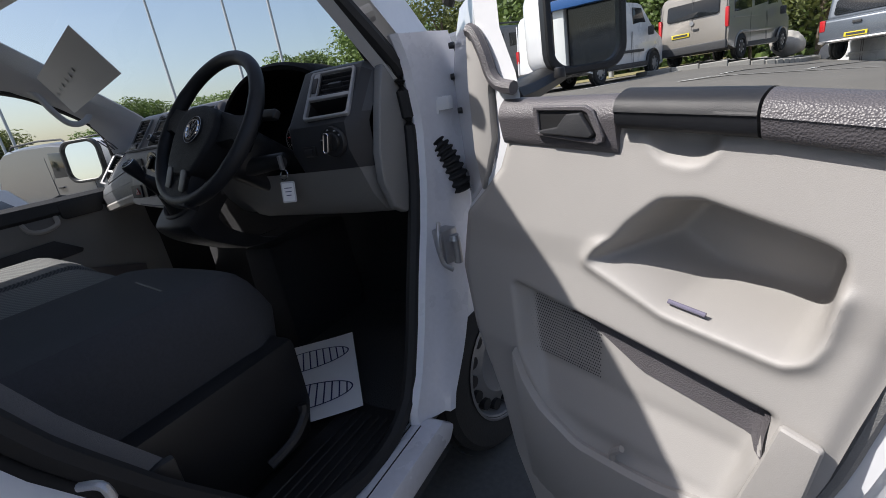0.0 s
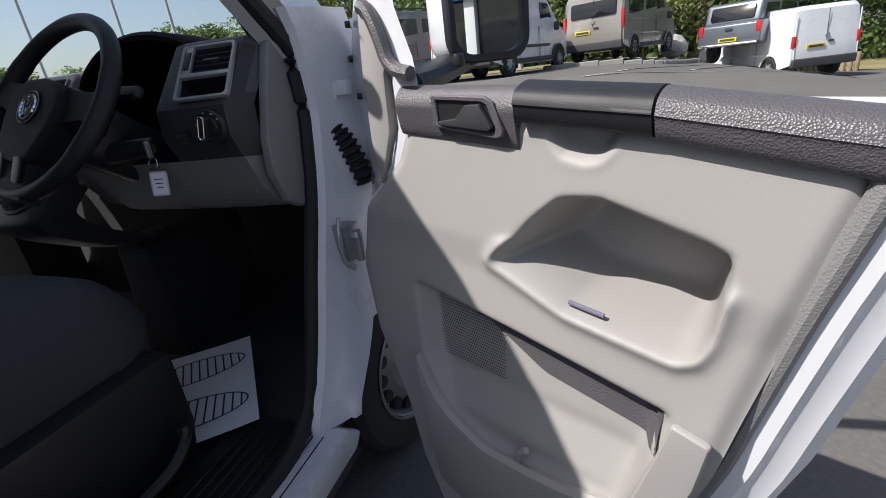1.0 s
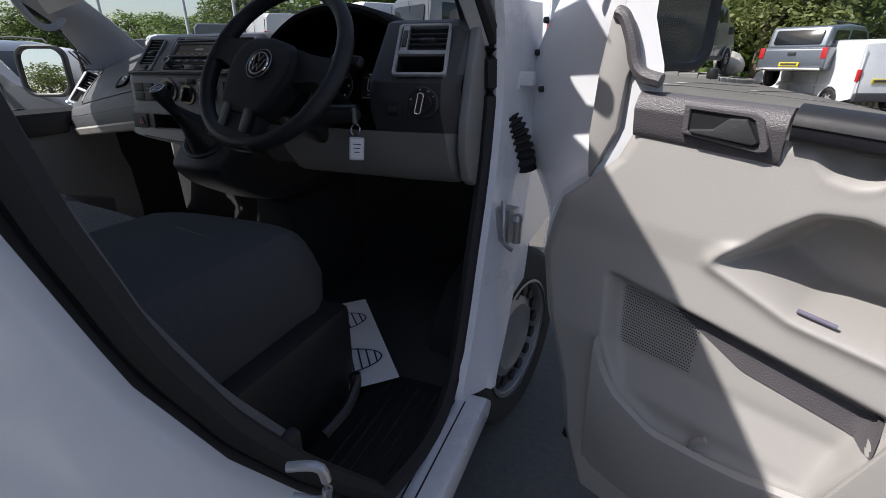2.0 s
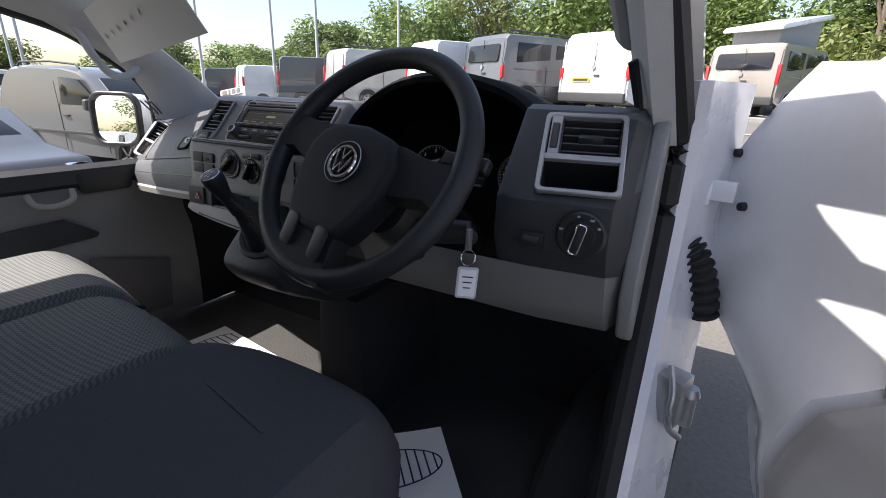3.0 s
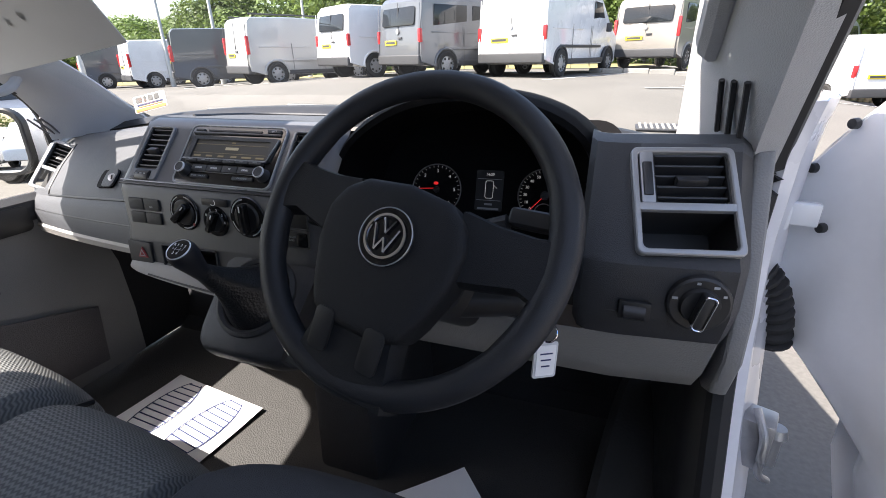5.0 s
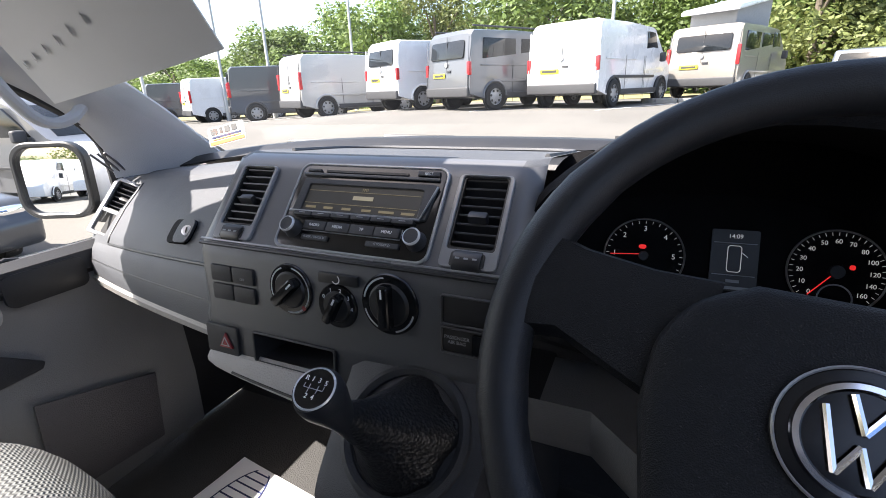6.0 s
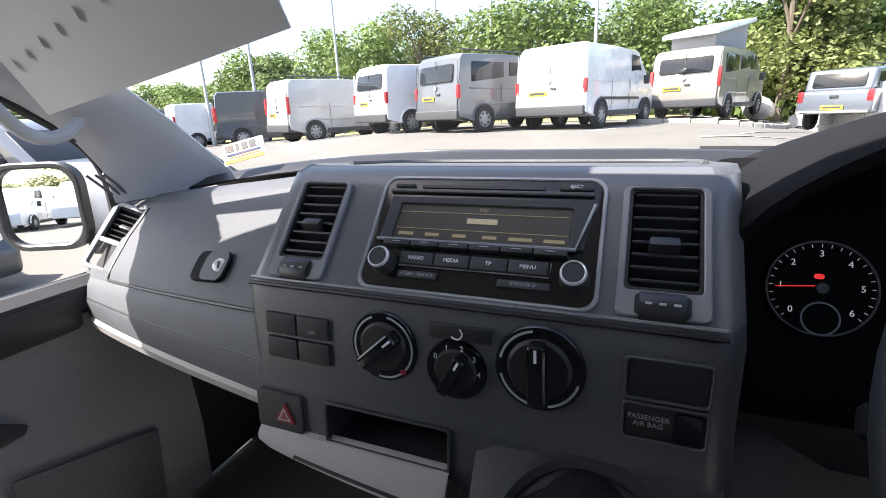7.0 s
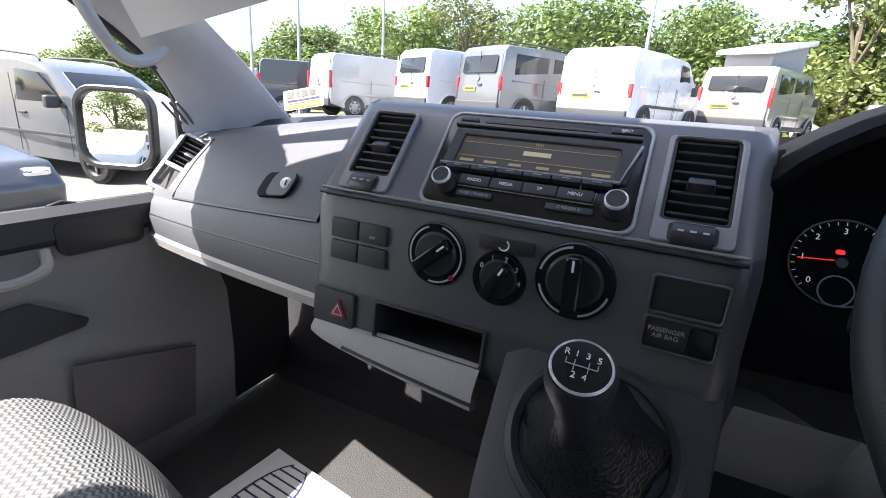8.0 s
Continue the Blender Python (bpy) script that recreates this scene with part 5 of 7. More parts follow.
def depth_to(p, poly):
    d = 1e9
    P = Vector((p[0], p[1]))
    for i in range(len(poly)):
        a, b = Vector(poly[i - 1]), Vector(poly[i])
        t = max(0, min(1, (P - a).dot(b - a) / max((b - a).length_squared, 1e-9)))
        d = min(d, (a + (b - a) * t - P).length)
    return d if inside(p, poly) else -d


# one fine sheet carries the armrest bowl and the lower pocket
NU, NZ = 290, 310
field, cols = np.zeros((NZ + 1, NU + 1)), []
for i in range(NZ + 1):
    z = 1.125 - (1.125 - 0.30) * i / NZ
    c = []
    for j in range(NU + 1):
        u = front_u(z) + (edge_u(z) - front_u(z)) * j / NU
        w = skin(z, u)
        d1 = depth_to((u, z), POCKET)
        k = 0
        if d1 > 0:
            w -= 0.145 * (1 - math.exp(-(d1 / (0.013 + 0.016 * max(0.0, min(1.0, (0.68 - u) / 0.10)))) ** 2.0)) * (1 - 0.12 * max(0.0, min(1.0, (0.890 - z) / 0.02)) * max(0.0, min(1.0, (u - 0.66) / 0.06)))
        elif d1 > -0.03 and z < 0.96:
            w += 0.014 * math.exp(-(d1 / 0.014) ** 2)
        d3 = depth_to((u, z), SCOOP)
        if d3 > 0:
            w -= 0.022 * (1 - math.exp(-(d3 / 0.009) ** 2.0))
        elif d3 > -0.012 and z < 1.10:
            w += 0.004 * math.exp(-(d3 / 0.005) ** 2)
        d2 = depth_to((u, z), LOWPK)
        if d2 > 0:
            floor_ = 0.038 * (1 - math.exp(-(d2 / 0.010) ** 1.5))
            w -= floor_ * min(1.0, max(0.3, (z - 0.58) / 0.10))
        rim_e = min(1.0, (j / NU) / 0.03, (1 - j / NU) / 0.03, i / NZ / 0.02 + 0.3)
        w -= 0.012 * (1 - rim_e)
        field[i, j] = w
        c.append((u, z, d1, d2))
    cols.append(c)
for k in range(10):
    pad_ = np.pad(field, 1, mode="edge")
    field = (pad_[1:-1, 1:-1] * 4 + 2 * (pad_[:-2, 1:-1] + pad_[2:, 1:-1] + pad_[1:-1, :-2] + pad_[1:-1, 2:]) + pad_[:-2, :-2] + pad_[2:, 2:] + pad_[:-2, 2:] + pad_[2:, :-2]) / 16
rows = [[dpt(cols[i][j][0], field[i, j], cols[i][j][1]) for j in range(NU + 1)] for i in range(NZ + 1)]
bmd = grid(rows)
part("trim_panel", bmd, M_DOOR_BEIGE, ddoor, "pale grey grained trim panel")
trim = ddoor.children[-1]
# dark band along the top of the lower pocket
rows = []
for u in np.linspace(0.475, 0.812, 26):
    zt = float(np.interp(u, [0.325, 0.55, 0.825], [0.838, 0.814, 0.780]))
    r = []
    for q in (0.010, 0.022, 0.034, 0.046, 0.058, 0.066):
        z = zt - q * min(1.0, 0.35 + 5 * (u - 0.475))
        d2 = max(depth_to((u, z), LOWPK), 0.0)
        w = skin(z, u) - 0.038 * (1 - math.exp(-(d2 / 0.010) ** 1.5)) * min(1.0, max(0.3, (z - 0.58) / 0.10))
        r.append(dpt(u, w + 0.003, z))
    rows.append(r)
part("pocket_band", grid(rows), M_DOOR_GREY, ddoor, "mid grey band in the door pocket")
# speaker mesh: many small dimples stand as dark pips
sp = []
for i in range(34):
    for j in range(30):
        u, z = 0.338 + 0.0055 * i + (0.00275 if j % 2 else 0), 0.842 - 0.0057 * j
        d2 = depth_to((u, z), LOWPK)
        if d2 > 0.012 and u < 0.52 and z > 0.69:
            sp.append((u, z))
bms = bmesh.new()
for u, z in sp:
    d2 = depth_to((u, z), LOWPK)
    w = skin(z, u) - 0.038 * (1 - math.exp(-(d2 / 0.010) ** 1.5)) * min(1.0, max(0.3, (z - 0.58) / 0.10)) + 0.001
    vs = [bms.verts.new(dpt(u + 0.0017 * math.cos(a), w, z + 0.0017 * math.sin(a))) for a in (0.0, 1.05, 2.1, 3.14, 4.19, 5.24)]
    bms.faces.new(vs)
tagged(part("speaker_mesh", bms, M_BLACK, ddoor, "speaker mesh of fine holes", smooth=False), kind="stuff")
# upper sill pad: mirror corner, handle bezel, armrest, rear pad
def pad_strip(name, us, ztop, zbot, material, label="", out=0.03):
    rows = []
    for u in us:
        zt, zb = ztop(u), zbot(u)
        prof = smooth_path([(-0.055, zt - 0.012, 0), (-0.03, zt - 0.001, 0), (0.0, zt + 0.002, 0), (out - 0.008, zt - 0.008, 0), (out, zt - 0.024, 0), (out - 0.001, (zt + zb) / 2, 0), (out - 0.008, zb, 0), (0.0, zb - 0.002, 0)], 3)
        rows.append([dpt(u, p.x, p.y) for p in prof])
    b = grid(rows)
    b.verts.ensure_lookup_table()
    n = len(rows[0])
    for k in (0, len(rows) - 1):
        b.faces.new([b.verts[k * n + q] for q in range(n)])
    return part(name, b, material, ddoor, label, flat_deg=50)


pad_strip("handle_panel", np.linspace(0.322, 0.575, 12), lambda u: 1.170 - 0.01 * (u - 0.29), lambda u: 1.100 - 0.035 * (u - 0.29), M_DOOR_GREY, "mid grey handle panel", 0.024)
pad_strip("armrest_pad", np.linspace(0.582, 0.775, 12), lambda u: 1.174 - 0.04 * (u - 0.58), lambda u: 1.128 - 0.05 * (u - 0.58), M_WHEEL_RIM, "black padded grip", 0.036)
pad_strip("rear_pad", [0.778 + 0.222 * t for t in np.linspace(0, 1, 12)], lambda u: 1.165 - 0.09 * (u - 0.78), lambda u: 1.116 - 0.12 * (u - 0.78), M_DOOR_GREY, "mid grey grained sill pad", 0.034)
# mirror corner trim: pale inside, dark curved edge
curve = smooth_path([(0.255, 1.292), (0.272, 1.285), (0.292, 1.25), (0.305, 1.215), (0.325, 1.197), (0.36, 1.19)], 6)
cor = [(0.235, 1.0), (0.285, 1.10), (0.292, 1.19), (0.30, 1.21), (0.285, 1.25), (0.262, 1.288), (0.245, 1.285), (0.232, 1.2), (0.225, 1.08)]
part("mirror_corner", prism(cor, 0.02, DM @ pose(0, -0.016, 0), 0.005), M_DOOR_BEIGE, ddoor, "pale mirror corner trim")
part("corner_edge", tube([dpt(p.x, 0.014, p.y) for p in curve], [0.012] * len(curve), 8), M_DOOR_GREY, ddoor)
# handle bowl and lever
HB = DM @ pose(0.0725, 0, 0.170) @ Matrix.Diagonal((0.85, 1, 0.85, 1))
part("handle_bezel", ring([(0.405, 1.165), (0.535, 1.163), (0.552, 1.155), (0.572, 1.112), (0.570, 1.102), (0.555, 1.098), (0.405, 1.112)][::-1], [(0.418, 1.156), (0.528, 1.154), (0.538, 1.150), (0.556, 1.114), (0.554, 1.110), (0.545, 1.107), (0.418, 1.118)][::-1], 0.008, HB @ pose(0, -0.030, 0), 0.002), M_DOOR_GREY, ddoor, "grey handle bezel")
part("handle_bowl", prism([(0.418, 1.156), (0.528, 1.154), (0.538, 1.150), (0.556, 1.114), (0.554, 1.110), (0.545, 1.107), (0.418, 1.118)][::-1], 0.002, HB @ pose(0, -0.0255, 0)), M_BLACK, ddoor)
part("release_lever", prism([(0.425, 1.122), (0.47, 1.128), (0.495, 1.150), (0.527, 1.152), (0.553, 1.116), (0.545, 1.110), (0.425, 1.116)][::-1], 0.010, HB @ pose(0, -0.036, 0), 0.004, 3), M_DASH_DARK, ddoor, "black release lever")
# rear lower moulding of the pocket
part("pocket_end", prism([(0.832, 0.785), (0.882, 0.775), (0.868, 0.70), (0.835, 0.60), (0.80, 0.47), (0.745, 0.47), (0.772, 0.60), (0.812, 0.72)], 0.014, DM @ pose(0, -0.068, 0), 0.008, 3), M_DOOR_BEIGE, ddoor)
rows = []
for u in np.linspace(0.335, 0.77, 22):
    zc = float(np.interp(u, [0.335, 0.36, 0.40, 0.49, 0.60, 0.66, 0.77], [0.70, 0.635, 0.595, 0.558, 0.565, 0.572, 0.60]))
    rows.append([dpt(u, 0.045, zc + 0.002), dpt(u, 0.064, zc + 0.005), dpt(u, 0.073, zc - 0.002), dpt(u, 0.075, zc - 0.02), dpt(u, 0.072, zc - 0.12), dpt(u, 0.055, 0.34), dpt(u, 0.03, 0.30)])
part("pocket_front", grid(rows), M_DOOR_BEIGE, ddoor, "pale lower pocket lip")
part("bottle_rest", tube(smooth_path([dpt(0.565, 0.055, 0.555), dpt(0.57, 0.062, 0.585), dpt(0.59, 0.062, 0.605)], 5), 0.006, 8), M_DOOR_BEIGE, ddoor)
# painted frame: front return with bolts, rear return, outer skin
rows = []
for z in np.linspace(1.36, 0.30, 30):
    f = front_u(z)
    k = max(0.0, (z - 1.18) / 0.18)           # the face leans back towards the mirror corner
    m = max(0.0, min(1.0, (0.97 - z) / 0.12))
    a = Vector((f - 0.02, 0.004))
    e = Vector((-0.105 + 0.12 * k ** 1.3, -0.200 + 0.04 * k)).lerp(Vector((f - 0.06, -0.075)), min(1.0, m * 1.0))
    rows.append([dpt(f + 0.04, 0.0, z), dpt(a.x, a.y, z), dpt(a.x - 0.012, a.y - 0.016, z)]
                + [dpt(*(a + Vector((-0.012, -0.016))).lerp(e, q), z) for q in (0.12, 0.22, 0.6, 0.9)]
                + [dpt(e.x, e.y, z), dpt(e.x - 0.004, e.y - 0.014, z), dpt(e.x + 0.004, e.y - 0.03, z)])
part("front_frame", grid(rows), M_PAINT, ddoor, "white painted door frame")
ff = ddoor.children[-1]
for u, w, z in ((-0.050, -0.170, 1.288), (-0.085, -0.188, 1.217), (-0.050, -0.170, 1.135)):
    part("bolt", cyl(0.008, 0.007, 0.012, DM @ pose(u, -w - 0.002, z, 0, 0, -28) @ pose(0, 0, 0, 90, 0, 0), 12, 0.001), M_BLACK, ff)
rows = []
for z in np.linspace(1.15, 0.30, 24):
    e = edge_u(z)
    rows.append(dpt(e + 0.004, 0.012, z))
part("trim_seal", tube(rows, 0.013, 10), M_KNEE, ddoor, "grey rubber edge strip")
rows = []
for z in np.linspace(1.15, 0.30, 24):
    e = edge_u(z)
    rows.append([dpt(e + 0.01, 0.012, z), dpt(e + 0.04, 0.010, z), dpt(e + 0.05, 0.0, z), dpt(e + 0.075, -0.006, z), dpt(e + 0.085, -0.05, z), dpt(e + 0.10, -0.062, z)])
part("rear_frame", grid(rows), M_PAINT, ddoor, "white painted rear door edge")
rows = [[dpt(u, -0.150 + 0.015 * math.sin(math.pi * (z - 0.4) / 0.85), z) for u in np.linspace(max(0.03, front_u(z) - 0.10) if z < 0.95 else 0.05, edge_u(z) + 0.10, 9)] for z in np.linspace(1.14, 0.30, 16)]
part("outer_skin", grid(rows), M_PAINT, ddoor)
part("bottom_seal", tube(smooth_path([dpt(0.16, -0.03, 0.71), dpt(0.235, -0.03, 0.63), dpt(0.262, -0.03, 0.54), dpt(0.262, -0.03, 0.42), dpt(0.24, -0.03, 0.32)], 6), 0.014, 8), M_RUBBER, ddoor, "black rubber strip")
# window frame and glass
wf = smooth_path([dpt(0.17, -0.03, 1.36), dpt(0.32, -0.04, 1.52), dpt(0.5, -0.06, 1.66), dpt(0.75, -0.07, 1.72), dpt(1.0, -0.07, 1.71), dpt(1.06, -0.055, 1.5), dpt(1.07, -0.045, 1.14)], 6)
part("window_frame", tube(wf, 0.020, 8), M_PAINT, ddoor)
part("window_channel", tube([p + Vector((-0.01, -0.012, -0.012)) for p in wf], 0.012, 8), M_RUBBER, ddoor)
bg = bmesh.new()
bg.faces.new([bg.verts.new(dpt(u, -0.045, z)) for u, z in ((0.25, 1.13), (1.06, 1.13), (1.05, 1.5), (0.99, 1.69), (0.75, 1.70), (0.5, 1.64), (0.34, 1.50), (0.25, 1.38))])
g = part("door_glass", bg, M_GLASS, ddoor, "clear door window", smooth=False)
g.visible_shadow = False
part("quarter_post", tube([dpt(0.262, -0.035, 1.20), dpt(0.25, -0.035, 1.45)], 0.011, 8), M_RUBBER, ddoor)
part("lock_pin", cyl(0.010, 0.009, 0.016, DM @ pose(0.43, 0.03, 1.205), 14, 0.002), M_BLACK, ddoor, "black lock pin")

rmir = thing("right_door_mirror", "white door mirror in black rim on the open door", "mirror", at=(1.22, 0.26, 1.18))
rm = facing((1.271, 0.277, 1.318), (0.66, -0.75, -0.01))
part("housing", prism(rounded(0.20, 0.21, 0.05, 6), 0.12, rm @ pose(0, 0.015, 0), 0.035, 4), M_PAINT, rmir, "white mirror housing")
part("rim", ring(rounded(0.21, 0.22, 0.055, 6), rounded(0.172, 0.182, 0.042, 6), 0.03, rm @ pose(0, -0.012, 0), 0.004), M_BLACK, rmir)
part("mirror_glass", prism(rounded(0.174, 0.184, 0.043, 6), 0.004, rm), M_MIRROR, rmir, "silvered mirror glass")
part("arm", tube(smooth_path([dpt(0.23, -0.08, 1.165), dpt(0.20, -0.16, 1.17), (1.18, 0.30, 1.215), (1.235, 0.312, 1.24)], 4), 0.04, 10, flat=0.7), M_BLACK, rmir, "black mirror foot")

# pen left in the armrest bowl
pen = thing("pen", "clear plastic pen lying in the door's armrest bowl", "pen", at=tuple(dpt(0.71, 0.012, 0.90)))
part("barrel", tube([dpt(0.660, 0.026, 0.885), dpt(0.717, 0.026, 0.880)], 0.0035, 10), mat("violet_plastic", (0.17, 0.16, 0.22), 0.12), pen, "clear violet barrel")


# ---- seats ----
def cushion(x0, x1, y0, y1, z0, z1, crown=0.02, nx=24, ny=24, side=0.5, nose=0.10, corner=0.0, slant=0.0):
    """A padded block: rounded nose at the front (y1), soft bolsters at the sides."""
    rows = []
    w, d = x1 - x0, y1 - y0
    for i in range(ny + 1):
        t = i / ny
        r = []
        for j in range(nx + 1):
            s = j / nx
            e = abs(2 * s - 1)
            x = x0 + w * s
            y = y0 + d * t + 0.02 * (1 - e * e) * t - corner * e ** 5 * t ** 2 - slant * (x - x0) * t
            fall = max(0.0, (t - (1 - nose / d)) / (nose / d))
            z = z1 + crown * (side * (0.35 + 0.65 * e ** 4) - 0.6 * e ** 14) - (z1 - z0) * 0.55 * fall ** 2.2 - 0.035 * max(0.0, e - 0.86) / 0.14
            r.append((x, y, z))
        rows.append(r)
    skirt = [[(x0 + w * (j / nx), y1 + 0.012 - 0.03 * k - corner * abs(2 * j / nx - 1) ** 5 - slant * w * (j / nx), z1 - (z1 - z0) * (0.55 + 0.45 * k)) for j in range(nx + 1)] for k in (0.5, 1)]
    rows += skirt
    b = grid(rows)
    for xs, col in ((x0, 0), (x1, nx)):
        left = [r[col] for r in rows]
        lowr = [(xs + (0.012 if col == 0 else -0.012), p[1], z0) for p in left]
        midr = [(xs - (0.006 if col == 0 else -0.006), p[1], (p[2] * 0.5 + z0 * 0.5)) for p in left]
        b = join(b, grid([left, midr, lowr]))
    bmesh.ops.remove_doubles(b, verts=b.verts, dist=0.0006)
    return b


dseat = thing("bucket_seat", "dark grey cloth driving seat on a black base", "seat", at=(0.47, -0.5, 0.42))
part("cushion", cushion(0.150, 0.602, -0.78, -0.195, 0.64, 0.893, 0.04, nose=0.13, corner=0.11), M_CLOTH, dseat, "dark grey cloth cushion")
# thin black tube draws the shade in the cushion's slanted crease
part("cross_seam", tube([(0.31, -0.385, 0.8985), (0.39, -0.40, 0.899), (0.47, -0.415, 0.8985)], 0.0035, 6), M_BLACK, dseat)
part("base", prism([(-0.20, 0.0), (0.20, 0.0), (0.235, 0.12), (0.235, 0.30), (-0.235, 0.30), (-0.235, 0.12)], 0.5, pose(0.42, -0.76, 0.42), 0.02), M_BLACK, dseat, "black plastic seat base")
part("side_cover", prism([(-0.78, 0.62), (-0.30, 0.60), (-0.25, 0.66), (-0.26, 0.70), (-0.78, 0.73)], 0.03, Matrix(((0, 1, 0, 0.662), (1, 0, 0, 0), (0, 0, 1, 0), (0, 0, 0, 1))), 0.01, 3), M_BLACK, dseat, "black seat side cover")
part("adjust_lever", tube(smooth_path([(0.685, -0.44, 0.50), (0.70, -0.38, 0.52), (0.70, -0.335, 0.55), (0.695, -0.325, 0.58)], 5), 0.013, 8), M_BLACK, dseat, "black seat lever")
part("backrest", cushion(0.235, 0.725, -0.12, 0.62, -0.05, 0.09, 0.03), M_CLOTH, dseat)
dseat.children[-1].data.transform(pose(0, -0.83, 0.90, 78, 0, 0))
part("headrest", box(0.25, 0.10, 0.16, pose(0.48, -0.95, 1.62, -8, 0, 0), 0.04, 4), M_CLOTH, dseat)

bench = thing("passenger_bench", "double passenger bench in dark cloth with ribbed pale centres", "seat", at=(-0.36, -0.5, 0.42))
for name, xa, xb in (("outer_cushion", -0.67, -0.245), ("inner_cushion", -0.240, 0.155)):
    part(name, cushion(xa, xb, -0.75, -0.095 - 0.18 * (xa + 0.67), 0.62, 0.875, 0.035, nose=0.16, slant=0.18), M_CLOTH_RIB, bench, "ribbed cloth cushion")
part("seam_line", tube([(-0.2425, -0.19, 0.80), (-0.2425, -0.32, 0.85), (-0.2425, -0.72, 0.855)], 0.006, 6), M_BLACK, bench)
part("base", box(0.80, 0.5, 0.30, pose(-0.33, -0.46, 0.56), 0.03), M_BLACK, bench)
for name, xa, xb in (("outer_backrest", -0.74, -0.30), ("inner_backrest", -0.295, 0.145)):
    b = cushion(xa, xb, -0.12, 0.62, -0.05, 0.09, 0.03)
    b.transform(pose(0, -0.83, 0.90, 78, 0, 0))
    part(name, b, M_CLOTH_RIB, bench)

belt = thing("seat_belt", "dark grey seat belt webbing hanging at the pillar", "seat belt", at=(0.80, -0.78, 0.6))
rows = []
for t in np.linspace(0, 1, 20):
    z = 1.50 - 0.74 * t
    y = b_edge(z) + 0.020
    rows.append([(0.835, y - 0.024, z), (0.822, y + 0.024, z)])
part("webbing", grid(rows, thick=0.0015), mat("belt_web", (0.13, 0.132, 0.138), 0.85, var=0.1, grain=300, bump=0.4, bump_scale=900), belt)
part("belt_guide", box(0.02, 0.07, 0.05, pose(0.828, b_edge(1.4) + 0.02, 1.52, 0, 0, -12), 0.008), M_BLACK, belt, "black belt guide")
part("anchor", box(0.018, 0.05, 0.06, pose(0.828, b_edge(0.76) + 0.02, 0.745, 0, 0, -12), 0.006), M_BLACK, belt, "black belt anchor")


# ---- paper mats ----
def footprint(m, parent, name, size=1.0):
    """A printed sole: outline and cross bars."""
    m = m @ Matrix.Diagonal((size, 1, size, 1))
    out = [(0.052 * (1 - 0.28 * math.sin(a) ** 2 * (math.sin(a) < 0)) * math.cos(a), 0.125 * math.sin(a)) for a in np.linspace(0, 2 * math.pi, 40, endpoint=False)]
    inn = [(x * 0.93, z * 0.97) for x, z in out]
    p = part(name, ring(out, inn, 0.0003, m), M_INK, parent, "printed blue sole outline", smooth=False)
    for k in range(13):
        z = -0.110 + 0.0183 * k
        w = 0.052 * math.sqrt(max(0.02, 1 - (z / 0.125) ** 2)) * (1 - 0.25 * (z / 0.125) ** 2 * (z < 0))
        part("bar", box(2 * w * 0.93, 0.0003, 0.0036, m @ pose(0, 0, z)), M_INK, p, smooth=False)


def paper_mat(label, m, w, l, lift=0.01):
    t = thing("paper_mat", label, "floor mat", group="paper floor mats", at=tuple(m.translation))
    rows = []
    for i in range(9):
        v = i / 8 - 0.5
        rows.append([m @ Vector((w * (j / 6 - 0.5), -lift * (abs(2 * v) ** 3 + 0.3 * abs(2 * (j / 6 - 0.5)) ** 4), l * v)) for j in range(7)])
    part("sheet", grid(rows, thick=0.0006), M_PAPER, t, "white printed paper")
    footprint(m @ pose(-w * 0.23, -0.0035, 0.018, 0, -3, 0), t, "left_sole", 1.22)
    footprint(m @ pose(w * 0.23, -0.0035, 0.018, 0, 3, 0), t, "right_sole", 1.22)
    return t


flatm = Matrix(((1, 0, 0, 0), (0, 0, 1, 0), (0, -1, 0, 0), (0, 0, 0, 1)))
paper_mat("white paper mat printed with two soles on the driver's floor", pose(0.422, -0.112, 0.449, 0, 0, -48) @ flatm, 0.46, 0.38, 0.004)
paper_mat("white paper mat printed with two soles on the passenger floor", pose(-0.482, 0.095, 0.404, 0, 0, -7) @ flatm, 0.39, 0.34, 0.004)

# ---- card hanging at the passenger visor ----
card = thing("visor_card", "grey punched card hanging from the passenger sun visor", "card", at=(-0.5, 0.05, 1.5))
C_BL, C_BR, C_TL, C_TR = Vector((-0.835, 0.165, 1.392)), Vector((-0.192, 0.045, 1.452)), Vector((-0.775, 0.055, 1.530)), Vector((-0.165, -0.075, 1.590))


def on_card(u, v, lift=0.0):
    """A place on the card: u along its lower edge, v up."""
    n = (C_BR - C_BL).cross(C_TL - C_BL).normalized()
    return C_BL.lerp(C_BR, u).lerp(C_TL.lerp(C_TR, u), v) + n * lift


part("sheet", grid([[on_card(i / 8, j / 4, 0.003 * math.sin(3.0 * i / 8)) for i in range(9)] for j in range(5)], thick=0.002), M_SHEET, card, "grey plastic card")
for k in range(6):
    c = Vector((0.07 + 0.105 * k, 0.50 + 0.015 * k))
    pts_ = [on_card(c.x + du, c.y + dv, 0.004 + l) for du, dv, l in ((-0.012, -0.03, 0.0), (0.006, -0.055, 0.006), (0.016, 0.03, 0.006), (-0.006, 0.06, 0.0))]
    fb = bmesh.new()
    fb.faces.new([fb.verts.new(p) for p in pts_])
    bmesh.ops.solidify(fb, geom=list(fb.faces), thickness=0.001)
    part("punched_flap", fb, M_PAPER, card)
part("visor", box(0.44, 0.022, 0.17, pose(-0.40, -0.135, 1.712, -76, 0, 0), 0.01, 3), M_HEADLINER, van, "pale sun visor")
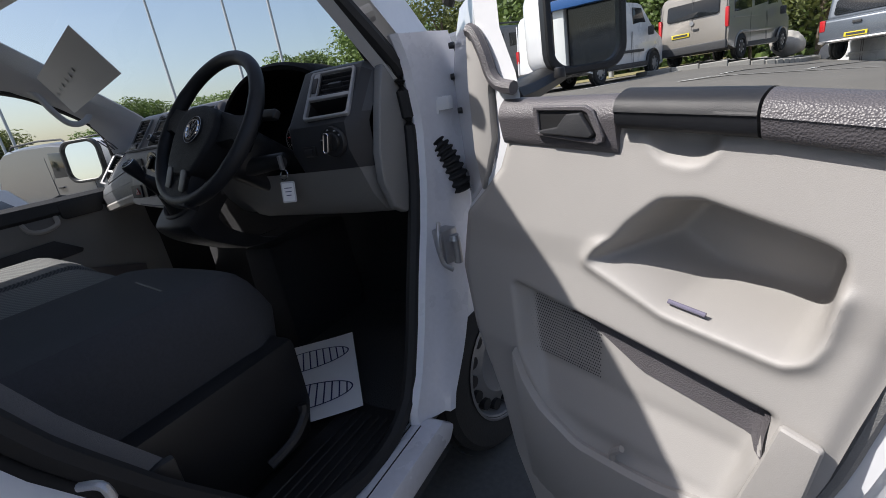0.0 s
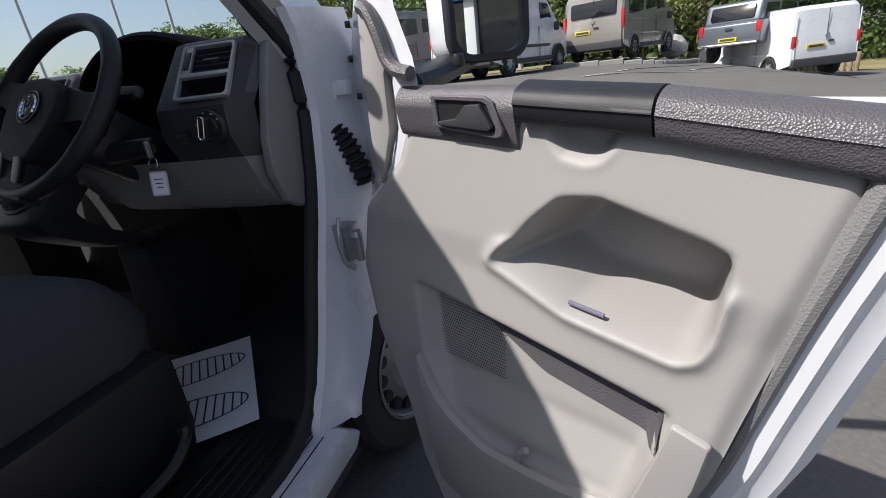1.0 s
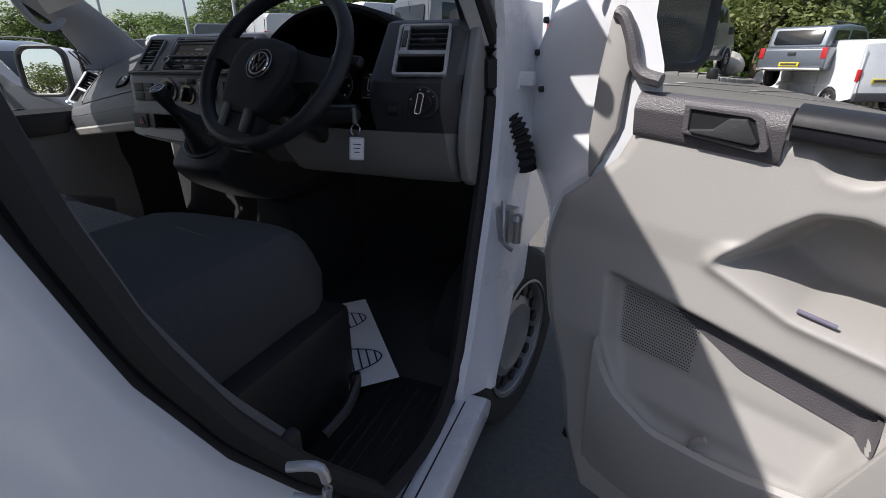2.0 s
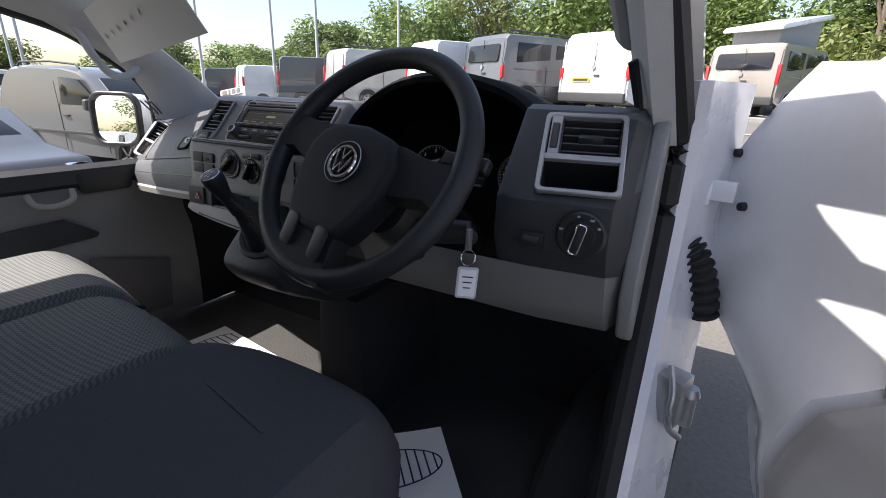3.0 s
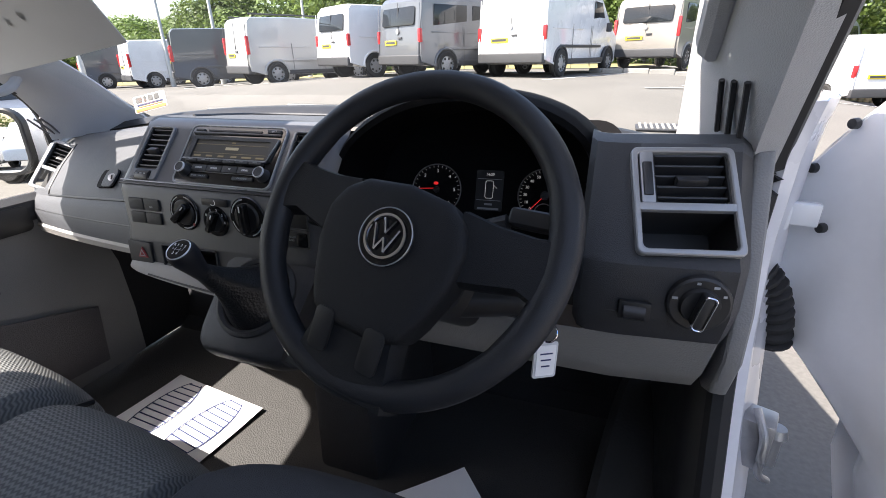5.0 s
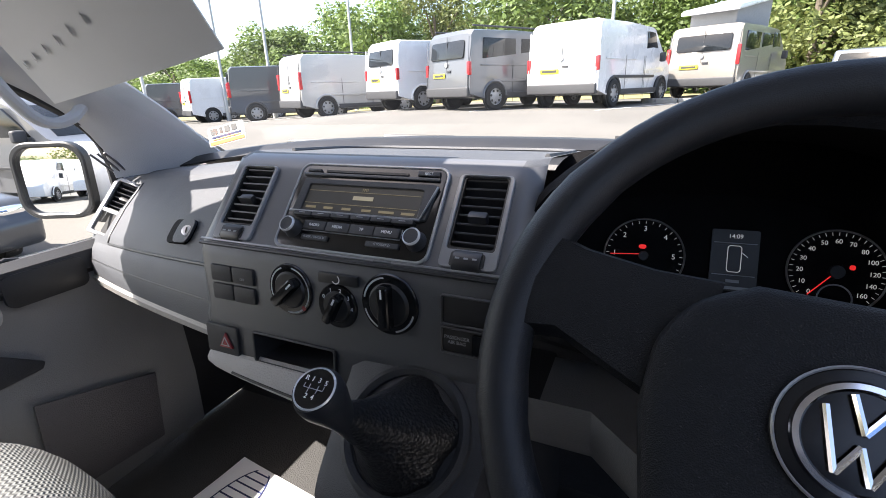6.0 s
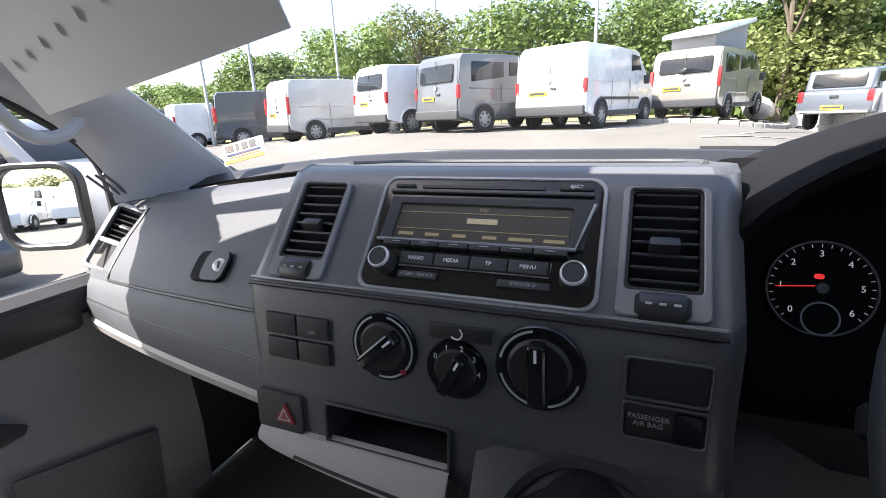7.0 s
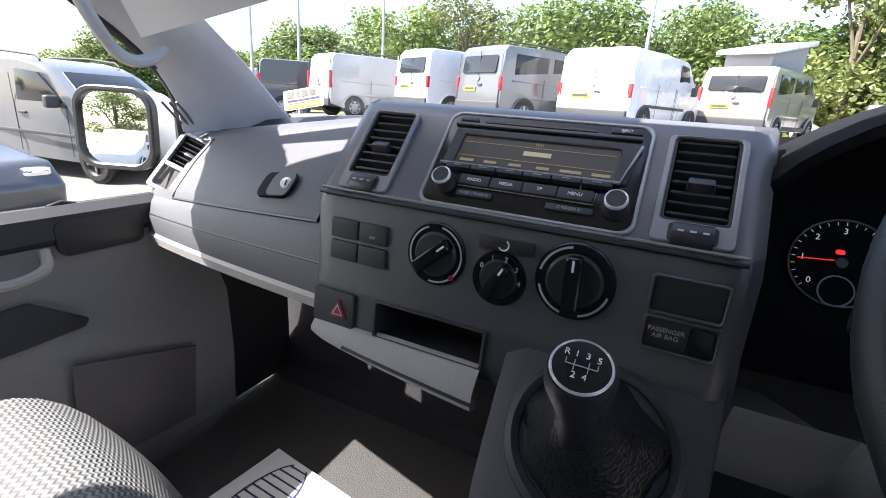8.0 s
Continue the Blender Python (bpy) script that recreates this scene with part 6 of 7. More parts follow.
part("right_visor", box(0.44, 0.022, 0.17, pose(0.36, -0.10, 1.725, -80, 0, 0), 0.01, 3), M_HEADLINER, van, "pale sun visor")

# ---- outside ----
def ground_z(x, y):
    """Level round the van, rising gently across the car park."""
    t = max(0.0, min(1.0, (y - 1.5) / 9.0))
    h = float(np.interp(x, [-26, -19, -14, -10, -7, 1.7, 5.4, 7.5, 12], [0.2, 0.34, 0.52, 0.70, 0.88, 0.86, 0.40, -0.2, -0.5]))
    dip = max(0.0, min(1.0, (-x - 3.0) / 4.0)) * max(0.0, min(1.0, (8.0 - y) / 4.0))
    return t * t * (3 - 2 * t) * h - 0.5 * dip * (1 - t)


M_ASPHALT = mat("asphalt", (0.118, 0.112, 0.102), 0.9, var=0.22, grain=0.8, fine=45, bump=0.4, bump_scale=60)
M_GRASS = mat("dry_grass", (0.23, 0.20, 0.09), 0.95, var=0.35, grain=0.6, fine=12, bump=0.5, bump_scale=30)
M_KERB = mat("kerb_concrete", (0.30, 0.29, 0.27), 0.85, var=0.15, grain=3, fine=60)
M_LINE = mat("road_paint", (0.62, 0.62, 0.60), 0.8, var=0.25, grain=6, fine=50)
xs = [-400, -120, -60, -40] + list(np.linspace(-30, 20, 51)) + [30, 60, 120, 400]
ys = [-300, -80, -30, -12, -6, -3] + list(np.linspace(-1, 24, 51)) + [30, 40, 80, 160, 400]
part("ground", grid([[(x, y, ground_z(x, y)) for x in xs] for y in ys]), M_ASPHALT)
tagged(bpy.data.objects["ground"], "sunlit grey asphalt of a car park", "ground", kind="structure")
rows = [[(x, y, ground_z(x, y) + (0.05 if 19.5 < y else 0.02)) for x in np.linspace(-70, 45, 60)] for y in (19.0, 19.6, 24, 34, 60)]
tagged(part("grass_verge", grid(rows), M_GRASS), "dry yellow grass verge below the trees", "grass", kind="structure")


def van_mesh(kind, L, W, H, paint, name, label, place, yaw, glass_rear=True, rack=False, poptop=False, wheels_dark=False):
    """A parked van: rounded body, windows, lights, wheels. Built with its tail at the origin, nose along +y."""
    M = pose(place[0], place[1], place[2], 0, 0, yaw)
    t = thing(name, label, "van", group="parked vans", at=tuple(place))
    hood = 0.95 if kind != "box" else 0.75
    prof = [(0.0, 0.42), (-0.02, 0.62), (0.0, 0.95), (0.03, H * 0.62), (0.10, H * 0.93), (0.20, H * 0.985), (L * 0.35, H), (L - 1.75, H * 0.985), (L - 1.55, H * 0.96), (L - 0.95, H * 0.66), (L - 0.80, H * 0.60), (L - 0.20, H * 0.50), (L - 0.02, H * 0.40), (L, 0.62), (L - 0.02, 0.32), (L - 0.5, 0.26), (0.5, 0.30)]
    def half(z, y):
        f = 1.0 if z < 0.95 else 1.0 - 0.085 * ((z - 0.95) / (H - 0.95)) ** 1.5
        n = 1.0 - 0.14 * max(0.0, (y - (L - 0.9)) / 0.9) ** 2
        return W / 2 * f * n
    rows = []
    for s in (-1, -0.97, -0.88, -0.5, 0, 0.5, 0.88, 0.97, 1):
        r = []
        for y, z in prof:
            zc = 0.95 + (z - 0.95) * (1 - 0.035 * max(0, abs(s) - 0.85) / 0.15) if z > 0.95 else z
            yy = y + (0.03 if y < 0.3 else -0.05 if y > L - 0.4 else 0) * max(0, abs(s) - 0.85) / 0.15
            r.append((s * half(zc, yy), yy, zc))
        rows.append(r)
    b = grid(rows, close_v=True)
    for k in (0, -1):
        b.verts.ensure_lookup_table()
        n0 = 0 if k == 0 else (len(rows) - 1) * len(prof)
        b.faces.new([b.verts[n0 + i] for i in range(len(prof))])
    b.transform(M)
    part("body", b, paint, t)
    # rear window, flanks, lights, plate, bumper
    if glass_rear:
        part("rear_window", prism(rounded(W * 0.74, H * 0.22, 0.07, 4), 0.03, M @ pose(0, 0.03, H * 0.755, -9, 0, 0), 0.01), M_DARKGLASS, t)
    part("rear_bumper", box(W * 0.97, 0.20, 0.24, M @ pose(0, 0.04, 0.46), 0.05, 3), M_BUMPER, t)
    for sx in (-1, 1):
        part("tail_light", box(0.095, 0.10, 0.32 if kind != "tall" else 0.52, M @ pose(sx * (W / 2 - 0.045), 0.035, 1.02 if kind != "tall" else 1.15), 0.03, 2), M_TAIL, t, "red tail light")
        x = sx * (W / 2 - 0.004)
        part("cab_window", prism([(L - 2.15, H * 0.62), (L - 1.22, H * 0.62), (L - 1.62, H * 0.90), (L - 2.10, H * 0.91)], 0.02, M @ Matrix(((0, 1, 0, x - 0.01 - sx * 0.035), (1, 0, 0, 0), (0, 0, 1, 0), (0, 0, 0, 1))) @ pose(0, 0, 0), 0.004), M_DARKGLASS, t)
        if glass_rear == "sides":
            for y0 in (0.45, L * 0.36):
                part("side_window", prism([(y0, H * 0.63), (y0 + 1.15, H * 0.63), (y0 + 1.15, H * 0.885), (y0 + 0.06, H * 0.885)], 0.03, M @ Matrix(((0, 1, 0, x - 0.015 - sx * 0.045), (1, 0, 0, 0), (0, 0, 1, 0), (0, 0, 0, 1))), 0.006), M_DARKGLASS, t)
        part("rub_strip", box(0.03, L * 0.52, 0.07, M @ pose(sx * (W / 2), L * 0.42, 0.72), 0.01), M_BUMPER if kind == "box" else paint, t)
        for y in (0.85, L - 0.95):
            wmx = M @ pose(sx * (W / 2 - 0.065), y, 0.33, 0, 90 * sx, 0)
            wh = part("wheel", lathe([(0.21, -0.1), (0.30, -0.1), (0.335, -0.06), (0.335, 0.08), (0.30, 0.105), (0.21, 0.105), (0.2, 0.05)], wmx, 28), M_TYRE, t)
            part("rim", lathe([(0.21, 0.10), (0.20, 0.06), (0.10, 0.09), (0, 0.085)], wmx, 20), M_BLACK if wheels_dark else M_SILVER, wh)
            for k in range(7):
                a = 2 * math.pi * k / 7
                part("spoke_gap", cyl(0.032, 0.032, 0.01, wmx @ pose(0.15 * math.cos(a), 0.15 * math.sin(a), 0.085), 8), M_BLACK if not wheels_dark else M_SILVER, wh)
            part("arch", tube([M @ Vector((sx * (W / 2 - 0.002), y + 0.39 * math.cos(a), 0.33 + 0.39 * math.sin(a))) for a in np.linspace(0.05, math.pi - 0.05, 16)], 0.03, 6), M_BUMPER if kind == "box" else paint, t)
            # solid black disc stands in for the shade inside the wheel arch
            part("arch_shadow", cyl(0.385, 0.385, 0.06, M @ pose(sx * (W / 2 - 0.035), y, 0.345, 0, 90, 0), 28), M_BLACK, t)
        part("door_mirror", box(0.16, 0.10, 0.24, M @ pose(sx * (W / 2 + 0.12), L - 1.35, H * 0.60), 0.04, 2), M_BUMPER, t)
    part("door_gap", box(0.012, 0.012, H * 0.80, M @ pose(0, 0.012, H * 0.52, -3, 0, 0)), M_BUMPER, t)
    part("number_plate", box(0.52, 0.012, 0.11, M @ pose(-W * 0.16, -0.025, 0.88), 0.004), M_PLATE, t, "yellow number plate")
    part("plate_bar", box(0.42, 0.004, 0.06, M @ pose(-W * 0.16, -0.032, 0.88)), M_BUMPER, t.children[-1])
    part("rear_handle", box(0.16, 0.03, 0.05, M @ pose(W * 0.06, -0.015, 0.98), 0.01), M_BUMPER, t)
    part("badge", cyl(0.06, 0.06, 0.02, M @ pose(0.0, -0.005, H * 0.58, 90, 0, 0), 20), M_SILVER, t)
    part("slide_rail", box(0.02, L * 0.36, 0.03, M @ pose(W / 2 - 0.012, L * 0.26, H * 0.56), 0.006), paint, t)
    for sx in (-1, 1):
        for y in (L * 0.30, L * 0.53, L - 2.22):
            part("panel_seam", box(0.006, 0.014, H * 0.52, M @ pose(sx * (W / 2 + 0.001), y, 0.42 + H * 0.14), 0.002, 1), M_BUMPER, t)
        part("lower_sill", box(0.03, L - 2.6, 0.13, M @ pose(sx * (W / 2 - 0.005), L / 2 - 0.05, 0.36), 0.02), M_BUMPER, t)
        part("gutter", tube([M @ Vector((sx * W * 0.452, y, H * 0.957)) for y in (0.2, L * 0.35, L - 1.7)], 0.012, 6), paint, t)
    for x in (-W * 0.47, W * 0.47):
        part("hinge_strip", box(0.02, 0.02, H * 0.62, M @ pose(x, 0.012, H * 0.58, -4, 0, 0), 0.004), M_BUMPER if kind == "tall" else paint, t)
    if rack:
        for sx in (-1, 1):
            part("roof_rail", tube([M @ Vector((sx * W * 0.42, y, H + 0.05)) for y in (0.25, L * 0.35, L * 0.62)], 0.022, 8), M_BUMPER, t, "black roof rail")
    if poptop:
        part("bellows", prism([(0.45, H - 0.03), (L * 0.66, H - 0.03), (L * 0.66, H + 0.88), (0.45, H + 0.36)], W * 0.62, M @ Matrix(((0, 1, 0, -W * 0.31), (1, 0, 0, 0), (0, 0, 1, 0), (0, 0, 0, 1))), 0.01), M_CANVAS, t, "grey canvas bellows")
        part("raised_roof", prism([(0.12, H + 0.28), (0.10, H + 0.36), (0.25, H + 0.44), (L * 0.70, H + 1.0), (L * 0.72, H + 0.95), (L * 0.70, H + 0.86)], W * 0.78, M @ Matrix(((0, 1, 0, -W * 0.39), (1, 0, 0, 0), (0, 0, 1, 0), (0, 0, 0, 1))), 0.03), M_CARWHITE, t, "raised white pop-up roof")
    return t


def car_paint(name, c, metal=0.0, rough=0.28):
    return mat(name, c, rough, metal=metal, var=0.03, grain=2, fine=30, coat=0.7)


M_CARWHITE = car_paint("van_white", (0.72, 0.73, 0.75))
M_CARGREY = car_paint("van_grey", (0.060, 0.063, 0.070), 0.25, 0.34)
M_CARMID = car_paint("van_mid_grey", (0.115, 0.122, 0.135), 0.25, 0.34)
M_CARSILVER = car_paint("van_silver", (0.42, 0.42, 0.42), 0.3, 0.34)
M_CHAMPAGNE = car_paint("van_champagne", (0.30, 0.275, 0.245), 0.3, 0.34)
M_BLUEGREY = car_paint("truck_blue_grey", (0.13, 0.15, 0.18), 0.3, 0.34)
M_BUMPER = mat("bumper_black", (0.045, 0.046, 0.05), 0.6, var=0.1, grain=8)
M_TAIL = mat("tail_red", (0.50, 0.025, 0.03), 0.2, var=0.05)
M_PLATE = mat("plate_yellow", (0.72, 0.56, 0.03), 0.5, var=0.03)
M_CANVAS = mat("grey_canvas", (0.30, 0.31, 0.32), 0.9, var=0.1, grain=10)



def stand(x, y):
    return (x, y, ground_z(x, y))


van_mesh("box", 4.9, 1.95, 2.02, M_CARWHITE, "parked_van", "white panel van with black bumper and rub strips", stand(-1.9, 11.71), -20, glass_rear=False)
van_mesh("vw", 4.9, 1.90, 1.96, M_CARMID, "parked_van", "mid grey van with side windows and roof rails", stand(-4.79, 11.36), -30.5, "sides", rack=True)
van_mesh("vw", 4.9, 1.90, 1.96, M_CARWHITE, "parked_van", "white van with a single rear window", stand(-7.27, 12.14), -29.4, True)
van_mesh("tall", 4.8, 1.90, 1.97, M_CARSILVER, "parked_van", "silver van with dark pillars and black roof rack", stand(-10.69, 12.02), -27.3, False, rack=True)
van_mesh("tall", 4.8, 1.90, 1.97, M_CARGREY, "parked_van", "dark grey panel van in the row", stand(-14.37, 12.86), -41, True)
van_mesh("tall", 4.8, 1.90, 1.97, M_CARWHITE, "parked_van", "white van partly hidden in the row", stand(-19.25, 14.81), -26.5, False)
van_mesh("vw", 4.8, 1.90, 1.95, M_CARGREY, "parked_van", "dark grey van at the row's end", stand(-23.2, 15.6), -30, True)
cz = ground_z(1.35, 15.6)
camper = van_mesh("tall", 4.9, 1.98, 2.0, M_CHAMPAGNE, "camper_van", "champagne camper van with raised pop-up roof", (1.35, 15.6, cz + 0.06), -25, "sides", poptop=True, wheels_dark=True)
van_mesh("vw", 4.9, 1.90, 1.96, M_CARWHITE, "parked_van", "white van parked beside the low fence", (7.55, 15.68, ground_z(7.55, 15.68)), 20, False)
for x, y in ((-5.4, -29.0), (-8.2, -29.5), (-11.0, -30.0)):
    van_mesh("tall", 4.8, 1.90, 1.97, M_CARWHITE, "parked_van", "white van parked far behind", stand(x, y), 8, False)

# kerbed island under the camper
isl = [(-0.05, 14.95), (2.75, 14.65), (3.75, 15.25), (4.25, 16.6), (5.1, 20.6), (2.9, 21.5), (1.4, 17.7)]
pts = smooth_path([(x, y, 0) for x, y in isl], 5, True)
b = bmesh.new()
for dz in (-0.2, 0.10):
    for p in pts:
        b.verts.new((p.x, p.y, ground_z(p.x, p.y) + dz))
b.verts.ensure_lookup_table()
n = len(pts)
for i in range(n):
    b.faces.new((b.verts[i], b.verts[(i + 1) % n], b.verts[n + (i + 1) % n], b.verts[n + i]))
b.faces.new([b.verts[n + i] for i in range(n)])
tagged(part("island", b, M_ASPHALT), "raised asphalt island with a concrete kerb", "kerb", kind="structure")
isl_ob = bpy.data.objects["island"]
for i in range(0, n):
    a, c = pts[i], pts[(i + 1) % n]
    mid, d = (a + c) / 2, c - a
    part("kerb_stone", box(d.length - 0.01, 0.14, 0.20, pose(mid.x, mid.y, ground_z(mid.x, mid.y) + 0.02, 0, 0, math.degrees(math.atan2(d.y, d.x))), 0.02, 1), M_KERB, isl_ob)

# pickup truck
def pickup(place, yaw):
    M = pose(*place, 0, 0, yaw)
    t = thing("pickup_truck", "blue grey pickup truck with a hard canopy", "pickup truck", at=tuple(place))
    body = [(0, 0.55), (-0.03, 0.75), (0.0, 1.10), (0.12, 1.14), (1.6, 1.16), (3.9, 1.12), (5.0, 1.02), (5.1, 0.75), (5.05, 0.5), (4.0, 0.42), (1.0, 0.45)]
    b = prism(body, 1.76, M @ Matrix(((0, 1, 0, -0.88), (1, 0, 0, 0), (0, 0, 1, 0), (0, 0, 0, 1))), 0.06, 3)
    part("body", b, M_BLUEGREY, t)
    cab = [(0.10, 1.12), (0.30, 1.70), (1.5, 1.78), (2.7, 1.76), (3.1, 1.64), (3.8, 1.12)]
    part("canopy", prism(cab, 1.56, M @ Matrix(((0, 1, 0, -0.78), (1, 0, 0, 0), (0, 0, 1, 0), (0, 0, 0, 1))), 0.09, 4), M_BLUEGREY, t)
    part("rear_window", prism(rounded(1.22, 0.40, 0.06, 4), 0.03, M @ pose(0, 0.165, 1.42, -19, 0, 0), 0.01), M_DARKGLASS, t)
    for sx in (-1, 1):
        part("side_window", prism([(0.45, 1.25), (1.5, 1.25), (1.5, 1.60), (0.52, 1.58)], 0.02, M @ Matrix(((0, 1, 0, sx * 0.775 - 0.01), (1, 0, 0, 0), (0, 0, 1, 0), (0, 0, 0, 1)))), M_DARKGLASS, t)
        part("cab_window", prism([(1.65, 1.22), (3.3, 1.22), (2.85, 1.60), (1.7, 1.63)], 0.02, M @ Matrix(((0, 1, 0, sx * 0.775 - 0.01), (1, 0, 0, 0), (0, 0, 1, 0), (0, 0, 0, 1)))), M_DARKGLASS, t)
        part("tail_light", box(0.14, 0.08, 0.30, M @ pose(sx * 0.80, 0.0, 0.98), 0.03), M_TAIL, t)
        part("door_mirror", box(0.18, 0.10, 0.18, M @ pose(sx * 0.98, 3.3, 1.24), 0.04), M_BLUEGREY, t)
        for y in (1.05, 4.05):
            wmx = M @ pose(sx * 0.82, y, 0.37, 0, 90 * sx, 0)
            wh = part("wheel", lathe([(0.22, -0.1), (0.33, -0.1), (0.37, -0.06), (0.37, 0.08), (0.33, 0.105), (0.22, 0.105)], wmx, 28), M_TYRE, t)
            part("rim", lathe([(0.22, 0.10), (0.1, 0.08), (0, 0.08)], wmx, 20), M_SILVER, wh)
            # the arch hollow's shade is a flat black disc behind the wheel
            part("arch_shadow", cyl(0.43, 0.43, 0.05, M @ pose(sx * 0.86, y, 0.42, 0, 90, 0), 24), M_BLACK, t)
    part("step_bumper", tube([M @ Vector((x, -0.10, 0.55)) for x in (-0.82, 0.0, 0.82)], 0.045, 8), M_CHROME, t, "chrome rear step bar")
    part("number_plate", box(0.52, 0.012, 0.11, M @ pose(0, -0.06, 0.68), 0.004), M_PLATE, t, "yellow number plate")
    part("plate_bar", box(0.42, 0.004, 0.06, M @ pose(0, -0.068, 0.68)), M_BUMPER, t.children[-1])
    part("tailgate_handle", box(0.20, 0.03, 0.07, M @ pose(0, -0.04, 0.98), 0.01), M_BUMPER, t)
    part("roof_rail", tube([M @ Vector((0.6, y, 1.82)) for y in (0.5, 1.4, 2.4)], 0.02, 6), M_BUMPER, t)


pickup((5.3, 16.5, ground_z(5.3, 16.5)), -34)


def hatch(place, yaw, paint, label):
    M = pose(*place, 0, 0, yaw)
    t = thing("parked_car", label, "car", at=tuple(place))
    prof = [(0, 0.5), (-0.02, 0.75), (0.1, 1.0), (0.55, 1.40), (1.4, 1.48), (2.3, 1.42), (3.1, 0.98), (4.0, 0.86), (4.25, 0.6), (4.2, 0.3), (0.2, 0.3)]
    part("body", prism(prof, 1.72, M @ Matrix(((0, 1, 0, -0.86), (1, 0, 0, 0), (0, 0, 1, 0), (0, 0, 0, 1))), 0.10, 4), paint, t)
    for sx in (-1, 1):
        part("side_window", prism([(0.45, 1.0), (2.9, 1.0), (2.2, 1.34), (0.7, 1.34)], 0.02, M @ Matrix(((0, 1, 0, sx * 0.86 - 0.01), (1, 0, 0, 0), (0, 0, 1, 0), (0, 0, 0, 1))), 0.004), M_DARKGLASS, t)
        for y in (0.75, 3.35):
            wmx = M @ pose(sx * 0.78, y, 0.31, 0, 90 * sx, 0)
            wh = part("wheel", lathe([(0.2, -0.09), (0.29, -0.09), (0.31, 0), (0.29, 0.1), (0.2, 0.1)], wmx, 24), M_TYRE, t)
            part("rim", lathe([(0.2, 0.095), (0.1, 0.07), (0, 0.07)], wmx, 18), M_SILVER, wh)
        part("headlight", box(0.30, 0.25, 0.16, M @ pose(sx * 0.62, 4.02, 0.72), 0.05), M_CHROME, t)
    part("windscreen", prism([(-0.68, 0), (0.68, 0), (0.56, 0.52), (-0.56, 0.52)], 0.02, M @ pose(0, 3.04, 1.0, 0, 0, 180) @ pose(0, 0, 0, -57, 0, 0), 0.005), M_DARKGLASS, t)


hatch((5.9, 20.3, ground_z(5.9, 20.3)), -70, M_CARSILVER, "silver hatchback parked beyond the pickup")

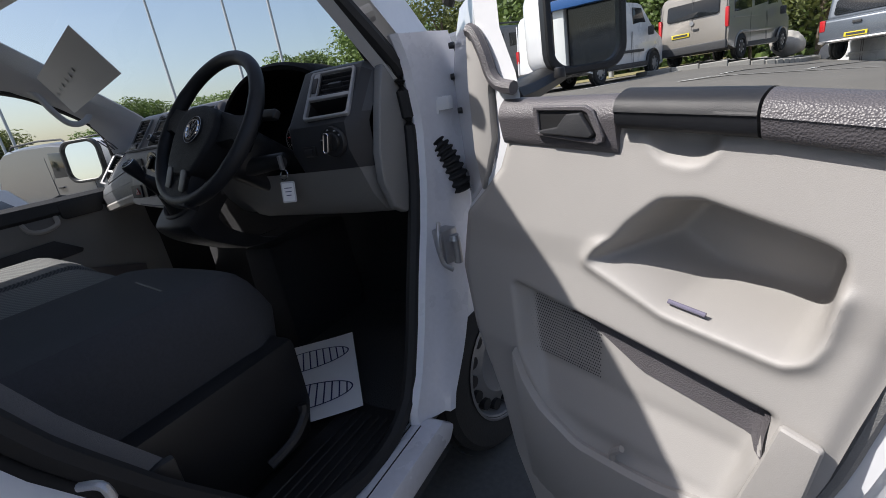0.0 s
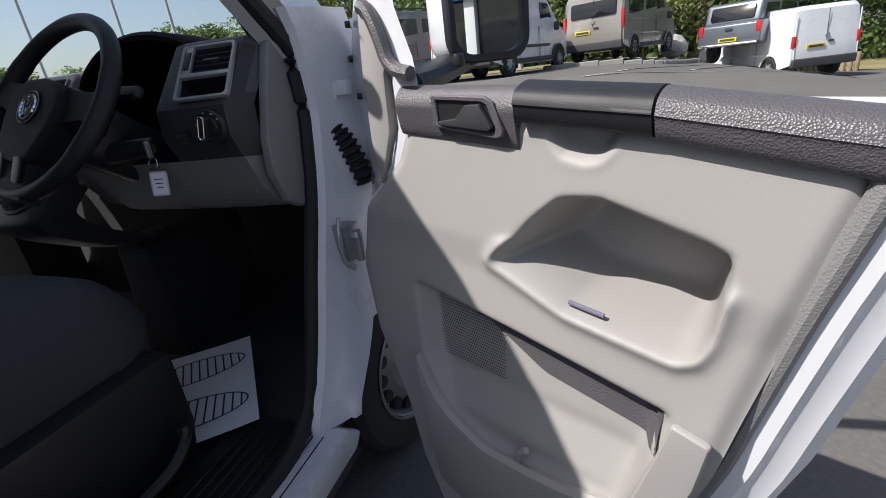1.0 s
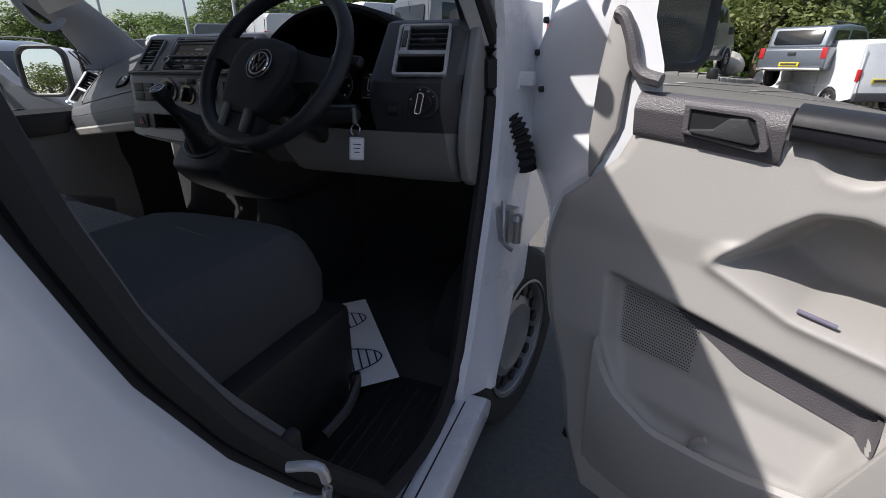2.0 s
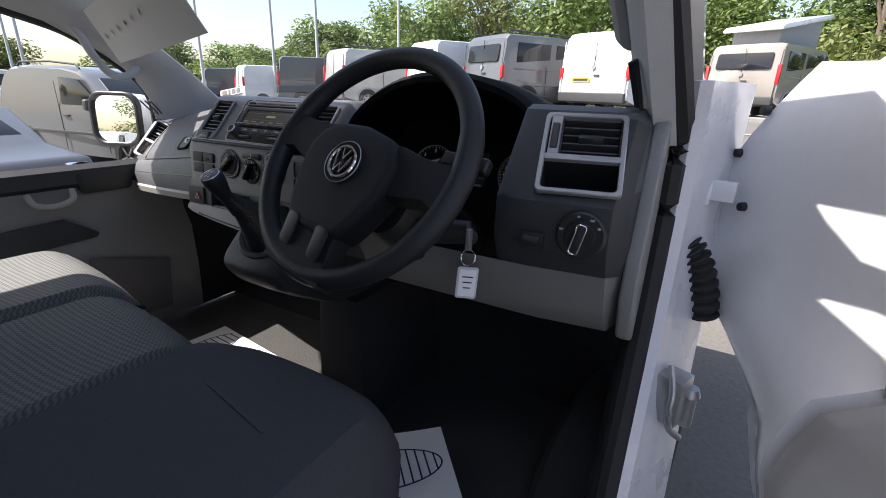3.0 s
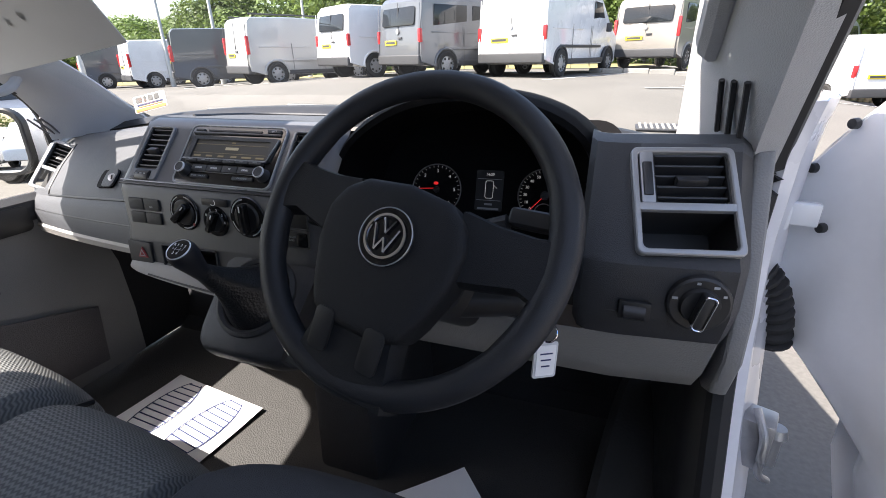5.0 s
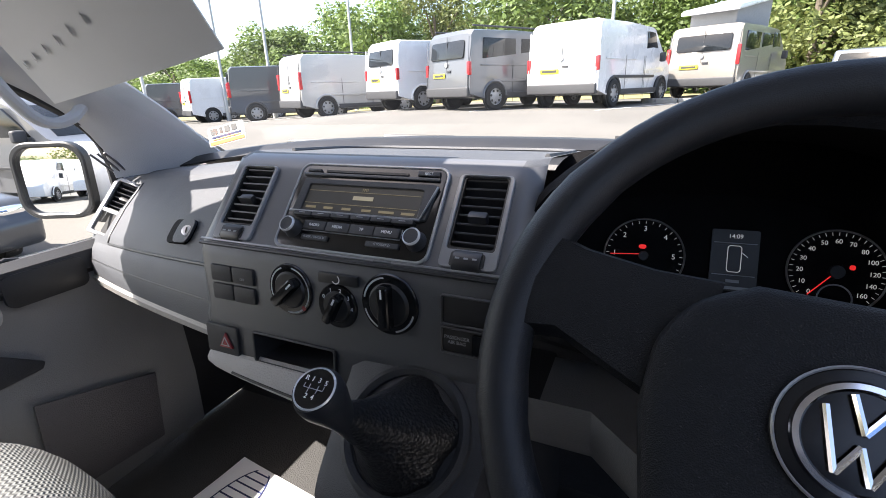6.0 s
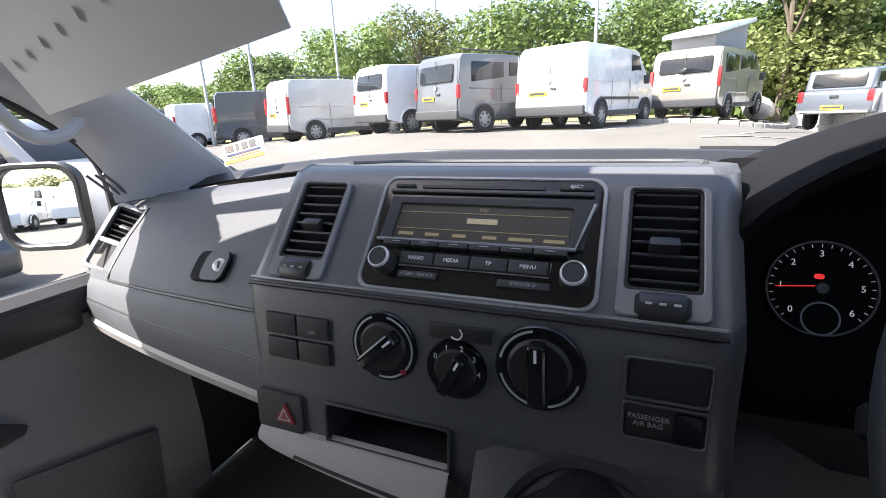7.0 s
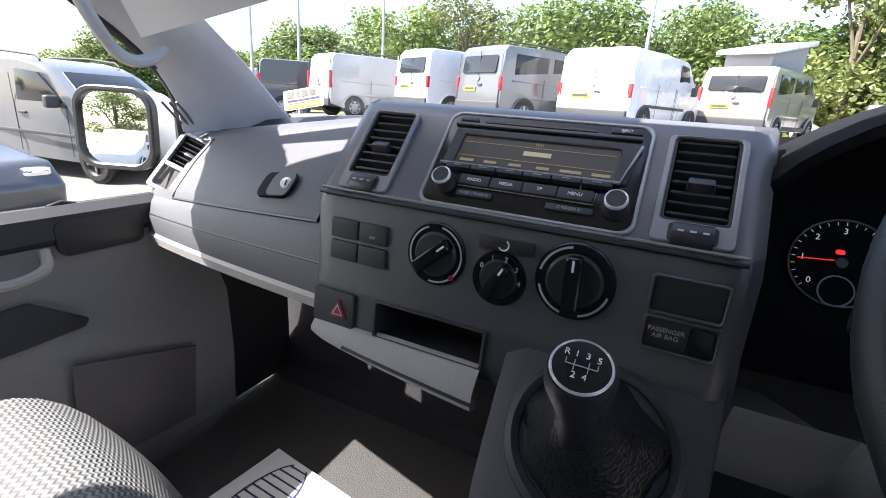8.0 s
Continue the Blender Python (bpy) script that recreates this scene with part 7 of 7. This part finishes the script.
# neighbours seen through the passenger window, nose to tail beside the van
def small_van(place, yaw, paint, label):
    """A small panel van: sloping bonnet, one door window, roof bars, black alloy wheels."""
    M = pose(*place, 0, 0, yaw)
    side = lambda x: M @ Matrix(((0, 1, 0, x), (1, 0, 0, 0), (0, 0, 1, 0), (0, 0, 0, 1)))
    t = thing("small_van", label, "van", at=tuple(place))
    prof = [(0.02, 0.36), (0.0, 0.60), (0.03, 1.05), (0.12, 1.52), (0.22, 1.70), (0.42, 1.79), (1.0, 1.825), (1.9, 1.81), (2.35, 1.745), (2.62, 1.64), (3.32, 1.13), (3.55, 1.06), (4.15, 0.90), (4.33, 0.74), (4.39, 0.55), (4.36, 0.32), (4.15, 0.24), (0.25, 0.28)]
    rows = []
    for q in (-1, -0.96, -0.86, -0.5, 0, 0.5, 0.86, 0.96, 1):
        r = []
        for y, z in prof:
            tuck = 1.0 if z < 1.0 else 1.0 - 0.15 * ((z - 1.0) / 0.82) ** 1.4
            nose = 1.0 - 0.12 * max(0.0, (y - 3.5) / 0.9) ** 2
            drop = max(0.0, abs(q) - 0.86) / 0.14
            r.append((q * 0.895 * tuck * nose, y + (0.05 if y < 0.4 else -0.06 if y > 4.0 else 0.0) * drop, z - 0.06 * drop * (z > 1.4)))
        rows.append(r)
    b = grid(rows, close_v=True)
    b.verts.ensure_lookup_table()
    for n0 in (0, (len(rows) - 1) * len(prof)):
        b.faces.new([b.verts[n0 + k] for k in range(len(prof))])
    b.transform(M)
    part("body", b, paint, t)
    part("windscreen", prism([(-0.70, 0), (0.70, 0), (0.60, 0.78), (-0.60, 0.78)], 0.02, M @ pose(0, 3.30, 1.15, 0, 0, 180) @ pose(0, 0, 0, -53, 0, 0), 0.006), M_DARKGLASS, t)
    for sx in (-1, 1):
        x = sx * 0.86 - 0.02
        part("door_window", prism([(1.95, 1.14), (3.02, 1.14), (2.52, 1.58), (2.0, 1.62)], 0.04, side(x) @ pose(0, 0, 0), 0.008), M_DARKGLASS, t)
        part("side_strip", box(0.02, 2.5, 0.05, M @ pose(sx * 0.897, 2.1, 0.66), 0.008), M_BUMPER, t)
        part("door_seam", box(0.008, 0.012, 1.2, M @ pose(sx * 0.892, 1.88, 0.95), 0.002), M_BUMPER, t)
        part("front_seam", box(0.008, 0.012, 0.80, M @ pose(sx * 0.894, 3.06, 0.74), 0.002), M_BUMPER, t)
        part("door_handle", box(0.03, 0.16, 0.035, M @ pose(sx * 0.905, 2.06, 0.96), 0.01), M_BUMPER, t)
        part("door_mirror", box(0.20, 0.12, 0.19, M @ pose(sx * 1.0, 2.92, 1.17), 0.05, 3), M_BUMPER, t)
        part("headlight", box(0.28, 0.30, 0.20, M @ pose(sx * 0.66, 4.08, 0.78), 0.07, 3), M_CHROME, t)
        part("roof_bar", tube([M @ Vector((sx * 0.66, y, z)) for y, z in ((0.5, 1.80), (0.6, 1.87), (1.5, 1.885), (2.2, 1.84), (2.3, 1.77))], 0.018, 8), M_BUMPER, t, "black roof bar")
        for y in (0.85, 3.53):
            wmx = M @ pose(sx * 0.835, y, 0.315, 0, 90 * sx, 0)
            wh = part("wheel", lathe([(0.22, -0.09), (0.295, -0.09), (0.316, -0.05), (0.316, 0.07), (0.295, 0.10), (0.225, 0.10), (0.215, 0.06)], wmx, 32), M_TYRE, t)
            part("rim", lathe([(0.222, 0.095), (0.20, 0.055), (0.05, 0.05), (0.0, 0.06)], wmx, 28), M_BLACK, wh)
            for k in range(5):
                a = 2 * math.pi * k / 5
                part("spoke", box(0.17, 0.035, 0.02, wmx @ pose(0.11 * math.cos(a), 0.11 * math.sin(a), 0.075, 0, 0, math.degrees(a)), 0.006), M_RIM, wh)
            # no real opening: a black disc paints the dark of the arch
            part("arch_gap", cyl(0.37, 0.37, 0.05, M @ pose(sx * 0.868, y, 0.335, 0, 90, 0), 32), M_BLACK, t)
    part("front_bumper", box(1.60, 0.20, 0.22, M @ pose(0, 4.32, 0.42), 0.06, 3), M_BUMPER, t)
    return t


small_van((-11.5, 4.05, ground_z(-11.5, 4.05)), -82, M_CARMID, "grey small van with roof bars and black wheels parked alongside")
hatch((-10.4, 1.2, ground_z(-10.4, 1.2)), -84, M_CARGREY, "dark hatchback parked beside the grey van")
for x, y, paint, lab in ((-19, 2.0, M_CARWHITE, "white van far along the car park"), (-22.5, 4.0, M_CARSILVER, "silver van far along the car park"), (-12, -9, M_CARWHITE, "white van behind the neighbours"), (-9, -12, M_CARGREY, "dark van behind the neighbours"), (-12.0, -25.0, M_CARWHITE, "white van parked behind the row"), (-15.0, -23.0, M_CARSILVER, "silver van parked behind the row")):
    van_mesh("vw", 4.8, 1.9, 1.96, paint, "distant_van", lab, stand(x, y), -20, True)

# bay lines
def bay_line(x0, y0, x1, y1, w=0.10):
    d = Vector((x1 - x0, y1 - y0, 0))
    nrm = Vector((-d.y, d.x, 0)).normalized() * w / 2
    r = []
    for t in np.linspace(0, 1, 14):
        x, y = x0 + d.x * t, y0 + d.y * t
        r.append([(x + s * nrm.x, y + s * nrm.y, ground_z(x, y) + 0.006) for s in (-1, 1)])
    tagged(part("bay_line", grid(r), M_LINE, smooth=False), "worn white bay line", "marking", kind="structure")


for x, y in ((-0.9, 10.6), (-4.0, 10.9), (-6.9, 11.4), (-9.7, 11.4), (-12.7, 11.6), (1.9, 9.5)):
    bay_line(x, y, x + 2.3, y + 4.6)
bay_line(1.2, 9.0, 8.0, 10.6)
bay_line(3.2, 9.8, 6.5, 17.0)
drain = thing("drain_cover", "rusty iron drain grating in the asphalt", "drain", at=stand(1.3, 6.3))
part("frame", box(0.62, 0.46, 0.02, pose(1.3, 6.3, ground_z(1.3, 6.3) + 0.006, 2, 0, 0), 0.005), M_BUMPER, drain)
for k in range(8):
    part("bar", box(0.03, 0.40, 0.012, pose(1.05 + 0.072 * k, 6.3, ground_z(1.3, 6.3) + 0.02, 2, 0, 0)), M_KERB, drain)

# low log fence, boulder, post
M_LOG = mat("weathered_wood", (0.36, 0.27, 0.17), 0.9, var=0.3, grain=12, fine=120, bump=0.5, bump_scale=60, spread=0.15)
fence = thing("log_fence", "low fence of short wooden logs", "fence", at=stand(6.2, 20.0))
for k in range(26):
    x = 5.6 + 0.16 * k
    part("log", cyl(0.075, 0.07, 0.62 + 0.05 * random.random(), pose(x, 20.5 - 0.12 * k * 0.6, ground_z(x, 20) + 0.28), 10, 0.01), M_LOG, fence)
bl = bmesh.new()
bmesh.ops.create_icosphere(bl, subdivisions=4, radius=0.5)
for v in bl.verts:
    v.co *= 1 + 0.22 * noise.noise(v.co * 2.2) + 0.08 * noise.noise(v.co * 6)
    v.co.z *= 0.85
bl.transform(pose(4.3, 20.4, ground_z(4.3, 20.4) + 0.55))
part("boulder", bl, mat("pale_stone", (0.40, 0.38, 0.35), 0.9, var=0.25, grain=4, fine=40, bump=0.5, bump_scale=20))
tagged(bpy.data.objects["boulder"], "large pale boulder on the dry grass", "boulder")
M_POST = mat("galvanised", (0.42, 0.43, 0.43), 0.5, metal=0.4, var=0.12, grain=4)
p = thing("marker_post", "slim wooden marker post on the verge", "post", at=stand(3.0, 18.0))
part("shaft", cyl(0.05, 0.05, 1.15, pose(3.0, 18.0, ground_z(3, 18) + 0.55), 10, 0.01), M_LOG, p)


def lamp_post(x, y, h, head=True, r=0.07):
    t = thing("lamp_post", "tall grey steel lamp post", "lamp post", group="lamp posts", at=stand(x, y))
    z = ground_z(x, y)
    part("column", lathe([(r * 1.5, 0), (r * 1.5, 1.2), (r, 1.3), (r * 0.7, h), (0, h)], pose(x, y, z), 14), M_POST, t)
    if head:
        part("lamp_head", box(0.5, 0.22, 0.10, pose(x + 0.2, y, z + h, 0, 8, 0), 0.03), M_POST, t)


for x, y, h in ((-17.7, 15.7, 9.5), (-14.9, 15.7, 9.5), (-13.8, 20.4, 9.5), (-11.3, 27.4, 9.5), (-7.1, 24.6, 9.5), (-1.5, 19.6, 9.5), (-27.4, 9.6, 9.0), (-31.3, 10.5, 9.0), (-20.7, 14.0, 8.5)):
    lamp_post(x, y, h)

# trees
M_LEAF = mat("leaf_green", (0.115, 0.172, 0.045), 0.6, var=0.45, grain=0.5, fine=3.0, spread=0.2)
M_LEAF2 = mat("leaf_olive", (0.155, 0.185, 0.06), 0.6, var=0.4, grain=0.5, fine=3.0, spread=0.2)
M_BARK = mat("bark", (0.13, 0.105, 0.08), 0.95, var=0.35, grain=3, fine=30, bump=0.7, bump_scale=14)


def thin_leaf(m, share=0.35):
    """Lets part of the light through the leaf."""
    nt = m.node_tree
    bs, out = nt.nodes["Principled BSDF"], nt.nodes["Material Output"]
    tl = nt.nodes.new("ShaderNodeBsdfTranslucent")
    mx = nt.nodes.new("ShaderNodeMixShader")
    mx.inputs[0].default_value = share
    nt.links.new(bs.inputs["Base Color"].links[0].from_socket, tl.inputs["Color"])
    nt.links.new(bs.outputs[0], mx.inputs[1])
    nt.links.new(tl.outputs[0], mx.inputs[2])
    nt.links.new(mx.outputs[0], out.inputs[0])


thin_leaf(M_LEAF)
thin_leaf(M_LEAF2)


def tree(name, h, w, leaf, seed, low=0.15, n=6600, size=0.175):
    rnd = random.Random(seed)
    t = thing(name, "broad leafy green tree behind the car park", "tree", group="tree belt", at=(0, 0, 0))
    limbs = [tube(smooth_path([(0, 0, -0.3), (0.1, 0, h * 0.3), (0.0, 0.1, h * 0.75)], 4), [0.26 - 0.022 * i for i in range(9)], 8)]
    lumps = []
    for k in range(16):
        a = rnd.uniform(0, 2 * math.pi)
        zz = rnd.uniform(low, 0.93)
        rad = w * 0.5 * (1 - ((zz - 0.45) / 0.62) ** 2) ** 0.5 * rnd.uniform(0.35, 0.85)
        c = Vector((rad * math.cos(a), rad * math.sin(a), h * zz))
        lumps.append((c, w * rnd.uniform(0.17, 0.27)))
        if k % 2 == 0:
            limbs.append(tube([(0, 0, h * zz * 0.55), c * 0.55 + Vector((0, 0, h * zz * 0.3)), c], [0.09, 0.06, 0.03], 6))
    part("trunk", join(*limbs), M_BARK, t)
    verts, faces = [], []
    for k in range(n):
        c, r = lumps[k % len(lumps)]
        d = Vector((rnd.gauss(0, 1), rnd.gauss(0, 1), rnd.gauss(0, 1))).normalized()
        p = c + d * r * rnd.uniform(0.55, 1.08) * Vector((1, 1, 0.85)).length / 1.65
        nn = (d + Vector((rnd.gauss(0, 0.7), rnd.gauss(0, 0.7), rnd.gauss(0.3, 0.7)))).normalized()
        u = nn.orthogonal().normalized()
        u = Matrix.Rotation(rnd.uniform(0, 6.28), 3, nn) @ u
        v = nn.cross(u)
        s = size * rnd.uniform(0.5, 1.25)
        i = len(verts)
        verts += [p - u * s, p + v * s * 0.55 - u * 0.1 * s, p + u * s, p - v * s * 0.55]
        faces.append((i, i + 1, i + 2, i + 3))
    me = bpy.data.meshes.new("crown")
    me.from_pydata(verts, [], faces)
    me.materials.append(leaf)
    ob = new("crown", me)
    ob.parent = t
    ob.matrix_parent_inverse = placed(t).inverted()
    return t


base_trees = [tree("tree", 7.2, 7.0, M_LEAF, 1), tree("tree", 6.2, 6.6, M_LEAF2, 2), tree("tree", 8.2, 7.2, M_LEAF, 3, 0.12), tree("tree", 5.2, 6.0, M_LEAF, 4, 0.1), tree("tall_tree", 10.5, 6.5, M_LEAF2, 5, 0.22, 7000)]
spots = []
rt = random.Random(7)
for k in range(26):
    x = -46 + 2.7 * k + rt.uniform(-0.8, 0.8)
    spots.append((x, 27.5 + rt.uniform(-1.5, 3.5) - 0.10 * max(0, -x - 15), rt.choice((0, 0, 1, 2, 3)), rt.uniform(0.8, 1.1)))
for k in range(12):
    spots.append((-44 + 6.5 * k, 40 + rt.uniform(-2, 3), rt.choice((0, 2, 2)), rt.uniform(1.0, 1.3)))
spots += [(6.2, 26.0, 4, 0.95), (-11.5, 25.5, 4, 0.72), (-42, 14, 1, 0.9), (-47, 8, 0, 0.9), (-52, 2, 3, 1.0), (-50, -6, 1, 1.1), (-45, -16, 0, 1.0), (-38, -26, 2, 0.9), (-30, -32, 0, 1.2), (-23, -36, 2, 1.2), (-20, -60, 0, 1.3), (-10.5, -48, 4, 0.9), (-6, -62, 0, 1.3), (3, -60, 2, 1.2), (10, -38, 0, 1.2), (18, -36, 2, 1.2)]
used = set()
for x, y, k, s in spots:
    m = pose(x, y, ground_z(x, y), 0, 0, rt.uniform(0, 360)) @ Matrix.Diagonal((s, s, s * rt.uniform(0.9, 1.08) * (0.62 if k == 4 and y < 0 else 0.30 if y < -20 else 0.55 if y < 5 else 0.8 if x > -14 else 0.84 if x > -28 else 0.66), 1))
    if k not in used:
        used.add(k)
        base_trees[k].matrix_basis = m
    else:
        c = copy_thing(base_trees[k], m)
        c.matrix_basis = m
# low scrub that closes the belt
verts, faces = [], []
for k in range(9000):
    x = rt.uniform(-60, 40)
    p = Vector((x, 25.5 + rt.uniform(0, 4.5), ground_z(x, 25) + abs(rt.gauss(0, 1.1))))
    nn = Vector((rt.gauss(0, 1), rt.gauss(-0.6, 1), rt.gauss(0.4, 1))).normalized()
    u = nn.orthogonal().normalized()
    v = nn.cross(u)
    s = rt.uniform(0.14, 0.34)
    i = len(verts)
    verts += [p - u * s, p + v * s * 0.6, p + u * s, p - v * s * 0.6]
    faces.append((i, i + 1, i + 2, i + 3))
me = bpy.data.meshes.new("scrub")
me.from_pydata(verts, [], faces)
me.materials.append(M_LEAF)
tagged(new("scrub", me), "low green scrub under the trees", "bushes", kind="stuff")

# showroom: white framed glass front on the driver's side
bld = thing("showroom", "white showroom building with blue fascia and glass front", "building", at=(6.2, -4, 0))
M_CLAD = mat("white_cladding", (0.70, 0.71, 0.71), 0.4, var=0.04, grain=2)
M_BLUE = mat("blue_fascia", (0.03, 0.10, 0.28), 0.35, var=0.05, grain=2)
part("wall", box(0.3, 16.0, 0.6, pose(6.35, 0.3, 0.3), 0.02), M_CLAD, bld)
part("roof_block", box(6.0, 17.0, 0.3, pose(9.0, 0.0, 3.25), 0.02), M_CLAD, bld)
for k in range(9):
    part("fascia_panel", box(0.12, 16.0, 0.11, pose(6.18, 0.3, 1.95 + 0.125 * k), 0.01), M_BLUE, bld)
for k in range(9):
    part("post", box(0.14, 0.14, 2.5, pose(6.25, -7.6 + 1.98 * k, 1.75), 0.01), M_CLAD, bld)
for k in range(8):
    gl = part("pane", box(0.012, 1.82, 2.4, pose(6.28, -6.61 + 1.98 * k, 1.75)), M_DARKGLASS, bld)
part("corner_post", box(0.45, 0.45, 4.2, pose(6.2, 8.4, 2.1), 0.02), M_CLAD, bld)
part("back_wall", box(0.2, 16.0, 4.0, pose(9.5, 0.3, 2.0)), M_CLAD, bld)
